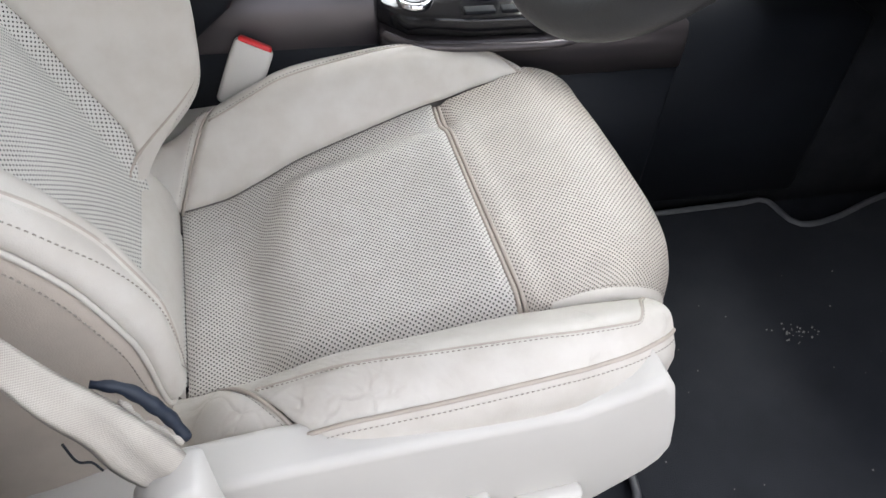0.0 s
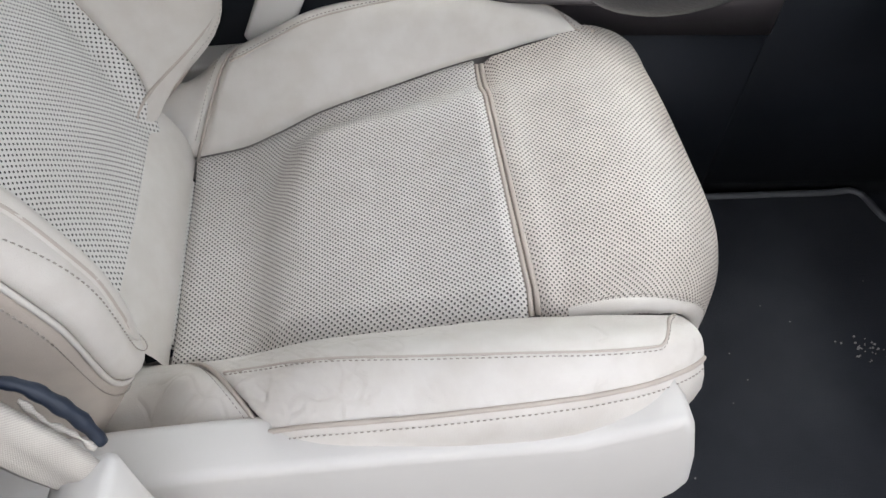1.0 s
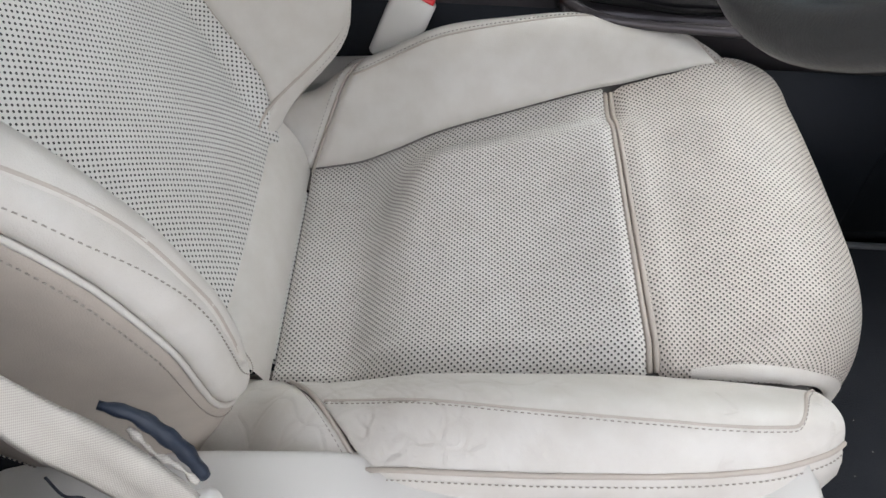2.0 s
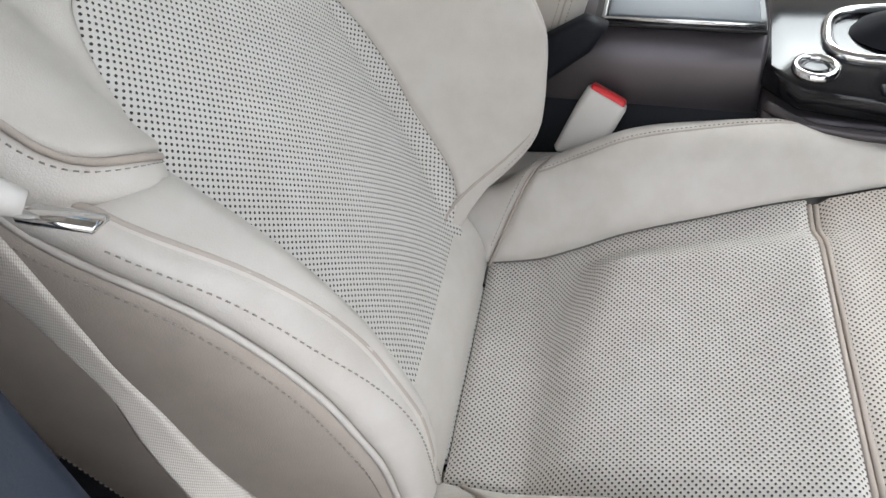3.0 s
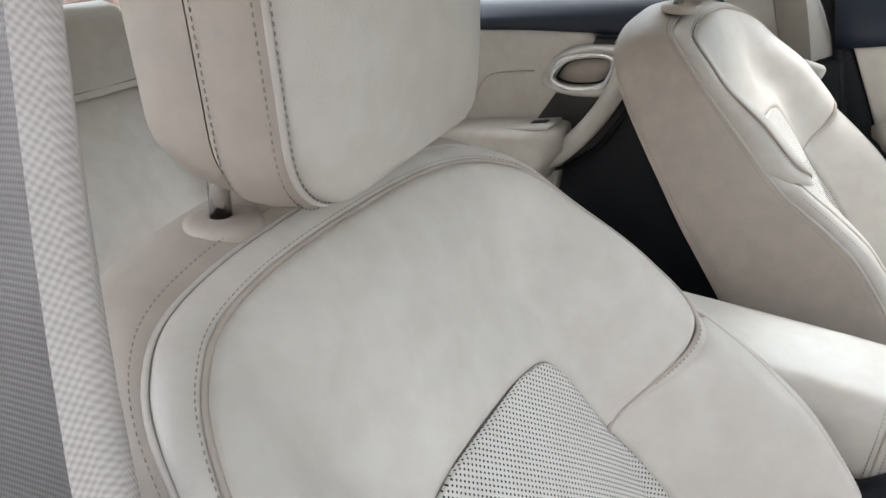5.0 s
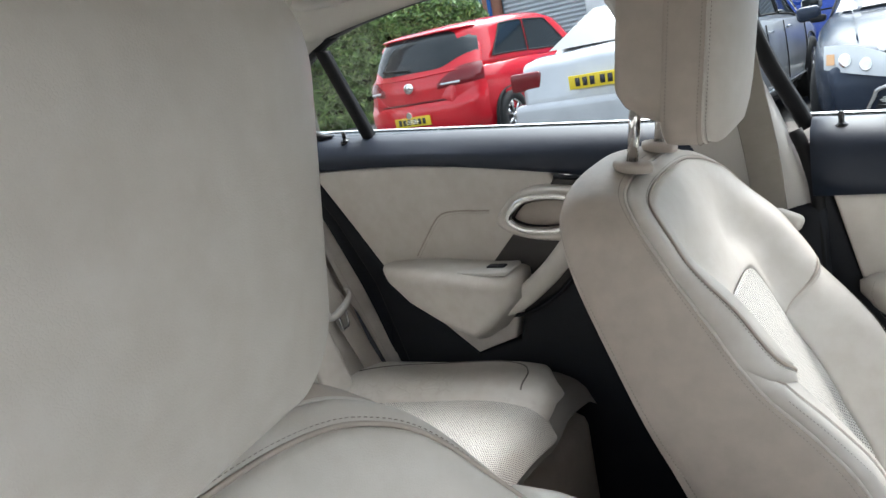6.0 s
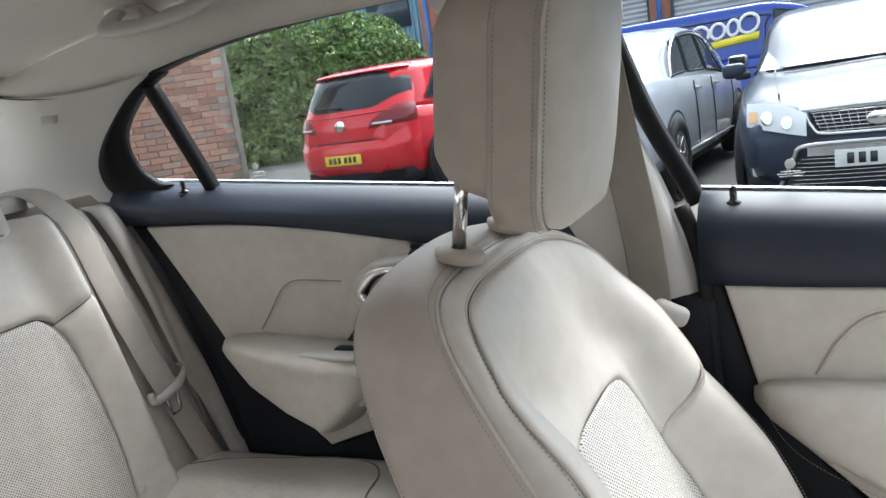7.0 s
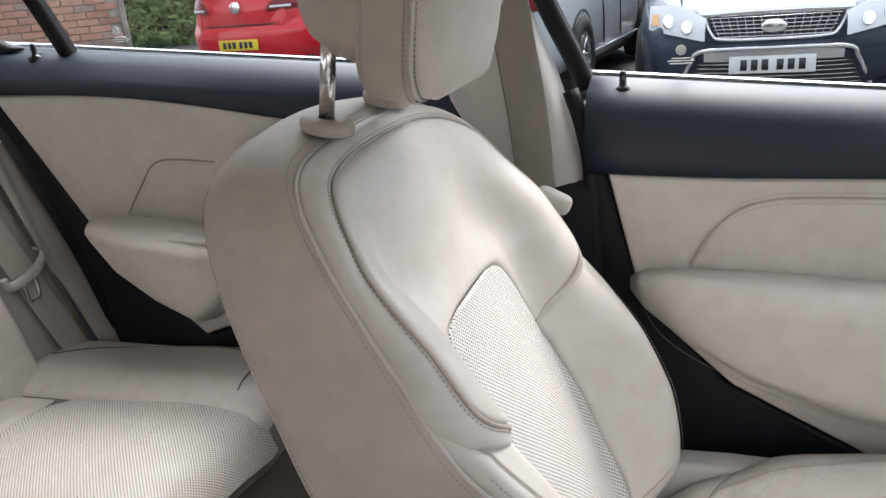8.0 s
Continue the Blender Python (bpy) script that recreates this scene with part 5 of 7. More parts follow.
# middle of the backrest and the side pads by the doors
def flat_pad(name, y0, y1, s0, s1, n0, mat=hide, tilt=0.0, foot0=0.0, foot1=0.0):
    """foot0, foot1: how far the two edges lie outwards at the foot."""
    face = lambda y, s: rear_at(y, s, n0 + tilt * (y - y0) + 0.010 * math.sin(math.pi * max(0, min(1, (y - y0) / (y1 - y0)))))
    a = [Vector((y0 + foot0 * (1 - i / 30), lerp(s0, s1, i / 30), 0)) for i in range(31)]
    b = [Vector((y1 + foot1 * (1 - i / 30), lerp(s0, s1, i / 30), 0)) for i in range(31)]
    return part(name, patch(face, a, b, 18, 0.010, 0.018), mat, rear_bench)


flat_pad("back_middle", 0.222, 0.530, -0.02, 0.52, 0.004)
flat_pad("side_pad", 0.912, 0.985, -0.06, 0.530, -0.010, foot1=0.070)
flat_pad("side_pad", 0.987, 1.032, -0.08, 0.525, -0.006, tilt=0.2, foot0=0.071, foot1=0.070)
solid("wheel_house_trim", box((0.34, 0.05, 0.62), (-1.10, 1.095, 0.80), 0.01), black_plastic, "black trim behind the rear door opening", "trim", kind="structure")
# filler added to stop a light leak between side pad and door
solid("rear_sill_filler", box((0.36, 0.025, 0.34), (-0.78, 1.0875, 0.56), 0.008), black_plastic, "black filler added to close a light leak below the rear door opening", "trim", kind="structure")
part("side_pad_stitching", stitch_row([rear_at(0.993 + 0.062 * (1 - s / 0.52), s, 0.004) for s in [0.0 + 0.5 * i / 40 for i in range(41)]], lift=Vector((1, 0, 0.3))), thread, rear_bench)
flat_pad("side_pad", -0.33, -0.19, -0.06, 0.52, -0.012)
bm = grid_mesh([[rear_at(lerp(-0.33, 1.05, j / 30), s, -0.03) for j in range(31)] for s in [lerp(-0.1, 0.535, i / 12) for i in range(13)]])
part("back_board", bm, hide_side, rear_bench)
part("latch_button", grid_mesh([[rear_face(0.850, 0.052) + Vector((h, math.cos(a) * r, math.sin(a) * r)) for a in [2 * math.pi * i / 16 for i in range(16)]] for r, h in ((0.0085, -0.002), (0.0085, 0.003), (0.006, 0.0045), (0.001, 0.005))], None, True), trim_cream, rear_bench, "cream round button")


def bench_at(x, y):
    k = abs(y - 0.73)
    if y < 0.375:
        k = abs(y - 0.02)
    z = table([(-0.98, 0.618), (-0.90, 0.624), (-0.75, 0.630), (-0.60, 0.640), (-0.52, 0.632), (-0.485, 0.610), (-0.468, 0.57), (-0.465, 0.50)], x)
    z += 0.020 * math.cos(min(1.0, k / 0.16) * math.pi / 2) * smooth((x + 0.93) / 0.2) - 0.012 * smooth((k - 0.2) / 0.1)
    z += 0.026 * smooth((y - 0.85) / 0.07) - 0.030 * smooth((y - 1.01) / 0.06)
    return Vector((x, y, z))


a = [Vector((x, 0.60 - 0.02 * i / 40, 0)) for i, x in enumerate([lerp(-0.845, -0.47, i / 40) for i in range(41)])]
b = [Vector((x, 0.86 + 0.02 * i / 40 - (0.0 if i > 4 else 0.008 * (4 - i)), 0)) for i, x in enumerate([lerp(-0.845, -0.47, i / 40) for i in range(41)])]
part("seat_insert", patch(bench_at, a, b, 36, 0.007, 0.016, "abs"), hide_holes, rear_bench, "cream leather pierced with rows of fine holes")
a2 = [Vector((x, 0.862, 0)) for x in [lerp(-0.955, -0.475, i / 40) for i in range(41)]]
b2 = [Vector((x, 1.062 - 0.10 * smooth((x + 0.58) / 0.1), 0)) for x in [lerp(-0.945, -0.475, i / 40) for i in range(41)]]
part("seat_side", patch(bench_at, a2, b2, 24, 0.010, 0.02), hide_worn, rear_bench)
a3 = [Vector((x, 0.60, 0)) for x in [lerp(-0.955, -0.849, i / 14) for i in range(15)]]
b3 = [Vector((x, 0.86, 0)) for x in [lerp(-0.955, -0.849, i / 14) for i in range(15)]]
part("seat_heel", patch(bench_at, a3, b3, 24, 0.007, 0.014), hide, rear_bench)
a4 = [Vector((x, -0.31, 0)) for x in [lerp(-0.955, -0.47, i / 40) for i in range(41)]]
b4 = [Vector((x, 0.592, 0)) for x in [lerp(-0.955, -0.47, i / 40) for i in range(41)]]
part("seat_rest", patch(bench_at, a4, b4, 50, 0.010, 0.02), hide, rear_bench)
part("seat_core", grid_mesh([[bench_at(x, y) - Vector((0, 0, 0.011)) for y in [lerp(-0.31, 1.055, j / 40) for j in range(41)]] for x in [lerp(-0.96, -0.47, i / 30) for i in range(31)]]), seam_shade, rear_bench)
part("seat_base", box((0.46, 1.36, 0.28), (-0.71, 0.37, 0.41), 0.03), hide_side, rear_bench)
curve = spline([(-0.935, 0.945, 0), (-0.86, 0.985, 0), (-0.72, 1.012, 0), (-0.60, 1.005, 0), (-0.555, 0.965, 0), (-0.54, 0.90, 0)], 50)
part("seat_seam", tube([bench_at(p.x, p.y) + Vector((0, 0, 0.0005)) for p in curve], 0.0016, 5), seam_shade, rear_bench)

# rear head restraints
def rear_rest(c):
    rest = thing("rear_head_restraint", "low cream leather head restraint on the rear bench", "head restraint", "rear head restraints")
    rows = []
    for k, y in [(0.55, -0.125), (0.85, -0.118), (1.0, -0.10), (1.02, -0.05), (1.03, 0.0), (1.02, 0.05), (1.0, 0.10), (0.85, 0.118), (0.55, 0.125)]:
        ring = [(0.062, -0.066), (0.064, -0.052), (0.054, -0.01), (0.040, 0.035), (0.012, 0.068), (-0.03, 0.076), (-0.075, 0.05), (-0.085, 0.0), (-0.03, -0.058)]
        rows.append([Vector((-1.115 + p.x, c + y, 1.150 + p.y)) for p in spline([(a * k, b * k, 0) for a, b in ring], 32, True)])
    part("pad", grid_mesh(rows, None, True, True, True), hide, rest)
    part("seam", tube([Vector((-1.115 + 0.066, c + lerp(-0.10, 0.10, i / 20), 1.094)) for i in range(21)], 0.0015, 5), seam_shade, rest)
    part("base", box((0.06, 0.14, 0.03), (-1.13, c, 1.10), 0.01), hide_side, rest)


rear_rest(0.70)
rear_rest(0.385)
rear_rest(0.04)


# rear belts
def rear_belt(pts, across, tongue_at, label):
    b = thing("seat_belt", label, "seat belt", "seat belts")
    part("webbing", ribbon(spline(pts, 60), across, 0.048, 0.0018), webbing, b)
    t = Vector(tongue_at)
    line = spline([t + Vector(v) for v in ((0.004, -0.040, 0.006), (0.004, -0.036, -0.008), (0.006, -0.020, -0.009), (0.007, 0.0, -0.004), (0.006, 0.022, 0.004), (0.005, 0.036, 0.015), (0.003, 0.039, 0.028), (0.001, 0.028, 0.034))], 36)
    tongue = part("tongue", tube(line, 0.0085, 10, taper=lambda k: 0.55 + 0.45 * math.sin(math.pi * min(1.0, 0.12 + k)) - 0.25 * smooth((k - 0.75) / 0.2)), trim_cream, b, "cream plastic belt tongue")
    loop = [t + Vector((0.006, y, z)) for y, z in ((-0.012, -0.012), (-0.009, -0.040), (-0.006, -0.046), (0.010, -0.043), (0.013, -0.038), (0.012, -0.008))]
    part("plate", tube(loop, 0.0030, 6), chrome, tongue, "chrome latch plate")
    return b


over = [(-1.20, 0.850, 1.140), (-1.165, 0.880, 1.150), (-1.120, 0.918, 1.138)]
rear_belt(over + [rear_at(y, s, n) for y, s, n in ((0.934, 0.48, 0.014), (0.938, 0.38, 0.014), (0.948, 0.28, 0.014), (0.961, 0.19, 0.016), (0.978, 0.11, 0.012), (1.0, 0.01, 0.008), (1.01, -0.05, 0.0))], (0.06, 1, 0.10), rear_at(0.960, 0.180, 0.020), "cream outer rear seat belt lying on the side pad")
rear_belt([(-1.19, 0.44, 1.14), (-1.13, 0.455, 1.15), (-1.07, 0.475, 1.10)] + [rear_at(y, s, 0.046) for y, s in ((0.51, 0.40), (0.545, 0.25), (0.570, 0.12), (0.585, 0.02))], (0.05, 1, 0.12), rear_at(0.566, 0.16, 0.052), "cream middle rear seat belt lying on the backrest")
solid("belt_guide", grid_mesh([[Vector((-1.160 + math.cos(a) * r * 0.8, 0.865 + math.sin(a) * r * 1.5, z)) for a in [2 * math.pi * i / 24 for i in range(24)]] for r, z in ((0.036, 1.118), (0.036, 1.138), (0.030, 1.143), (0.010, 1.143))], None, True), trim_cream, "cream plastic belt guide on the parcel shelf", "belt guide")

# ---- console, buckle, belt, wheel, mats ----
console = thing("centre_console", "dark brushed centre console with gear gate and slate lid", "centre console")
bm = prism([(0.286, 0.40), (0.286, 0.600), (0.294, 0.640), (0.312, 0.668), (0.335, 0.676), (0.405, 0.676), (0.428, 0.668), (0.446, 0.640), (0.454, 0.600), (0.454, 0.40)], "x", 0.0, 0.234, 0.006)
part("body", bm, dark_metal, console, "dark metallic console side")
part("lower_side", prism([(0.280, 0.30), (0.280, 0.600), (0.460, 0.600), (0.460, 0.30)], "x", -0.14, 0.90, 0.01), black_plastic, console, "black carpeted console flank")
part("front_body", prism([(0.262, 0.556), (0.262, 0.600), (0.270, 0.616), (0.45, 0.616), (0.454, 0.600), (0.454, 0.556)], "x", 0.2345, 0.62, 0.006), dark_metal, console, "dark metallic console side")
part("front_flank", prism([(0.266, 0.30), (0.266, 0.5555), (0.452, 0.5555), (0.452, 0.30)], "x", 0.2345, 0.62, 0.006), black_plastic, console, "black lower console flank")
part("lid", box((0.140, 0.126, 0.006), (0.153, 0.376, 0.679), 0.002, 2), grey_lid, console, "slate grey metal sliding lid")
for x0, y0, x1, y1 in ((0.079, 0.309, 0.079, 0.443), (0.079, 0.309, 0.226, 0.309), (0.079, 0.443, 0.226, 0.443)):
    part("lid_trim", tube([(x0, y0, 0.680), (x1, y1, 0.680)], 0.0022, 6), chrome, console, "thin bright trim line")
part("lid_frame", box((0.160, 0.142, 0.006), (0.150, 0.376, 0.6755), 0.002), gloss_black, console, "gloss black lid frame")
part("gate_plate", prism([(0.232, 0.292), (0.262, 0.258), (0.34, 0.245), (0.44, 0.242), (0.475, 0.262), (0.475, 0.46), (0.262, 0.46), (0.238, 0.44)], "z", 0.6240, 0.6500, 0.006), gloss_black, console, "gloss black gear gate panel")
part("gate_strip", tube(spline([(0.236, 0.262, 0.6260), (0.275, 0.236, 0.6240), (0.36, 0.226, 0.6240), (0.44, 0.225, 0.6250), (0.485, 0.248, 0.6270)], 30), 0.005, 8), dark_metal, console, "satin metal edge strip")
part("start_ring", grid_mesh([[Vector((0.275 + math.cos(a) * r, 0.290 + math.sin(a) * r, z)) for a in [2 * math.pi * i / 32 for i in range(32)]] for r, z in ((0.021, 0.6490), (0.0205, 0.6555), (0.017, 0.6565), (0.0145, 0.6540), (0.014, 0.6490))], None, True), chrome, console, "chrome ring round the starter button")
part("start_button", grid_mesh([[Vector((0.275 + math.cos(a) * r, 0.290 + math.sin(a) * r, z)) for a in [2 * math.pi * i / 24 for i in range(24)]] for r, z in ((0.014, 0.6490), (0.0135, 0.6530), (0.008, 0.6538), (0.0005, 0.6540))], None, True), gloss_black, console, "black starter button")
part("gate_bezel", tube(spline([(0.30, 0.315, 0.6520), (0.29, 0.35, 0.6520), (0.305, 0.395, 0.6520), (0.37, 0.41, 0.6520), (0.45, 0.405, 0.6520), (0.46, 0.35, 0.6520), (0.44, 0.315, 0.6520), (0.36, 0.308, 0.6520)], 50, True), 0.006, 8, True), chrome, console, "bright gear gate bezel")
part("gear_gaiter", grid_mesh([[Vector((0.375 + math.cos(a) * r, 0.36 + math.sin(a) * r * 0.6, z)) for a in [2 * math.pi * i / 24 for i in range(24)]] for r, z in ((0.065, 0.6510), (0.060, 0.6590), (0.03, 0.6740), (0.016, 0.6990), (0.012, 0.7290))], None, True), black_plastic, console, "black leather gaiter")
part("gear_knob", grid_mesh([[Vector((0.375 + math.cos(a) * r * 1.2, 0.36 + math.sin(a) * r, z)) for a in [2 * math.pi * i / 24 for i in range(24)]] for r, z in ((0.012, 0.7240), (0.022, 0.7340), (0.026, 0.7540), (0.024, 0.7790), (0.014, 0.7920), (0.001, 0.7950))], None, True), gloss_black, console, "black gear knob")
for x, w in ((0.345, 0.036), (0.425, 0.022), (0.452, 0.022), (0.385, 0.030)):
    part("console_button", box((w, 0.014, 0.006), (x, 0.262, 0.6500), 0.0015), black_plastic, console, "small black console button")
part("handbrake_lever", prism([(-0.02, 0.638), (0.062, 0.690), (0.085, 0.682), (0.07, 0.655), (0.03, 0.62), (-0.02, 0.60)], "y", 0.282, 0.305, 0.006), black_plastic, console, "black plastic lever beside the console")
# armrest box between the seats
box_rest = thing("armrest_box", "cream leather centre armrest between the seats", "armrest")
rest_z = lambda x: 0.694 - 0.22 * (x - 0.05)
rows = []
for x, k in ((0.062, 0.70), (0.060, 0.86), (0.054, 0.95), (0.044, 1.0), (0.0, 1.02), (-0.12, 1.02), (-0.26, 1.0), (-0.30, 0.9)):
    o = rounded(0.138 * k, 0.092 * k, 0.028 * k, 8)
    rows.append([Vector((x + 0.25 * z, 0.372 + y, rest_z(x) + z)) for y, z in o])
part("pad", grid_mesh(rows, None, True, True, True), hide, box_rest)
for x, k in ((0.047, 1.004), (0.036, 1.018), (0.0415, 1.010)):
    ring = [Vector((x + 0.25 * z, 0.372 + y, rest_z(x) + z)) for y, z in rounded(0.138 * k, 0.092 * k, 0.028, 8)]
    if k == 1.010:
        part("seam", tube(ring, 0.0012, 6, True), hide_side, box_rest)
    else:
        part("stitching", stitch_row(ring + ring[:1], lift=Vector((0.2, 0, 1))), thread, box_rest)
part("base", box((0.34, 0.115, 0.17), (-0.13, 0.372, 0.575), 0.015), black_plastic, box_rest, "black armrest base")

# buckle
buckle = thing("belt_buckle", "cream belt buckle with a red release button", "seat belt buckle")
up, fw = Vector((0.43, 0.30, 0.85)).normalized(), Vector((0.040, -0.007, -0.017))
fw = (fw - up * fw.dot(up)).normalized()
sd = up.cross(fw).normalized()
base = Vector((0.061, 0.243, 0.560))
def buckle_rows(rows):
    return [[base + up * h + fw * a + sd * b for a, b in rounded(w, d, r, 5)] for h, w, d, r in rows]
part("body", grid_mesh(buckle_rows([(0, 0.036, 0.018, 0.006), (0.003, 0.041, 0.022, 0.006), (0.05, 0.045, 0.024, 0.006), (0.069, 0.044, 0.024, 0.006), (0.072, 0.041, 0.021, 0.006)]), None, True, True, True), trim_cream, buckle)
part("release_button", grid_mesh(buckle_rows([(0.069, 0.038, 0.018, 0.004), (0.0745, 0.038, 0.017, 0.004), (0.0765, 0.035, 0.014, 0.004)]), None, True, True, True), red_button, buckle, "bright red release button")
part("stalk", tube([base, base - up * 0.05, base - up * 0.12 - fw * 0.02], 0.011, 8), black_plastic, buckle)

# driver's belt
belt = thing("seat_belt", "cream driver's seat belt hanging from the pillar", "seat belt", "seat belts")
# the two hems, from the anchor up: flared at the foot, twisted half way, flat behind the tongue
hem_a = spline([(0.049, -0.268, 0.668), (0.048, -0.270, 0.684), (0.040, -0.268, 0.705), (0.020, -0.264, 0.738), (0.002, -0.266, 0.772), (-0.012, -0.268, 0.806), (-0.026, -0.264, 0.828), (-0.037, -0.262, 0.847), (-0.043, -0.261, 0.870), (-0.051, -0.261, 0.911), (-0.056, -0.262, 0.932), (-0.080, -0.262, 0.964), (-0.125, -0.258, 1.02), (-0.150, -0.256, 1.10), (-0.165, -0.262, 1.20)], 70)
hem_b = spline([(0.033, -0.278, 0.662), (0.020, -0.276, 0.668), (0.010, -0.278, 0.694), (0.006, -0.282, 0.727), (-0.005, -0.284, 0.758), (-0.020, -0.278, 0.790), (-0.037, -0.270, 0.812), (-0.046, -0.264, 0.834), (-0.063, -0.260, 0.860), (-0.083, -0.259, 0.900), (-0.092, -0.259, 0.912), (-0.118, -0.259, 0.944), (-0.165, -0.256, 1.00), (-0.195, -0.254, 1.09), (-0.210, -0.260, 1.20)], 70)
def strap(idx):
    rows = []
    for i in idx:
        a, b = hem_a[i], hem_b[i]
        along = hem_a[min(i + 1, 69)] + hem_b[min(i + 1, 69)] - hem_a[max(i - 1, 0)] - hem_b[max(i - 1, 0)]
        h = along.cross(b - a).normalized()
        bulge = 0.0035 * smooth((0.79 - a.z) / 0.06)
        front = [a.lerp(b, k / 8) + h * (bulge * math.sin(math.pi * k / 8) * (1 + 0.6 * math.sin(7 * k / 8 + 9 * a.z)) + (0.0011 if 0 < k < 8 else 0.0)) for k in range(9)]
        rows.append(front + [q - h * 0.0022 for q in front[7:0:-1]])
    return grid_mesh(rows, None, True, True, True)
part("webbing", strap(range(38)), webbing, belt)
# upper run by the pillar, its shade put in with the darker webbing
part("webbing_upper", strap(range(37, 70)), webbing_dark, belt, "upper run of the webbing, darkened for the pillar's shade")
t0 = Vector((-0.055, -0.2685, 0.9285))
bm = tube(spline([t0 + Vector((-0.045, -0.016, -0.016)), t0 + Vector((-0.024, -0.008, -0.008)), t0 + Vector((0, 0, 0.0)), t0 + Vector((0.010, 0.006, -0.002)), t0 + Vector((0.018, 0.010, -0.008))], 24), 0.0046, 12, taper=lambda t: 0.70 + 0.5 * smooth((t - 0.25) / 0.4) - 0.35 * smooth((t - 0.9) / 0.1))
tongue = part("tongue", bm, trim_cream, belt, "cream plastic belt tongue")
part("plate", box((0.022, 0.012, 0.0026), t0 + Vector((0.026, 0.012, -0.014)), 0.0008, 1, rot=(-25, 14, 12)), chrome, tongue, "chrome latch plate")
anchor = thing("belt_anchor", "cream anchor cover with dark frayed sleeve at the belt's foot", "belt anchor")
part("cover", prism([(0.008, 0.575), (0.012, 0.655), (0.026, 0.674), (0.050, 0.688), (0.056, 0.684), (0.058, 0.640), (0.064, 0.580)], "y", -0.296, -0.264, 0.006, 3), trim_cream, anchor)
part("cap", grid_mesh([[Vector((0.034 + math.cos(a) * r * 1.3, -0.296 - h, 0.640 + math.sin(a) * r)) for a in [2 * math.pi * i / 20 for i in range(20)]] for r, h in ((0.010, 0.0), (0.0095, 0.003), (0.006, 0.004), (0.0005, 0.004))], None, True), trim_cream, anchor)
bm = tube(spline([(0.048, -0.262, 0.690), (0.041, -0.257, 0.706), (0.031, -0.254, 0.722), (0.022, -0.252, 0.731), (0.008, -0.252, 0.738)], 20), 0.0040, 10, taper=lambda t: 0.5 + 0.55 * math.sin(math.pi * min(1, 0.15 + t * 0.8)) + 0.12 * math.sin(t * 31))
part("sleeve", bm, blue_black, anchor, "torn dark blue-black sleeve")
bm = tube(spline([(0.046, -0.266, 0.692), (0.038, -0.263, 0.703), (0.030, -0.262, 0.712), (0.024, -0.259, 0.722), (0.020, -0.257, 0.727)], 24), 0.0022, 7, taper=lambda t: 0.7 + 0.5 * math.sin(t * 23) * math.sin(t * 9))
part("frayed_hem", bm, webbing, anchor, "frayed pale threads of the webbing")
bm = tube(spline([(0.001, -0.288, 0.742), (0.004, -0.290, 0.728), (0.009, -0.288, 0.722), (0.013, -0.290, 0.716)], 16), 0.0007, 5)
part("loose_thread", bm, black_plastic, anchor, "loose dark thread")

# steering wheel
wheel = thing("steering_wheel", "black leather steering wheel", "steering wheel")
wm = Matrix.Translation((0.402, 0.03, 0.962)) @ Euler((0, radians(-62), 0)).to_matrix().to_4x4()
part("rim", tube([wm @ Vector((math.cos(a) * 0.185, math.sin(a) * 0.185, 0)) for a in [2 * math.pi * i / 72 for i in range(72)]], 0.0165, 14, True), wheel_hide, wheel, "black leather rim")
part("hub", box((0.14, 0.17, 0.06), (0.442, 0.03, 0.952), 0.03, 4, rot=(0, -62, 0)), wheel_hide, wheel)
for a in (0.2, math.pi - 0.2, -math.pi / 2):
    v = Vector((-math.cos(a + math.pi / 2), math.sin(a + math.pi / 2), 0))
    part("spoke", tube([wm @ (v * 0.05 + Vector((0, 0, -0.02))), wm @ (v * 0.18)], 0.013, 8), wheel_hide, wheel)
part("column", tube([(0.457, 0.03, 0.937), (0.80, 0.03, 0.82)], 0.05, 14), wheel_hide, wheel)

# mats
mat_line = [(0.47, -0.25), (0.46, -0.14), (0.43, 0.20), (0.56, 0.258), (0.70, 0.268), (0.80, 0.270), (0.845, 0.274), (0.859, 0.255), (0.868, 0.222), (0.892, 0.209), (0.95, 0.219), (1.06, 0.254), (1.16, 0.25), (1.17, -0.23), (1.10, -0.27)]
mat = thing("floor_mat", "dark charcoal carpet mat with a bound edge, dusty", "floor mat")
mat_cloth = varied("dusty_charcoal_mat", (0.016, 0.0175, 0.0215), (0.033, 0.036, 0.042), 5.0, (0.9, 1.0), grain=700.0, bump=0.7, dist=0.003, spec=0.1)
part("mat_surface", prism(mat_line, "z", 0.272, 0.286, 0.003), mat_cloth, mat, smooth_faces=False)
part("binding", tube(spline([(x, y, 0.286) for x, y in mat_line], 160, True), 0.0055, 6, True), varied("grey_binding", (0.05, 0.052, 0.058), (0.07, 0.072, 0.078), 60.0), mat, "dark grey bound edge")
bm = bmesh.new()
rng = random.Random(4)
for i in range(26):
    x, y = rng.uniform(0.47, 1.05), rng.uniform(-0.22, 0.15)
    r = rng.uniform(0.0006, 0.0014)
    bmesh.ops.create_icosphere(bm, subdivisions=1, radius=r, matrix=Matrix.Translation((x, y, 0.287)))
for i in range(34):
    x, y = 0.757 + rng.gauss(0, 0.014), 0.015 + rng.gauss(0, 0.007)
    bmesh.ops.create_icosphere(bm, subdivisions=1, radius=rng.uniform(0.0008, 0.0018), matrix=Matrix.Translation((x, y, 0.287)))
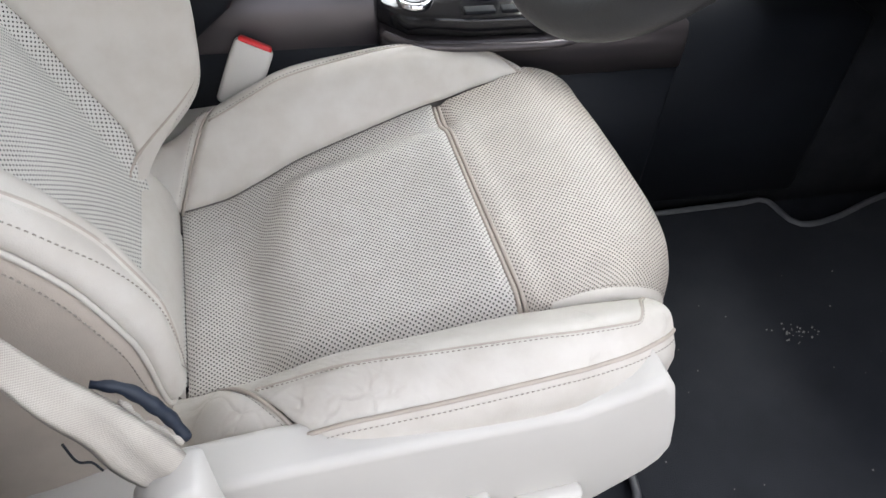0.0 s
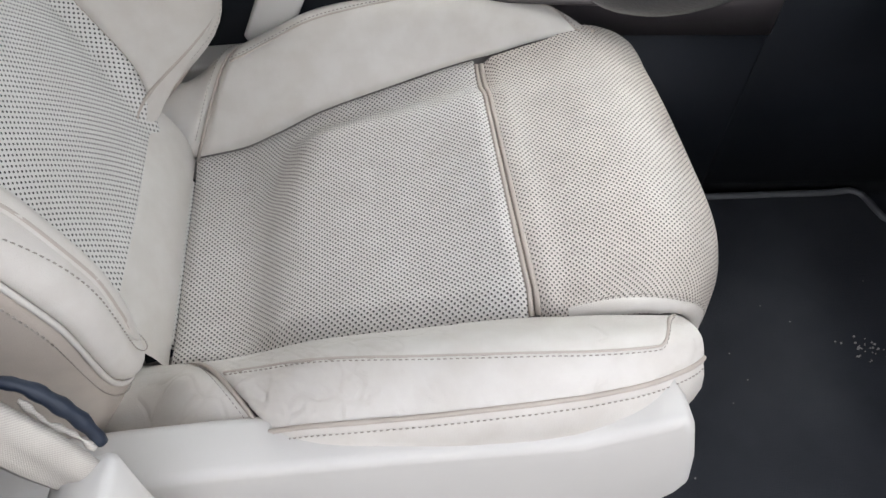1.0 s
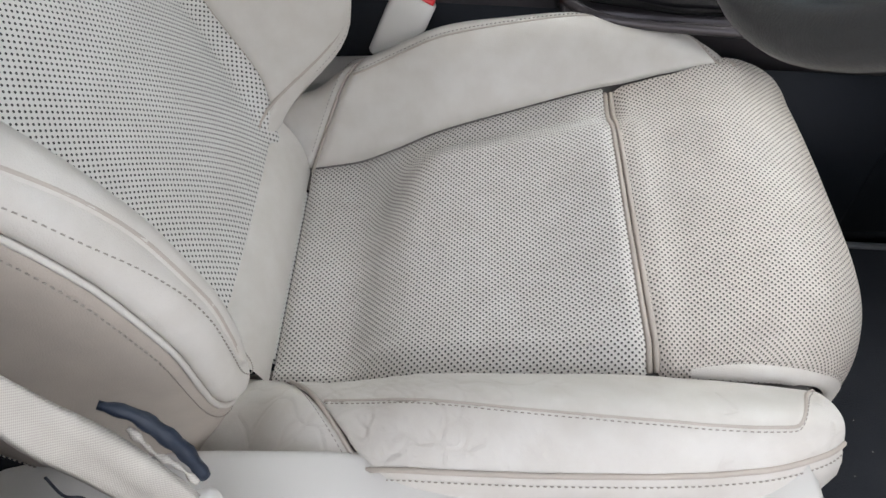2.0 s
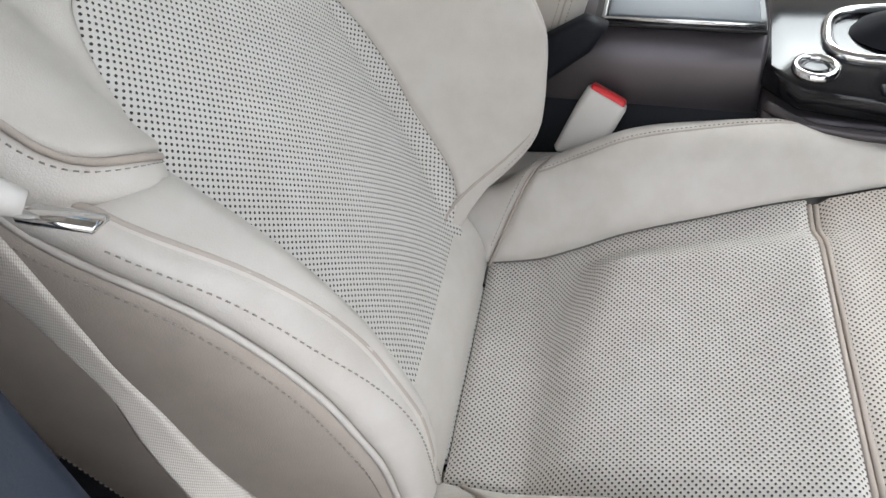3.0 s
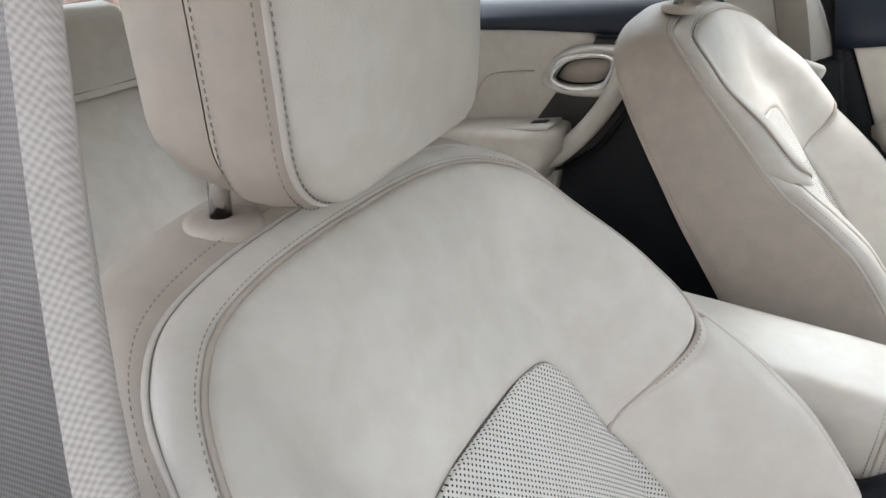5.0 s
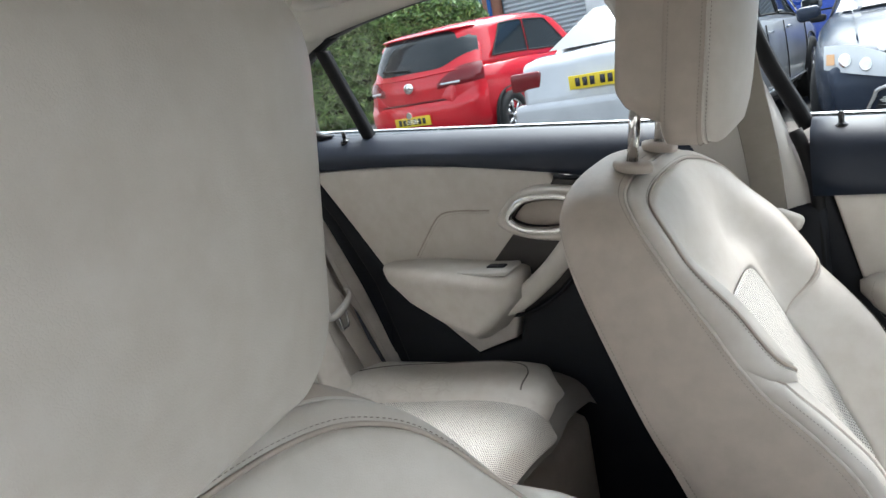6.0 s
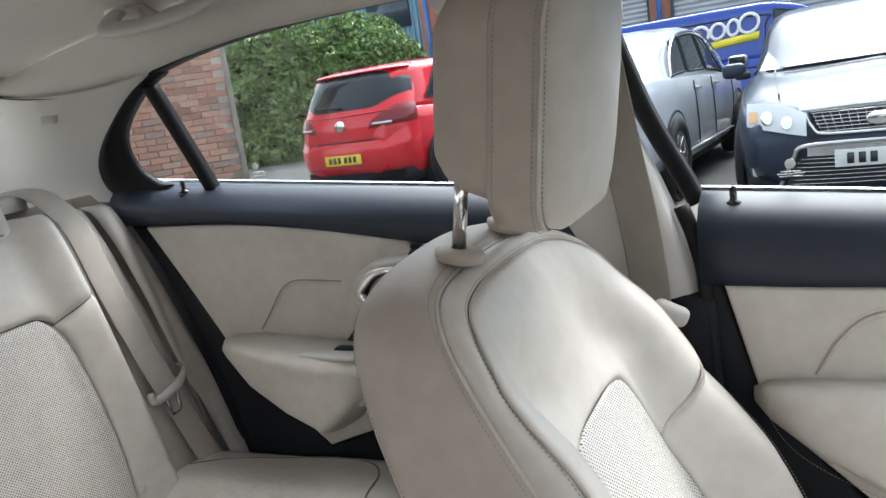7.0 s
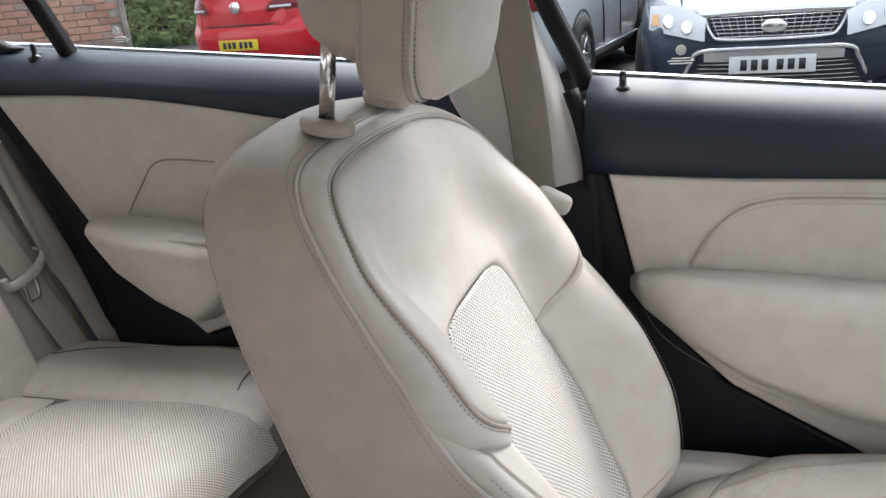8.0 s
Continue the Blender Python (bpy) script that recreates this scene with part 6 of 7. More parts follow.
solid("grit", bm, base_mat("pale_grit", (0.20, 0.195, 0.19), 0.9), "pale grit and crumbs on the mat", "grit", kind="stuff")

# ---- outside: yard, wall, hedge, building ----
asphalt = varied("worn_asphalt", (0.085, 0.083, 0.080), (0.13, 0.125, 0.12), 1.3, (0.85, 0.95), grain=90.0, bump=0.5, dist=0.01, spec=0.25)
def ground_z(x):
    """The yard climbs gently away from the passenger side."""
    return 0.042 * min(8.0, max(0.0, -x - 0.6))


bm = grid_mesh([[Vector((x, y, ground_z(x))) for y in (-400, -60, -20, -8, -3, 0, 3, 6, 9, 12, 20, 60, 400)] for x in (-400, -60, -20, -8.6, -7, -5, -3, -2, -0.6, 0, 3, 8, 20, 60, 400)])
solid("ground", bm, asphalt, "worn grey asphalt yard", "ground", kind="structure")

brick_mat = base_mat("red_brown_brick", (0.32, 0.14, 0.09), 0.85)
n, l = links(brick_mat)
info = n.new("ShaderNodeObjectInfo")
col = ramp(brick_mat, info.outputs["Random"], [(0.0, (0.27, 0.13, 0.095)), (0.35, (0.44, 0.20, 0.135)), (0.7, (0.50, 0.26, 0.18)), (0.88, (0.38, 0.27, 0.22)), (1.0, (0.21, 0.15, 0.135))])
col = mix_color(brick_mat, 0.25, col, ramp(brick_mat, noise_node(brick_mat, 22.0, 5), [(0.3, (0.2, 0.1, 0.07)), (0.7, (0.55, 0.40, 0.32))]))
l.new(col, n["Principled BSDF"].inputs["Base Color"])
bump_chain(brick_mat, [(noise_node(brick_mat, 90.0, 4), 0.5, 0.006)])
mortar = varied("pale_mortar", (0.40, 0.365, 0.32), (0.52, 0.48, 0.43), 5.0, (0.85, 0.95), grain=60.0, bump=0.5, dist=0.006)
WALL = pose(-6.35, 7.10, ground_z(-6.35) - 0.05, 0, 0, 222)
brick_wall = thing("wall_brick", "red-brown brick yard wall with pale mortar", "brick wall", kind="structure", m=WALL)
part("mortar_bed", box((9.0, 0.20, 3.3), (4.5, -0.11, 1.65)), mortar, brick_wall, "pale mortar bed")
part("end_post", box((0.06, 0.24, 2.5), (-0.03, -0.09, 1.25), 0.008), varied("weathered_timber", (0.22, 0.20, 0.17), (0.30, 0.27, 0.23), 8.0, (0.8, 0.9), grain=50.0), brick_wall, "weathered pale timber post")

steel_blue = varied("pale_blue_cladding", (0.20, 0.36, 0.47), (0.24, 0.41, 0.52), 0.7, (0.4, 0.5), grain=30.0, bump=0.05)
steel_grey = varied("grey_shutter_steel", (0.42, 0.45, 0.48), (0.50, 0.53, 0.56), 0.8, (0.35, 0.5), metal=0.2, grain=25.0, bump=0.05)
far_brick = varied("far_red_brick", (0.30, 0.13, 0.09), (0.38, 0.18, 0.12), 9.0, (0.85, 0.95), grain=14.0, bump=0.5, dist=0.02)
pipe_blue = paint("blue_downpipe_paint", (0.02, 0.13, 0.42))
building = thing("workshop_building", "pale blue clad workshop with grey roller shutters", "building")
part("wall", box((34, 0.4, 6.5), (2, 18.6, 3.25)), steel_blue, building, "pale blue profiled cladding")
bm = bmesh.new()
for i in range(46):
    box((0.05, 0.05, 6.4), (-14.7 + i * 0.15, 18.39, 3.2), bm=bm)
part("cladding_ribs", bm, steel_blue, building)
def shutter(x0, x1, z1):
    rows = []
    for i in range(int(z1 / 0.011)):
        z = i * 0.011
        rows.append([Vector((x, 18.30 + 0.022 * math.cos(2 * math.pi * z / 0.11), z)) for x in (x0, x1)])
    part("roller_shutter", grid_mesh(rows), steel_grey, building, "grey corrugated roller shutter")
shutter(-9.0, -3.8, 4.4)
shutter(-3.2, 3.0, 4.4)
shutter(3.6, 10.0, 4.4)
for x in (-9.3, -3.5, 3.3):
    part("brick_pier", box((0.42, 0.5, 5.2), (x, 18.35, 2.6)), far_brick, building, "red brick pier")
    part("downpipe", tube([(x + 0.02, 18.02, 0), (x + 0.02, 18.02, 5.0)], 0.055, 10), pipe_blue, building, "blue downpipe")
part("fascia", box((34, 0.3, 0.55), (2, 18.25, 4.75), 0.02), paint("deep_blue_fascia", (0.03, 0.20, 0.48)), building, "blue fascia board")
part("roof", box((34.6, 12, 0.3), (2, 24, 6.6)), steel_grey, building, "grey sheet roof")
part("window", box((1.3, 0.06, 0.9), (-10.6, 18.36, 3.5)), base_mat("dark_window_glass", (0.05, 0.07, 0.09), 0.08), building, "dark office window")
part("sign_board", box((1.6, 0.05, 0.35), (-6.0, 18.24, 1.85), 0.01), base_mat("white_sign_board", (0.75, 0.76, 0.78), 0.5), building, "white sign board")
# unseen wall, added to hold back sky light from the driver's side
solid("wall_sky_block", box((30, 0.25, 3.2), (0, -5.6, 1.6)), varied("grey_render", (0.20, 0.195, 0.185), (0.27, 0.265, 0.25), 0.8, (0.85, 0.95), grain=40.0), "unseen plain grey wall added to cut sky light on the driver's side", "yard wall", kind="structure")
solid("kerb", box((7.0, 0.30, 0.13), (0.6, 11.6, 0.065), 0.02), varied("concrete_kerb", (0.38, 0.37, 0.35), (0.48, 0.47, 0.44), 3.0, (0.8, 0.9), grain=60.0), "pale concrete kerb", "kerb", kind="structure")

# hedge of laurel leaves
leaf_mat = base_mat("laurel_leaf", (0.07, 0.14, 0.03), 0.35)
n, l = links(leaf_mat)
geo = n.new("ShaderNodeNewGeometry")
l.new(ramp(leaf_mat, geo.outputs["Random Per Island"], [(0.0, (0.055, 0.105, 0.030)), (0.5, (0.115, 0.205, 0.055)), (0.85, (0.19, 0.30, 0.085)), (1.0, (0.27, 0.38, 0.12))]), n["Principled BSDF"].inputs["Base Color"])
hedge = thing("hedge", "dense green laurel hedge, clipped and bushy", "hedge")
H0, H1 = Vector((-10.8, 11.1, 0)), Vector((-7.15, 13.61, 0))
along = (H1 - H0).normalized()
face = Vector((along.y, -along.x, 0))
rng = random.Random(11)
verts, faces = [], []
length = (H1 - H0).length
for i in range(19000):
    u, v = rng.random(), rng.random()
    top = 2.75 + 0.12 * noise.noise(Vector((u * 9, 1.3, 0))) + 0.10 * noise.noise(Vector((u * 25, 7, 0))) - 0.95 * max(0.0, (u - 0.72) / 0.28) ** 2
    bulge = 0.28 * noise.noise(Vector((u * 7, v * 5, 3))) + 0.16 * noise.noise(Vector((u * 18, v * 14, 9)))
    if noise.noise(Vector((u * 22, v * 16, 4))) < -0.42:
        continue
    depth = rng.random() ** 1.8 * 0.45
    round_top = 0.5 * max(0.0, (v - 0.8) / 0.2) ** 2
    c = H0 + along * (u * length) + face * (0.55 + bulge - depth - round_top) + Vector((0, 0, 0.22 + v * top))
    a = rng.uniform(0.05, 0.095)
    d = Vector((rng.gauss(0, 1), rng.gauss(0, 1), rng.gauss(0.2, 0.8))).normalized()
    nn = (face + Vector((rng.gauss(0, 0.6), rng.gauss(0, 0.6), 0.5 + rng.gauss(0, 0.6)))).normalized()
    s = d.cross(nn).normalized()
    d = nn.cross(s)
    k = len(verts)
    verts += [c - d * a, c + s * a * 0.40 + nn * 0.012, c + d * a, c - s * a * 0.40 + nn * 0.012, c - nn * 0.004]
    faces += [(k, k + 1, k + 4), (k + 1, k + 2, k + 4), (k + 2, k + 3, k + 4), (k + 3, k, k + 4)]
me = bpy.data.meshes.new("leaves")
me.from_pydata([tuple(v) for v in verts], [], faces)
me.materials.append(leaf_mat)
leaves = new("leaves", me)
leaves.parent = hedge
tagged(leaves, kind="stuff")
core_mat = varied("hedge_twigs", (0.018, 0.022, 0.010), (0.035, 0.038, 0.018), 8.0, (0.9, 1.0), grain=30.0)
rows = []
for i in range(30):
    u = i / 29
    base = H0 + along * (u * length)
    rows.append([base + face * (o + 0.12 * noise.noise(Vector((u * 8, z, 2)))) + Vector((0, 0, z + 0.2)) for o, z in ((0.18, -0.2), (0.25, 0.8), (0.22, 1.6 - 0.5 * max(0.0, u - 0.7) / 0.3), (0.02, 2.4 - 0.9 * max(0.0, u - 0.7) / 0.3), (-0.4, 2.45 - 0.9 * max(0.0, u - 0.7) / 0.3), (-0.5, 0.0))])
part("twigs", grid_mesh(rows), core_mat, hedge, "dark inner twigs")


# ---- parked vehicles ----
tyre_mat = varied("tyre_rubber", (0.018, 0.018, 0.019), (0.03, 0.03, 0.03), 6.0, (0.8, 0.9), grain=80.0)
alloy = base_mat("silver_alloy", (0.62, 0.62, 0.63), 0.25, 0.9)
dark_glass = base_mat("tinted_vehicle_glass", (0.018, 0.024, 0.028), 0.05, 0.0, 0.42)
lamp_clear = base_mat("clear_lamp_lens", (0.58, 0.60, 0.62), 0.08)
lamp_red = base_mat("red_lamp_lens", (0.16, 0.006, 0.010), 0.10)
plate_yellow = base_mat("yellow_plate", (0.80, 0.60, 0.03), 0.45)
plate_white = base_mat("white_plate", (0.72, 0.73, 0.72), 0.45)
plate_ink = base_mat("black_plate_bar", (0.03, 0.03, 0.035), 0.5)
under_mat = base_mat("black_underbody", (0.012, 0.012, 0.013), 0.8)


def road_wheel(parent, x, y, r, side, spokes=7):
    c = Vector((x, y, r))
    prof = [(0.62, 0.09), (0.66, 0.105), (0.85, 0.112), (0.97, 0.10), (1.0, 0.07), (1.0, -0.07), (0.97, -0.10), (0.7, -0.10)]
    w = part("wheel", grid_mesh([[c + Vector((math.cos(a) * r * k, side * d, math.sin(a) * r * k)) for a in [2 * math.pi * i / 40 for i in range(40)]] for k, d in prof], None, True), tyre_mat, parent, "black tyre on a silver rim")
    bm = grid_mesh([[c + Vector((math.cos(a) * r * k, side * d, math.sin(a) * r * k)) for a in [2 * math.pi * i / 40 for i in range(40)]] for k, d in ((0.66, 0.085), (0.63, 0.10), (0.58, 0.092), (0.56, 0.02))], None, True)
    for i in range(spokes):
        a = 2 * math.pi * i / spokes
        d, t = Vector((math.cos(a), 0, math.sin(a))), Vector((-math.sin(a), 0, math.cos(a)))
        o = Vector((0, side, 0))
        ring = [[c + d * r * k + t * (r * wd) + o * h, c + d * r * k - t * (r * wd) + o * h, c + d * r * k - t * (r * wd) + o * (h - 0.02), c + d * r * k + t * (r * wd) + o * (h - 0.02)] for k, wd, h in ((0.10, 0.07, 0.085), (0.35, 0.055, 0.088), (0.60, 0.085, 0.092))]
        grid_mesh(ring, None, True, True, True, bm)
    grid_mesh([[c + Vector((math.cos(a) * r * k, side * d, math.sin(a) * r * k)) for a in [2 * math.pi * i / 20 for i in range(20)]] for k, d in ((0.14, 0.06), (0.14, 0.09), (0.10, 0.097), (0.01, 0.098))], None, True, bm=bm)
    part("rim", bm, alloy, w, "silver alloy rim")
    part("brake_shadow", grid_mesh([[c + Vector((math.cos(a) * r * k, side * 0.02, math.sin(a) * r * k)) for a in [2 * math.pi * i / 24 for i in range(24)]] for k in (0.6, 0.02)], None, True), under_mat, w)


def vehicle(name, label, category, m, L, W, deck, belt, roof, colour, wheels, r, group="parked cars", tumble=0.80, tail_round=0.0):
    """deck, belt, roof: (x, z) rows from the tail to the nose. The lower body is one shell, the cabin another."""
    v = thing(name, label, category, group)
    hw = W / 2
    nose_cut = lambda x: (1 - 0.22 * abs(2 * x / L) ** 7) * (1 - 0.5 * tail_round * max(0.0, (-x - 1.25) / 0.75) ** 2)
    rows = []
    for i in range(61):
        x = lerp(-L / 2, L / 2, 0.5 - 0.5 * math.cos(math.pi * i / 60) if 0 < i < 60 else i / 60)
        k = nose_cut(x)
        zt = table(deck, x)
        zb = min(table(belt, x), zt - 0.02)
        low = 0.20 + 0.10 * abs(2 * x / L) ** 8
        ring = [(0.80, low), (0.955, low + 0.06), (0.985, 0.40), (1.0, 0.56), (0.992, lerp(0.56, zb, 0.6)), (0.965, zb - 0.015), (0.93, zb + 0.3 * (zt - zb)), (0.80, lerp(zb, zt, 0.85)), (0.5, zt - 0.006), (0.0, zt + 0.012)]
        pts = [Vector((x, hw * k * a, z)) for a, z in ring]
        rows.append(pts + [Vector((p.x, -p.y, p.z)) for p in pts[-2::-1]])
    body = part("body", grid_mesh(rows, None, True, True, True), colour, v, "painted steel body")
    cab = []
    for i in range(41):
        x = lerp(roof[0][0], roof[-1][0], i / 40)
        zb, zt = table(belt, x) - 0.03, table(roof, x)
        slim = 1 - tail_round * max(0.0, (-x - 1.20) / 0.70) ** 2
        ring = []
        for j in range(9):
            s = j / 8
            z = lerp(zb, zt - 0.05, s)
            ring.append(Vector((x, slim * hw * lerp(0.945, tumble, s * lerp(0.8, 1, s)), z)))
        ring += [Vector((x, slim * hw * tumble * 0.86, zt - 0.012)), Vector((x, slim * hw * 0.4, zt + 0.006)), Vector((x, 0, zt + 0.012))]
        cab.append(ring + [Vector((p.x, -p.y, p.z)) for p in ring[-2::-1]])
    part("cabin", grid_mesh(cab, None, True, True, True), colour, v, "painted roof and pillars")
    for x in wheels:
        for s in (-1, 1):
            part("wheel_arch", grid_mesh([[Vector((x + math.cos(a) * r * k, s * (hw * nose_cut(x) * d), r + math.sin(a) * r * k)) for a in [2 * math.pi * i / 36 for i in range(36)]] for k, d in ((1.17, 0.96), (1.17, 1.002), (1.12, 1.004), (1.10, 0.99), (0.02, 0.985))], None, True), under_mat, v, "black wheel arch")
            road_wheel(v, x, s * (hw - 0.085), r, s)
    part("underbody", box((L * 0.92, W * 0.86, 0.16), (0, 0, 0.24)), under_mat, v)
    v.matrix_world = m
    return v, hw


def side_windows(v, hw, spans, belt, roof, tumble, inset=0.05):
    """Panes along both sides; spans: (x at the bottom rear, bottom front, top front, top rear)."""
    for s in (-1, 1):
        for bx0, bx1, tx1, tx0 in spans:
            rows = []
            for j in range(9):
                q = j / 8
                row = []
                for i in range(9):
                    x = lerp(lerp(bx0, tx0, q), lerp(bx1, tx1, q), i / 8)
                    zb, zt = table(belt, x) - 0.03, table(roof, x) - 0.05
                    f = lerp(0.20, 0.90, q)
                    row.append(Vector((x, s * (hw * lerp(0.945, tumble, f * lerp(0.8, 1, f)) + 0.006), lerp(zb, zt, f))))
                rows.append(row)
            pane = part("side_window", grid_mesh(rows), dark_glass, v, "dark reflecting side window")
            edge = rows[0] + [r[-1] for r in rows[1:]] + rows[-1][-2::-1] + [r[0] for r in rows[-2:0:-1]]
            part("window_seal", tube(edge, 0.010, 5, True), under_mat, pane)


def end_window(v, rows, label):
    return part("end_window", grid_mesh(rows), dark_glass, v, label)


def number_plate(v, x, y, z, face_x, mat, tilt=0.0):
    p = part("number_plate", box((0.012, 0.52, 0.111), (x, y, z), 0.004), mat, v, "number plate with plain dark bars")
    for dy in (-0.17, -0.105, -0.04, 0.05, 0.115, 0.18):
        part("bar", box((0.006, 0.040, 0.068), (x + face_x * 0.008, y + dy, z)), plate_ink, p)
    return p


# red hatchback
RED = paint("bright_red_paint", (0.62, 0.012, 0.025))
deck = [(-2.0, 0.72), (-1.96, 0.90), (-1.9, 0.97), (-1.2, 0.98), (1.0, 0.95), (1.6, 0.86), (1.95, 0.72), (2.0, 0.60)]
belt_r = [(-2.0, 0.98), (-1.6, 0.985), (0.0, 0.93), (1.2, 0.88), (2.0, 0.75)]
roof_r = [(-1.90, 1.00), (-1.80, 1.20), (-1.68, 1.38), (-1.55, 1.440), (-1.2, 1.478), (-0.6, 1.505), (0.0, 1.49), (0.35, 1.43), (1.1, 0.96)]
red_car, hw = vehicle("red_car", "bright red hatchback parked before the hedge", "car", pose(-4.80, 9.28, ground_z(-4.80) - 0.03, 0, 0, 86), 4.0, 1.74, deck, belt_r, roof_r, RED, (-1.22, 1.30), 0.31, tail_round=0.38)
side_windows(red_car, hw, [(-1.42, -0.60, -0.50, -1.02), (-0.55, 0.62, 0.12, -0.44)], belt_r, roof_r, 0.80)
TAIL_X = [(0.22, -1.93), (0.34, -2.00), (0.50, -2.045), (0.62, -2.045), (0.66, -2.02), (0.80, -2.02), (0.95, -1.985), (1.02, -1.955), (1.20, -1.865), (1.38, -1.755), (1.43, -1.69), (1.465, -1.56)]
TAIL_W = [(0.22, 0.80), (0.40, 0.868), (0.70, 0.874), (0.90, 0.848), (1.0, 0.822), (1.10, 0.795), (1.38, 0.698), (1.485, 0.64)]


def tail_at(y, z, out=0.0):
    """The hatch and bumper of the red car; y from -1 to 1 of its width."""
    return Vector((table(TAIL_X, z) + 0.34 * abs(y) ** 5 + 0.05 * y * y - out, y * (table(TAIL_W, z) + out) * (1 - 0.07 * max(0.0, (abs(y) - 0.86) / 0.14) ** 2), z))


def tail_piece(name, y0, y1, zlo, zhi, mat, out, label="", n=14, k=8):
    ys = [lerp(y0, y1, i / n) for i in range(n + 1)]
    rows = [[tail_at(y, lerp(zlo(y), zhi(y), j / k), out * min(1.0, 3 * min(j, k - j) / k + 0.2)) for y in ys] for j in range(k + 1)]
    return part(name, grid_mesh(rows), mat, red_car, label)


tail_piece("hatch", -1, 1, lambda y: 0.66, lambda y: 1.465, RED, 0.0, "red tailgate", 40, 40)
tail_piece("bumper", -1, 1, lambda y: 0.24, lambda y: 0.66 + 0.10 * smooth((abs(y) - 0.6) / 0.3), RED, 0.02, "red rear bumper", 40, 14)
tail_piece("end_window", -0.97, 0.97, lambda y: 1.015 + 0.12 * smooth((abs(y) - 0.45) / 0.48), lambda y: 1.405 - 0.08 * smooth((abs(y) - 0.6) / 0.33), dark_glass, 0.010, "dark rear screen", 24, 10)
part("spoiler", grid_mesh([[tail_at(y, z, o) for y in [lerp(-0.94, 0.94, i / 20) for i in range(21)]] for z, o in ((1.405, 0.005), (1.410, 0.050), (1.424, 0.062), (1.445, 0.036), (1.462, 0.006))]), RED, red_car, "red roof spoiler")
part("brake_light", grid_mesh([[tail_at(y, z, 0.066) for y in [lerp(-0.2, 0.2, i / 6) for i in range(7)]] for z in (1.417, 1.428)]), lamp_red, red_car, "high red brake light")
part("wiper", tube([tail_at(0.0, 1.05, 0.03), tail_at(0.22, 1.065, 0.03), tail_at(0.5, 1.085, 0.03)], 0.012, 6), under_mat, red_car, "black rear wiper")
for s in (-1, 1):
    lo, hi = lambda y: 0.79 + 0.05 * (abs(y) - 0.45), lambda y: 0.845 + 0.17 * math.sin(math.pi / 2 * min(1.0, (abs(y) - 0.44) / 0.42))
    tail_piece("tail_light", s * 0.44, s * 0.99, lo, hi, lamp_red, 0.016, "red tail light")
    tail_piece("reverse_lens", s * 0.50, s * 0.74, lambda y: 0.825, lambda y: 0.858, lamp_clear, 0.022, "clear lens in the tail light", 6, 4)
part("crease", tube([tail_at(lerp(-0.95, 0.95, i / 30), 0.955 + 0.02 * abs(lerp(-0.95, 0.95, i / 30)), 0.002) for i in range(31)], 0.010, 6), RED, red_car)
part("hatch_gap", tube([tail_at(lerp(-0.66, 0.66, i / 20), 0.672, 0.006) for i in range(21)], 0.007, 5), under_mat, red_car)
part("lower_valance", grid_mesh([[tail_at(y, z, 0.03) for y in [lerp(-0.8, 0.8, i / 16) for i in range(17)]] for z in (0.23, 0.27, 0.31)]), under_mat, red_car, "black lower valance")
number_plate(red_car, -2.078, 0, 0.475, -1, plate_yellow)
part("badge", grid_mesh([[Vector((-2.035 - h, math.cos(a) * q, 0.85 + math.sin(a) * q)) for a in [2 * math.pi * i / 24 for i in range(24)]] for q, h in ((0.062, -0.02), (0.060, 0.02), (0.03, 0.026), (0.001, 0.027))], None, True), chrome, red_car, "round chrome badge")

# silver saloon
SILVER = paint("silver_paint", (0.52, 0.54, 0.57), 0.35)
deck_s = [(-2.4, 0.70), (-2.33, 0.98), (-2.1, 1.05), (-1.3, 1.04), (1.0, 0.98), (1.9, 0.86), (2.3, 0.72), (2.4, 0.60)]
belt_s = [(-2.4, 1.0), (-1.4, 0.985), (0.2, 0.93), (1.3, 0.89), (2.4, 0.72)]
roof_s = [(-1.75, 1.02), (-1.3, 1.27), (-0.75, 1.42), (-0.1, 1.46), (0.45, 1.40), (1.35, 0.97)]
silver_car, hw = vehicle("silver_car", "silver saloon car parked nose away", "car", pose(-1.99, 8.25, ground_z(-1.99), 0, 0, 86.4), 4.8, 1.84, deck_s, belt_s, roof_s, SILVER, (-1.42, 1.36), 0.335)
spans = [(-1.25, -0.72, -0.62, -0.92), (-0.66, 0.02, 0.00, -0.56), (0.10, 0.95, 0.42, 0.08)]
side_windows(silver_car, hw, spans, belt_s, roof_s, 0.80)
part("window_trim", tube(spline([(-1.32, -hw * 0.94, 1.00), (-1.15, -hw * 0.89, 1.18), (-0.75, -hw * 0.84, 1.345), (-0.1, -hw * 0.825, 1.39), (0.42, -hw * 0.85, 1.33), (0.98, -hw * 0.93, 0.99)], 40), 0.012, 6), chrome, silver_car, "chrome window trim")
for x in (-0.62, 0.18):
    part("door_handle", box((0.17, 0.03, 0.028), (x, -hw - 0.008, 0.86), 0.01, 3), SILVER, silver_car, "body-coloured door handle")
for x in (-0.68, 0.06, 1.05):
    part("door_gap", tube(spline([(x, -hw * 0.98, 0.93), (x, -hw * 1.003, 0.62), (x + (0.05 if x < 1 else -0.1), -hw * 0.992, 0.36)], 12), 0.006, 5), under_mat, silver_car)
part("sill_strip", tube([(-1.0, -hw * 0.99, 0.33), (1.0, -hw * 0.99, 0.33)], 0.015, 6), SILVER, silver_car)
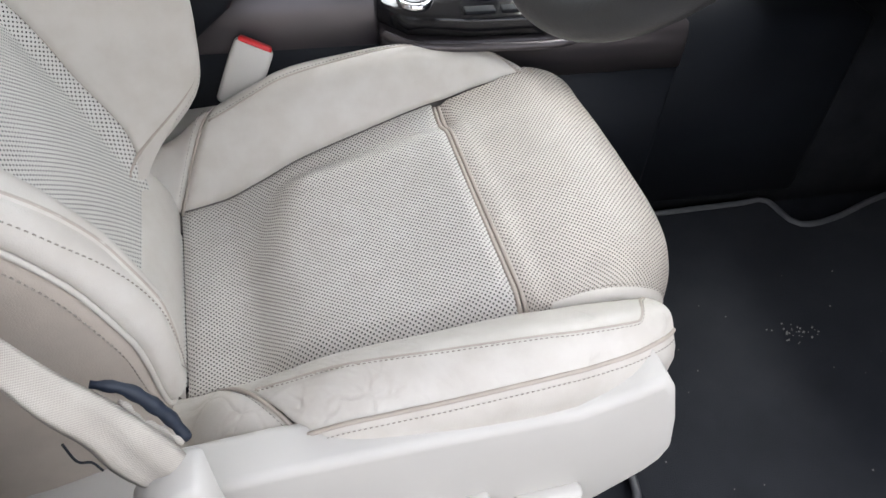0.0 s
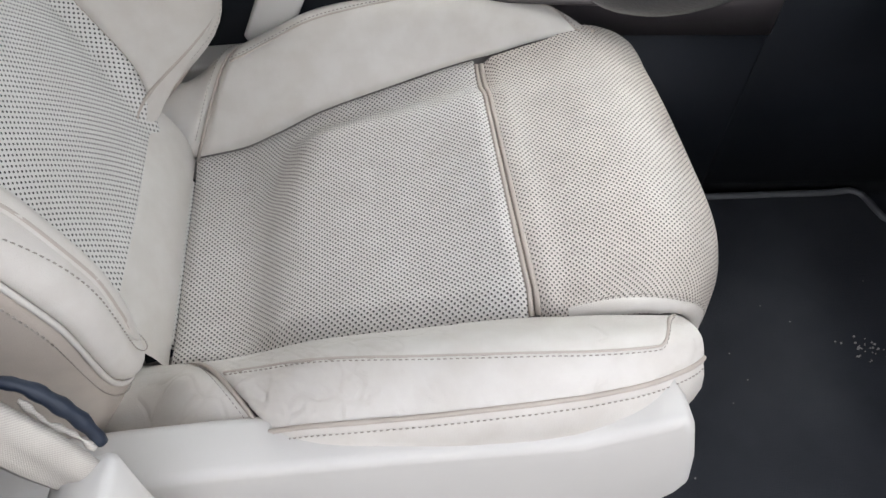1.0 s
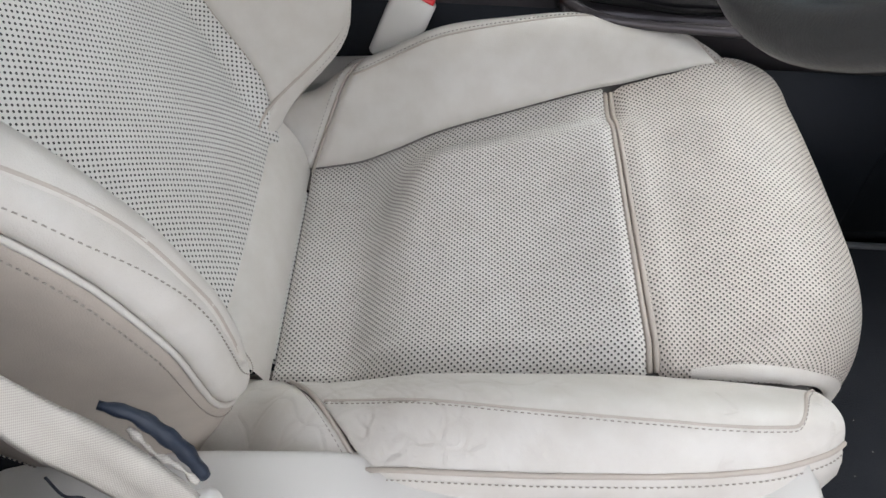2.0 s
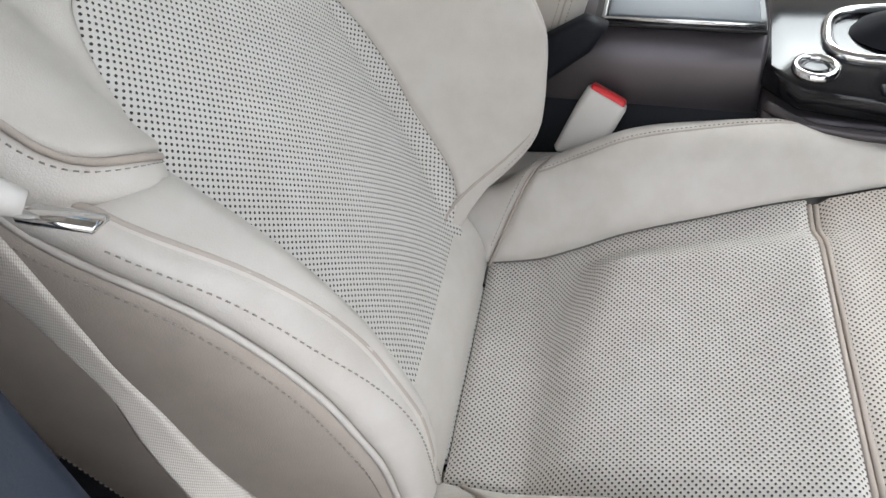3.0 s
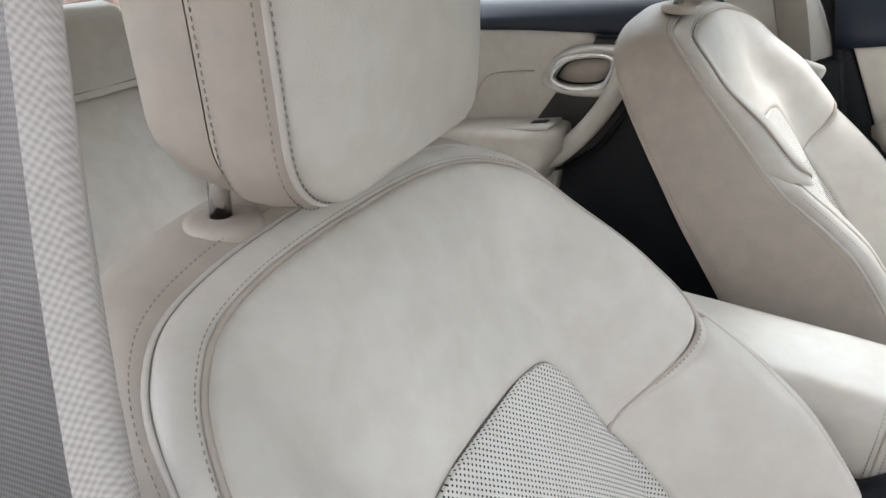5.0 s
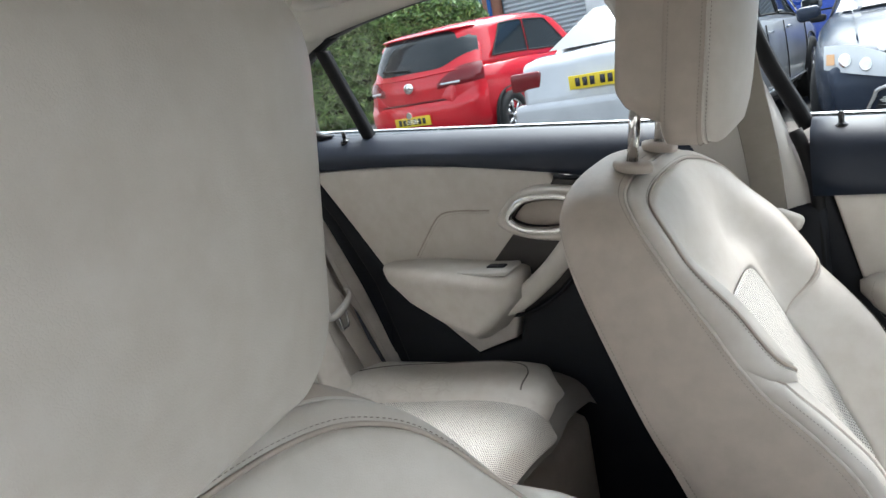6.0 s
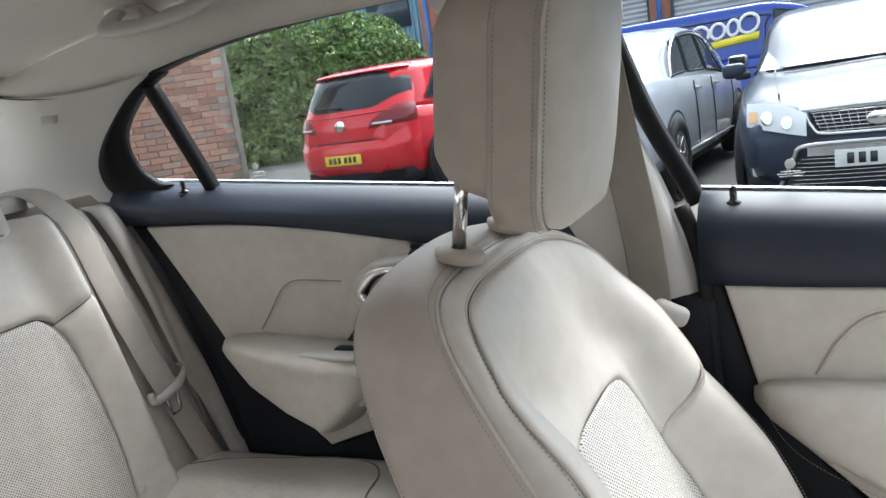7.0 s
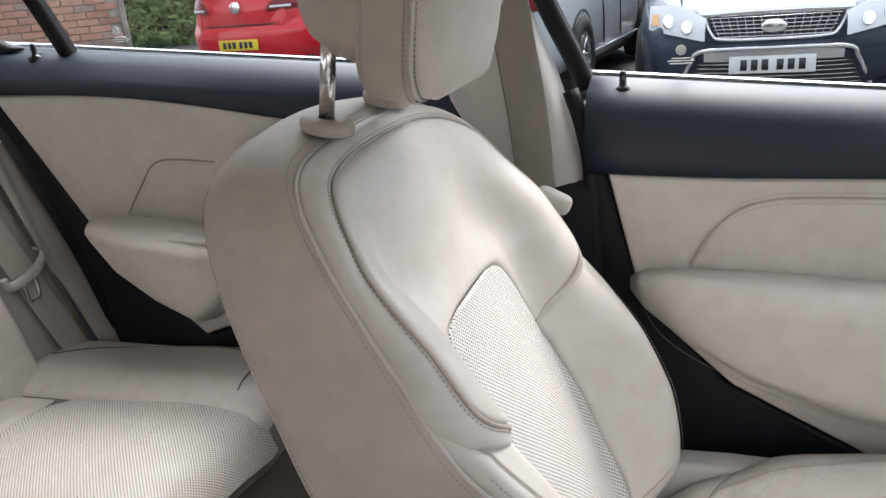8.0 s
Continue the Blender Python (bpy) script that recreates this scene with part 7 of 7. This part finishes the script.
for s in (-1, 1):
    mir = part("door_mirror", box((0.13, 0.20, 0.13), (0.90, s * (hw + 0.10), 1.02), 0.045, 4), SILVER, silver_car, "silver door mirror")
    part("mirror_glass", box((0.01, 0.16, 0.10), (0.832, s * (hw + 0.10), 1.02), 0.004), dark_glass, mir)
    part("tail_light", box((0.10, 0.30, 0.16), (-2.33, s * 0.70, 0.86), 0.03, 3), lamp_red, silver_car, "red tail light")

number_plate(silver_car, -2.44, 0, 0.80, -1, plate_yellow)
end_window(silver_car, [[Vector((lerp(-1.74, -0.95, q) - 0.03, y * lerp(0.74, 0.60, q), lerp(1.06, 1.38, q) + 0.012)) for y in [lerp(-1, 1, i / 10) for i in range(11)]] for q in [j / 5 for j in range(6)]], "dark rear screen")
part("bumper", box((0.16, 1.66, 0.34), (-2.36, 0, 0.50), 0.06, 4), SILVER, silver_car, "silver rear bumper")

# dark blue estate, facing the cabin
NAVY = paint("slate_blue_paint", (0.032, 0.043, 0.068), 1.0, 0.26, 0.06, 0.25)
deck_m = [(-2.4, 0.80), (-2.3, 1.02), (-1.5, 1.04), (0.9, 1.02), (1.45, 0.985), (1.95, 0.90), (2.22, 0.80), (2.36, 0.70), (2.4, 0.62)]
belt_m = [(-2.4, 1.0), (0.2, 0.97), (1.2, 0.93), (2.0, 0.80), (2.4, 0.66)]
roof_m = [(-2.2, 1.05), (-1.9, 1.38), (-1.2, 1.49), (-0.2, 1.50), (0.3, 1.46), (1.30, 1.00)]
navy_car, hw = vehicle("dark_blue_car", "dark slate-blue car facing the cabin, chrome grille", "car", pose(0.30, 8.06, 0, 0, 0, -90.5), 4.8, 1.88, deck_m, belt_m, roof_m, NAVY, (-1.42, 1.43), 0.335)
side_windows(navy_car, hw, [(-1.5, -0.5, -0.45, -1.4), (-0.4, 0.9, 0.35, -0.35)], belt_m, roof_m, 0.80)
end_window(navy_car, [[Vector((lerp(1.29, 0.40, q) + 0.03 - 0.10 * (y * y), y * lerp(0.80, 0.66, q), lerp(1.01, 1.43, q))) for y in [lerp(-1, 1, i / 14) for i in range(15)]] for q in [j / 8 for j in range(9)]], "windscreen that mirrors the sky")
part("bumper", grid_mesh([[Vector((2.42 - 0.34 * abs(y / 0.93) ** 3 + dx, y * 0.90, z)) for y in [lerp(-0.93, 0.93, i / 30) for i in range(31)]] for dx, z in ((-0.10, 0.17), (0.0, 0.22), (0.035, 0.34), (0.04, 0.48), (0.02, 0.58), (-0.03, 0.64), (-0.12, 0.70))]), NAVY, navy_car, "slate-blue front bumper")
front = lambda y, dx=0.0: 2.42 - 0.34 * abs(y / 0.93) ** 3 + dx
grille = part("grille", grid_mesh([[Vector((front(y, 0.02 - 0.10 * (z - 0.60)), y * lerp(0.90, 1.06, (z - 0.60) / 0.14), z)) for y in [lerp(-0.385, 0.385, i / 20) for i in range(21)]] for z in (0.60, 0.64, 0.69, 0.74)]), under_mat, navy_car, "black grille with metal bars")
for k in range(6):
    z = 0.612 + k * 0.024
    part("grille_bar", tube([Vector((front(y, 0.028 - 0.10 * (z - 0.60)), y * lerp(0.90, 1.06, (z - 0.60) / 0.14), z)) for y in [lerp(-0.375, 0.375, i / 20) for i in range(21)]], 0.0042, 5), alloy, grille)
for k in range(16):
    y = lerp(-0.36, 0.36, k / 15)
    part("grille_rib", tube([Vector((front(y, 0.028 - 0.10 * (z - 0.60)), y * lerp(0.90, 1.06, (z - 0.60) / 0.14), z)) for z in (0.602, 0.67, 0.738)], 0.0035, 4), alloy, grille)
part("grille_surround", tube(spline([(front(0.43, 0.012), 0.43, 0.735), (front(0.375, 0.03), 0.375, 0.63), (front(0.31, 0.035), 0.31, 0.598), (front(0, 0.035), 0, 0.592), (front(0.31, 0.035), -0.31, 0.598), (front(0.375, 0.03), -0.375, 0.63), (front(0.43, 0.012), -0.43, 0.735)], 50), 0.012, 8), chrome, navy_car, "chrome grille surround")
part("grille_crown", grid_mesh([[Vector((front(y, dx), y, z + 0.012 * (1 - (y / 0.46) ** 2))) for y in [lerp(-0.46, 0.46, i / 20) for i in range(21)]] for dx, z in ((0.012, 0.735), (0.025, 0.745), (0.012, 0.775), (-0.02, 0.785))]), chrome, navy_car, "wide chrome bar over the grille")
part("badge", grid_mesh([[Vector((front(0, 0.045 + h), math.cos(a) * q * 1.9, 0.672 + math.sin(a) * q)) for a in [2 * math.pi * i / 28 for i in range(28)]] for q, h in ((0.042, 0.0), (0.040, 0.012), (0.034, 0.015), (0.001, 0.016))], None, True), chrome, navy_car, "oval chrome badge")
lower = part("lower_grille", grid_mesh([[Vector((front(y, 0.045), y * lerp(1.12, 0.92, (z - 0.26) / 0.20), z)) for y in [lerp(-0.50, 0.50, i / 20) for i in range(21)]] for z in (0.26, 0.32, 0.40, 0.46)]), under_mat, navy_car, "black lower grille")
for k in range(7):
    z = 0.275 + k * 0.027
    part("grille_bar", tube([Vector((front(y, 0.052), y * lerp(1.12, 0.92, (z - 0.26) / 0.20), z)) for y in [lerp(-0.49, 0.49, i / 16) for i in range(17)]], 0.004, 4), alloy, lower)
part("lower_surround", tube(spline([(front(0.60, 0.03), 0.60, 0.25), (front(0.50, 0.05), 0.50, 0.46), (front(0.42, 0.05), 0.43, 0.525), (front(0, 0.05), 0, 0.535), (front(0.42, 0.05), -0.43, 0.525), (front(0.50, 0.05), -0.50, 0.46), (front(0.60, 0.03), -0.60, 0.25)], 50), 0.016, 8), alloy, navy_car, "satin metal lower surround")
part("plate_mount", grid_mesh([[Vector((front(y, 0.045), y, z)) for y in [lerp(-0.42, 0.42, i / 12) for i in range(13)]] for z in (0.455, 0.525)]), alloy, navy_car, "satin metal band")
number_plate(navy_car, 2.475, 0, 0.432, 1, plate_white)
for s in (-1, 1):
    def lens_at(y, z, out=0.0):
        return Vector((front(y, 0.170 - 0.62 * (z - 0.60) + out), s * y * 0.92, z))
    def lens_row(y):
        k = (y - 0.45) / 0.42
        lo, hi = lerp(0.602, 0.672, k), 0.690 + 0.135 * math.sin(math.pi / 2 * min(1.0, 0.25 + k))
        return [lens_at(y, lerp(lo, hi, q / 6), 0.012 * math.sin(math.pi * q / 6)) for q in range(7)]
    lamp = part("headlight", grid_mesh([lens_row(y) for y in [lerp(0.45, 0.87, q / 12) for q in range(13)]]), lamp_clear, navy_car, "clear swept headlight")
    for cy, cz, cr in ((0.58, 0.690, 0.040), (0.72, 0.725, 0.044)):
        part("reflector", grid_mesh([[lens_at(cy + math.cos(a) * q, cz + math.sin(a) * q, 0.016 + h) for a in [2 * math.pi * i / 20 for i in range(20)]] for q, h in ((cr, 0.0), (cr * 0.9, 0.004), (cr * 0.4, 0.002), (0.001, 0.001))], None, True), chrome, lamp)
    part("indicator", grid_mesh([[lens_at(y, z, 0.016) for y in [lerp(0.79, 0.85, i / 4) for i in range(5)]] for z in (0.70, 0.73, 0.77)]), base_mat("amber_lens", (0.75, 0.42, 0.20), 0.15), lamp, "amber indicator lens")
    part("fog_lamp", box((0.05, 0.20, 0.09), (front(0.74, 0.02), s * 0.68, 0.36), 0.02, 3), lamp_clear, navy_car, "fog lamp")
    mir = part("door_mirror", box((0.11, 0.19, 0.125), (0.92, s * (hw + 0.09), 1.03), 0.045, 4), NAVY, navy_car, "dark door mirror")
    part("mirror_foot", box((0.10, 0.12, 0.06), (0.92, s * (hw + 0.02), 0.98), 0.02), under_mat, mir)
    part("bonnet_crease", tube([Vector((x, s * (0.60 + 0.10 * (2.1 - x) / 1.0), table(deck_m, x) + 0.004)) for x in [lerp(1.25, 2.15, i / 10) for i in range(11)]], 0.006, 5), NAVY, navy_car)
part("wiper", tube(spline([(1.34, -0.62, 1.01), (1.36, -0.1, 1.02), (1.34, 0.5, 1.03)], 14), 0.012, 6), under_mat, navy_car, "black wiper")

# blue delivery van
BLUE = paint("royal_blue_paint", (0.012, 0.055, 0.34))
deck_v = [(-2.2, 1.0), (-2.1, 1.05), (0.9, 1.05), (1.6, 0.98), (2.05, 0.82), (2.2, 0.62)]
belt_v = [(-2.2, 1.02), (1.0, 1.0), (2.2, 0.75)]
roof_v = [(-2.18, 1.06), (-2.14, 1.70), (-1.9, 1.80), (0.2, 1.82), (0.75, 1.72), (1.55, 1.02)]
van, hw = vehicle("blue_van", "royal blue delivery van with a pale painted sign", "van", pose(-1.25, 13.45, ground_z(-1.25), 0, 0, 3), 4.4, 1.80, deck_v, belt_v, roof_v, BLUE, (-1.35, 1.33), 0.32, "", 0.88)
side_windows(van, hw, [(0.45, 1.25, 0.72, 0.42)], belt_v, roof_v, 0.88)
# its sign: plain shapes, no lettering
sign_white, sign_yellow = base_mat("white_sign_vinyl", (0.78, 0.80, 0.82), 0.45), base_mat("yellow_sign_vinyl", (0.78, 0.70, 0.05), 0.45)
side_y = -hw * 0.93 - 0.02
for k, (x, z, w, h) in enumerate(((-0.62, 1.46, 0.26, 0.24), (-0.36, 1.48, 0.20, 0.22), (-0.14, 1.50, 0.16, 0.22), (0.08, 1.53, 0.27, 0.27))):
    ring = [Vector((x + math.cos(a) * w / 2 + 0.12 * math.sin(a) * h / 2, side_y, z + math.sin(a) * h / 2)) for a in [2 * math.pi * i / 20 for i in range(20)]]
    part("sign_ring", tube(ring, 0.026, 6, True), sign_white, van, "white ring of the painted sign")
part("sign_band", prism([(-0.50, 1.22), (0.20, 1.29), (0.22, 1.40), (-0.48, 1.33)], "y", side_y - 0.01, side_y + 0.01), sign_yellow, van, "yellow band of the painted sign")
part("panel_groove", tube(spline([(0.28, side_y + 0.012, 1.02), (0.30, side_y + 0.012, 1.5), (0.25, side_y + 0.03, 1.62), (-1.6, side_y + 0.03, 1.62)], 30), 0.010, 5), under_mat, van)
part("waist_groove", tube([(-2.0, -hw * 0.985, 0.86), (1.2, -hw * 0.985, 0.90)], 0.012, 5), under_mat, van)

# bricks of the wall where they can be told apart
bme = bmesh.new()
bmesh.ops.create_cube(bme, size=1.0)
for q in bme.verts:
    q.co = Vector((q.co.x * 0.215, q.co.y * 0.03, q.co.z * 0.065))
bmesh.ops.bevel(bme, geom=bme.edges[:], offset=0.004, segments=1, affect="EDGES")
brick_me = bpy.data.meshes.new("brick")
bme.to_mesh(brick_me)
bme.free()
brick_me.materials.append(brick_mat)
rng = random.Random(5)
count = 0
rest = bmesh.new()
for row in range(43):
    for c in range(40):
        x = 0.115 + c * 0.225 + (0.1125 if row % 2 else 0)
        z = 0.04 + row * 0.075
        if c < 9 and 4 <= row < 34 and count < 290:
            b = new("brick", brick_me)
            b.parent = brick_wall
            b.location = (x, -0.002 + rng.uniform(-0.003, 0.003), z)
            b.rotation_euler = (0, rng.uniform(-0.01, 0.01), rng.uniform(-0.01, 0.01))
            count += 1
        else:
            k = [rest.verts.new((x + a * 0.1075, 0.012, z + d * 0.0325)) for a, d in ((-1, -1), (1, -1), (1, 1), (-1, 1))]
            j = [rest.verts.new((x + a * 0.1075, -0.012, z + d * 0.0325)) for a, d in ((-1, -1), (1, -1), (1, 1), (-1, 1))]
            rest.faces.new(k)
            for i in range(4):
                rest.faces.new((k[i], j[i], j[(i + 1) % 4], k[(i + 1) % 4]))
rest_mat = base_mat("red_brown_brick_far", (0.32, 0.14, 0.09), 0.85)
n, l = links(rest_mat)
geo = n.new("ShaderNodeNewGeometry")
l.new(ramp(rest_mat, geo.outputs["Random Per Island"], [(0.0, (0.20, 0.085, 0.06)), (0.35, (0.36, 0.15, 0.095)), (0.7, (0.42, 0.20, 0.13)), (1.0, (0.18, 0.11, 0.09))]), n["Principled BSDF"].inputs["Base Color"])
tagged(part("further_bricks", rest, rest_mat, brick_wall, smooth_faces=False), kind="stuff")
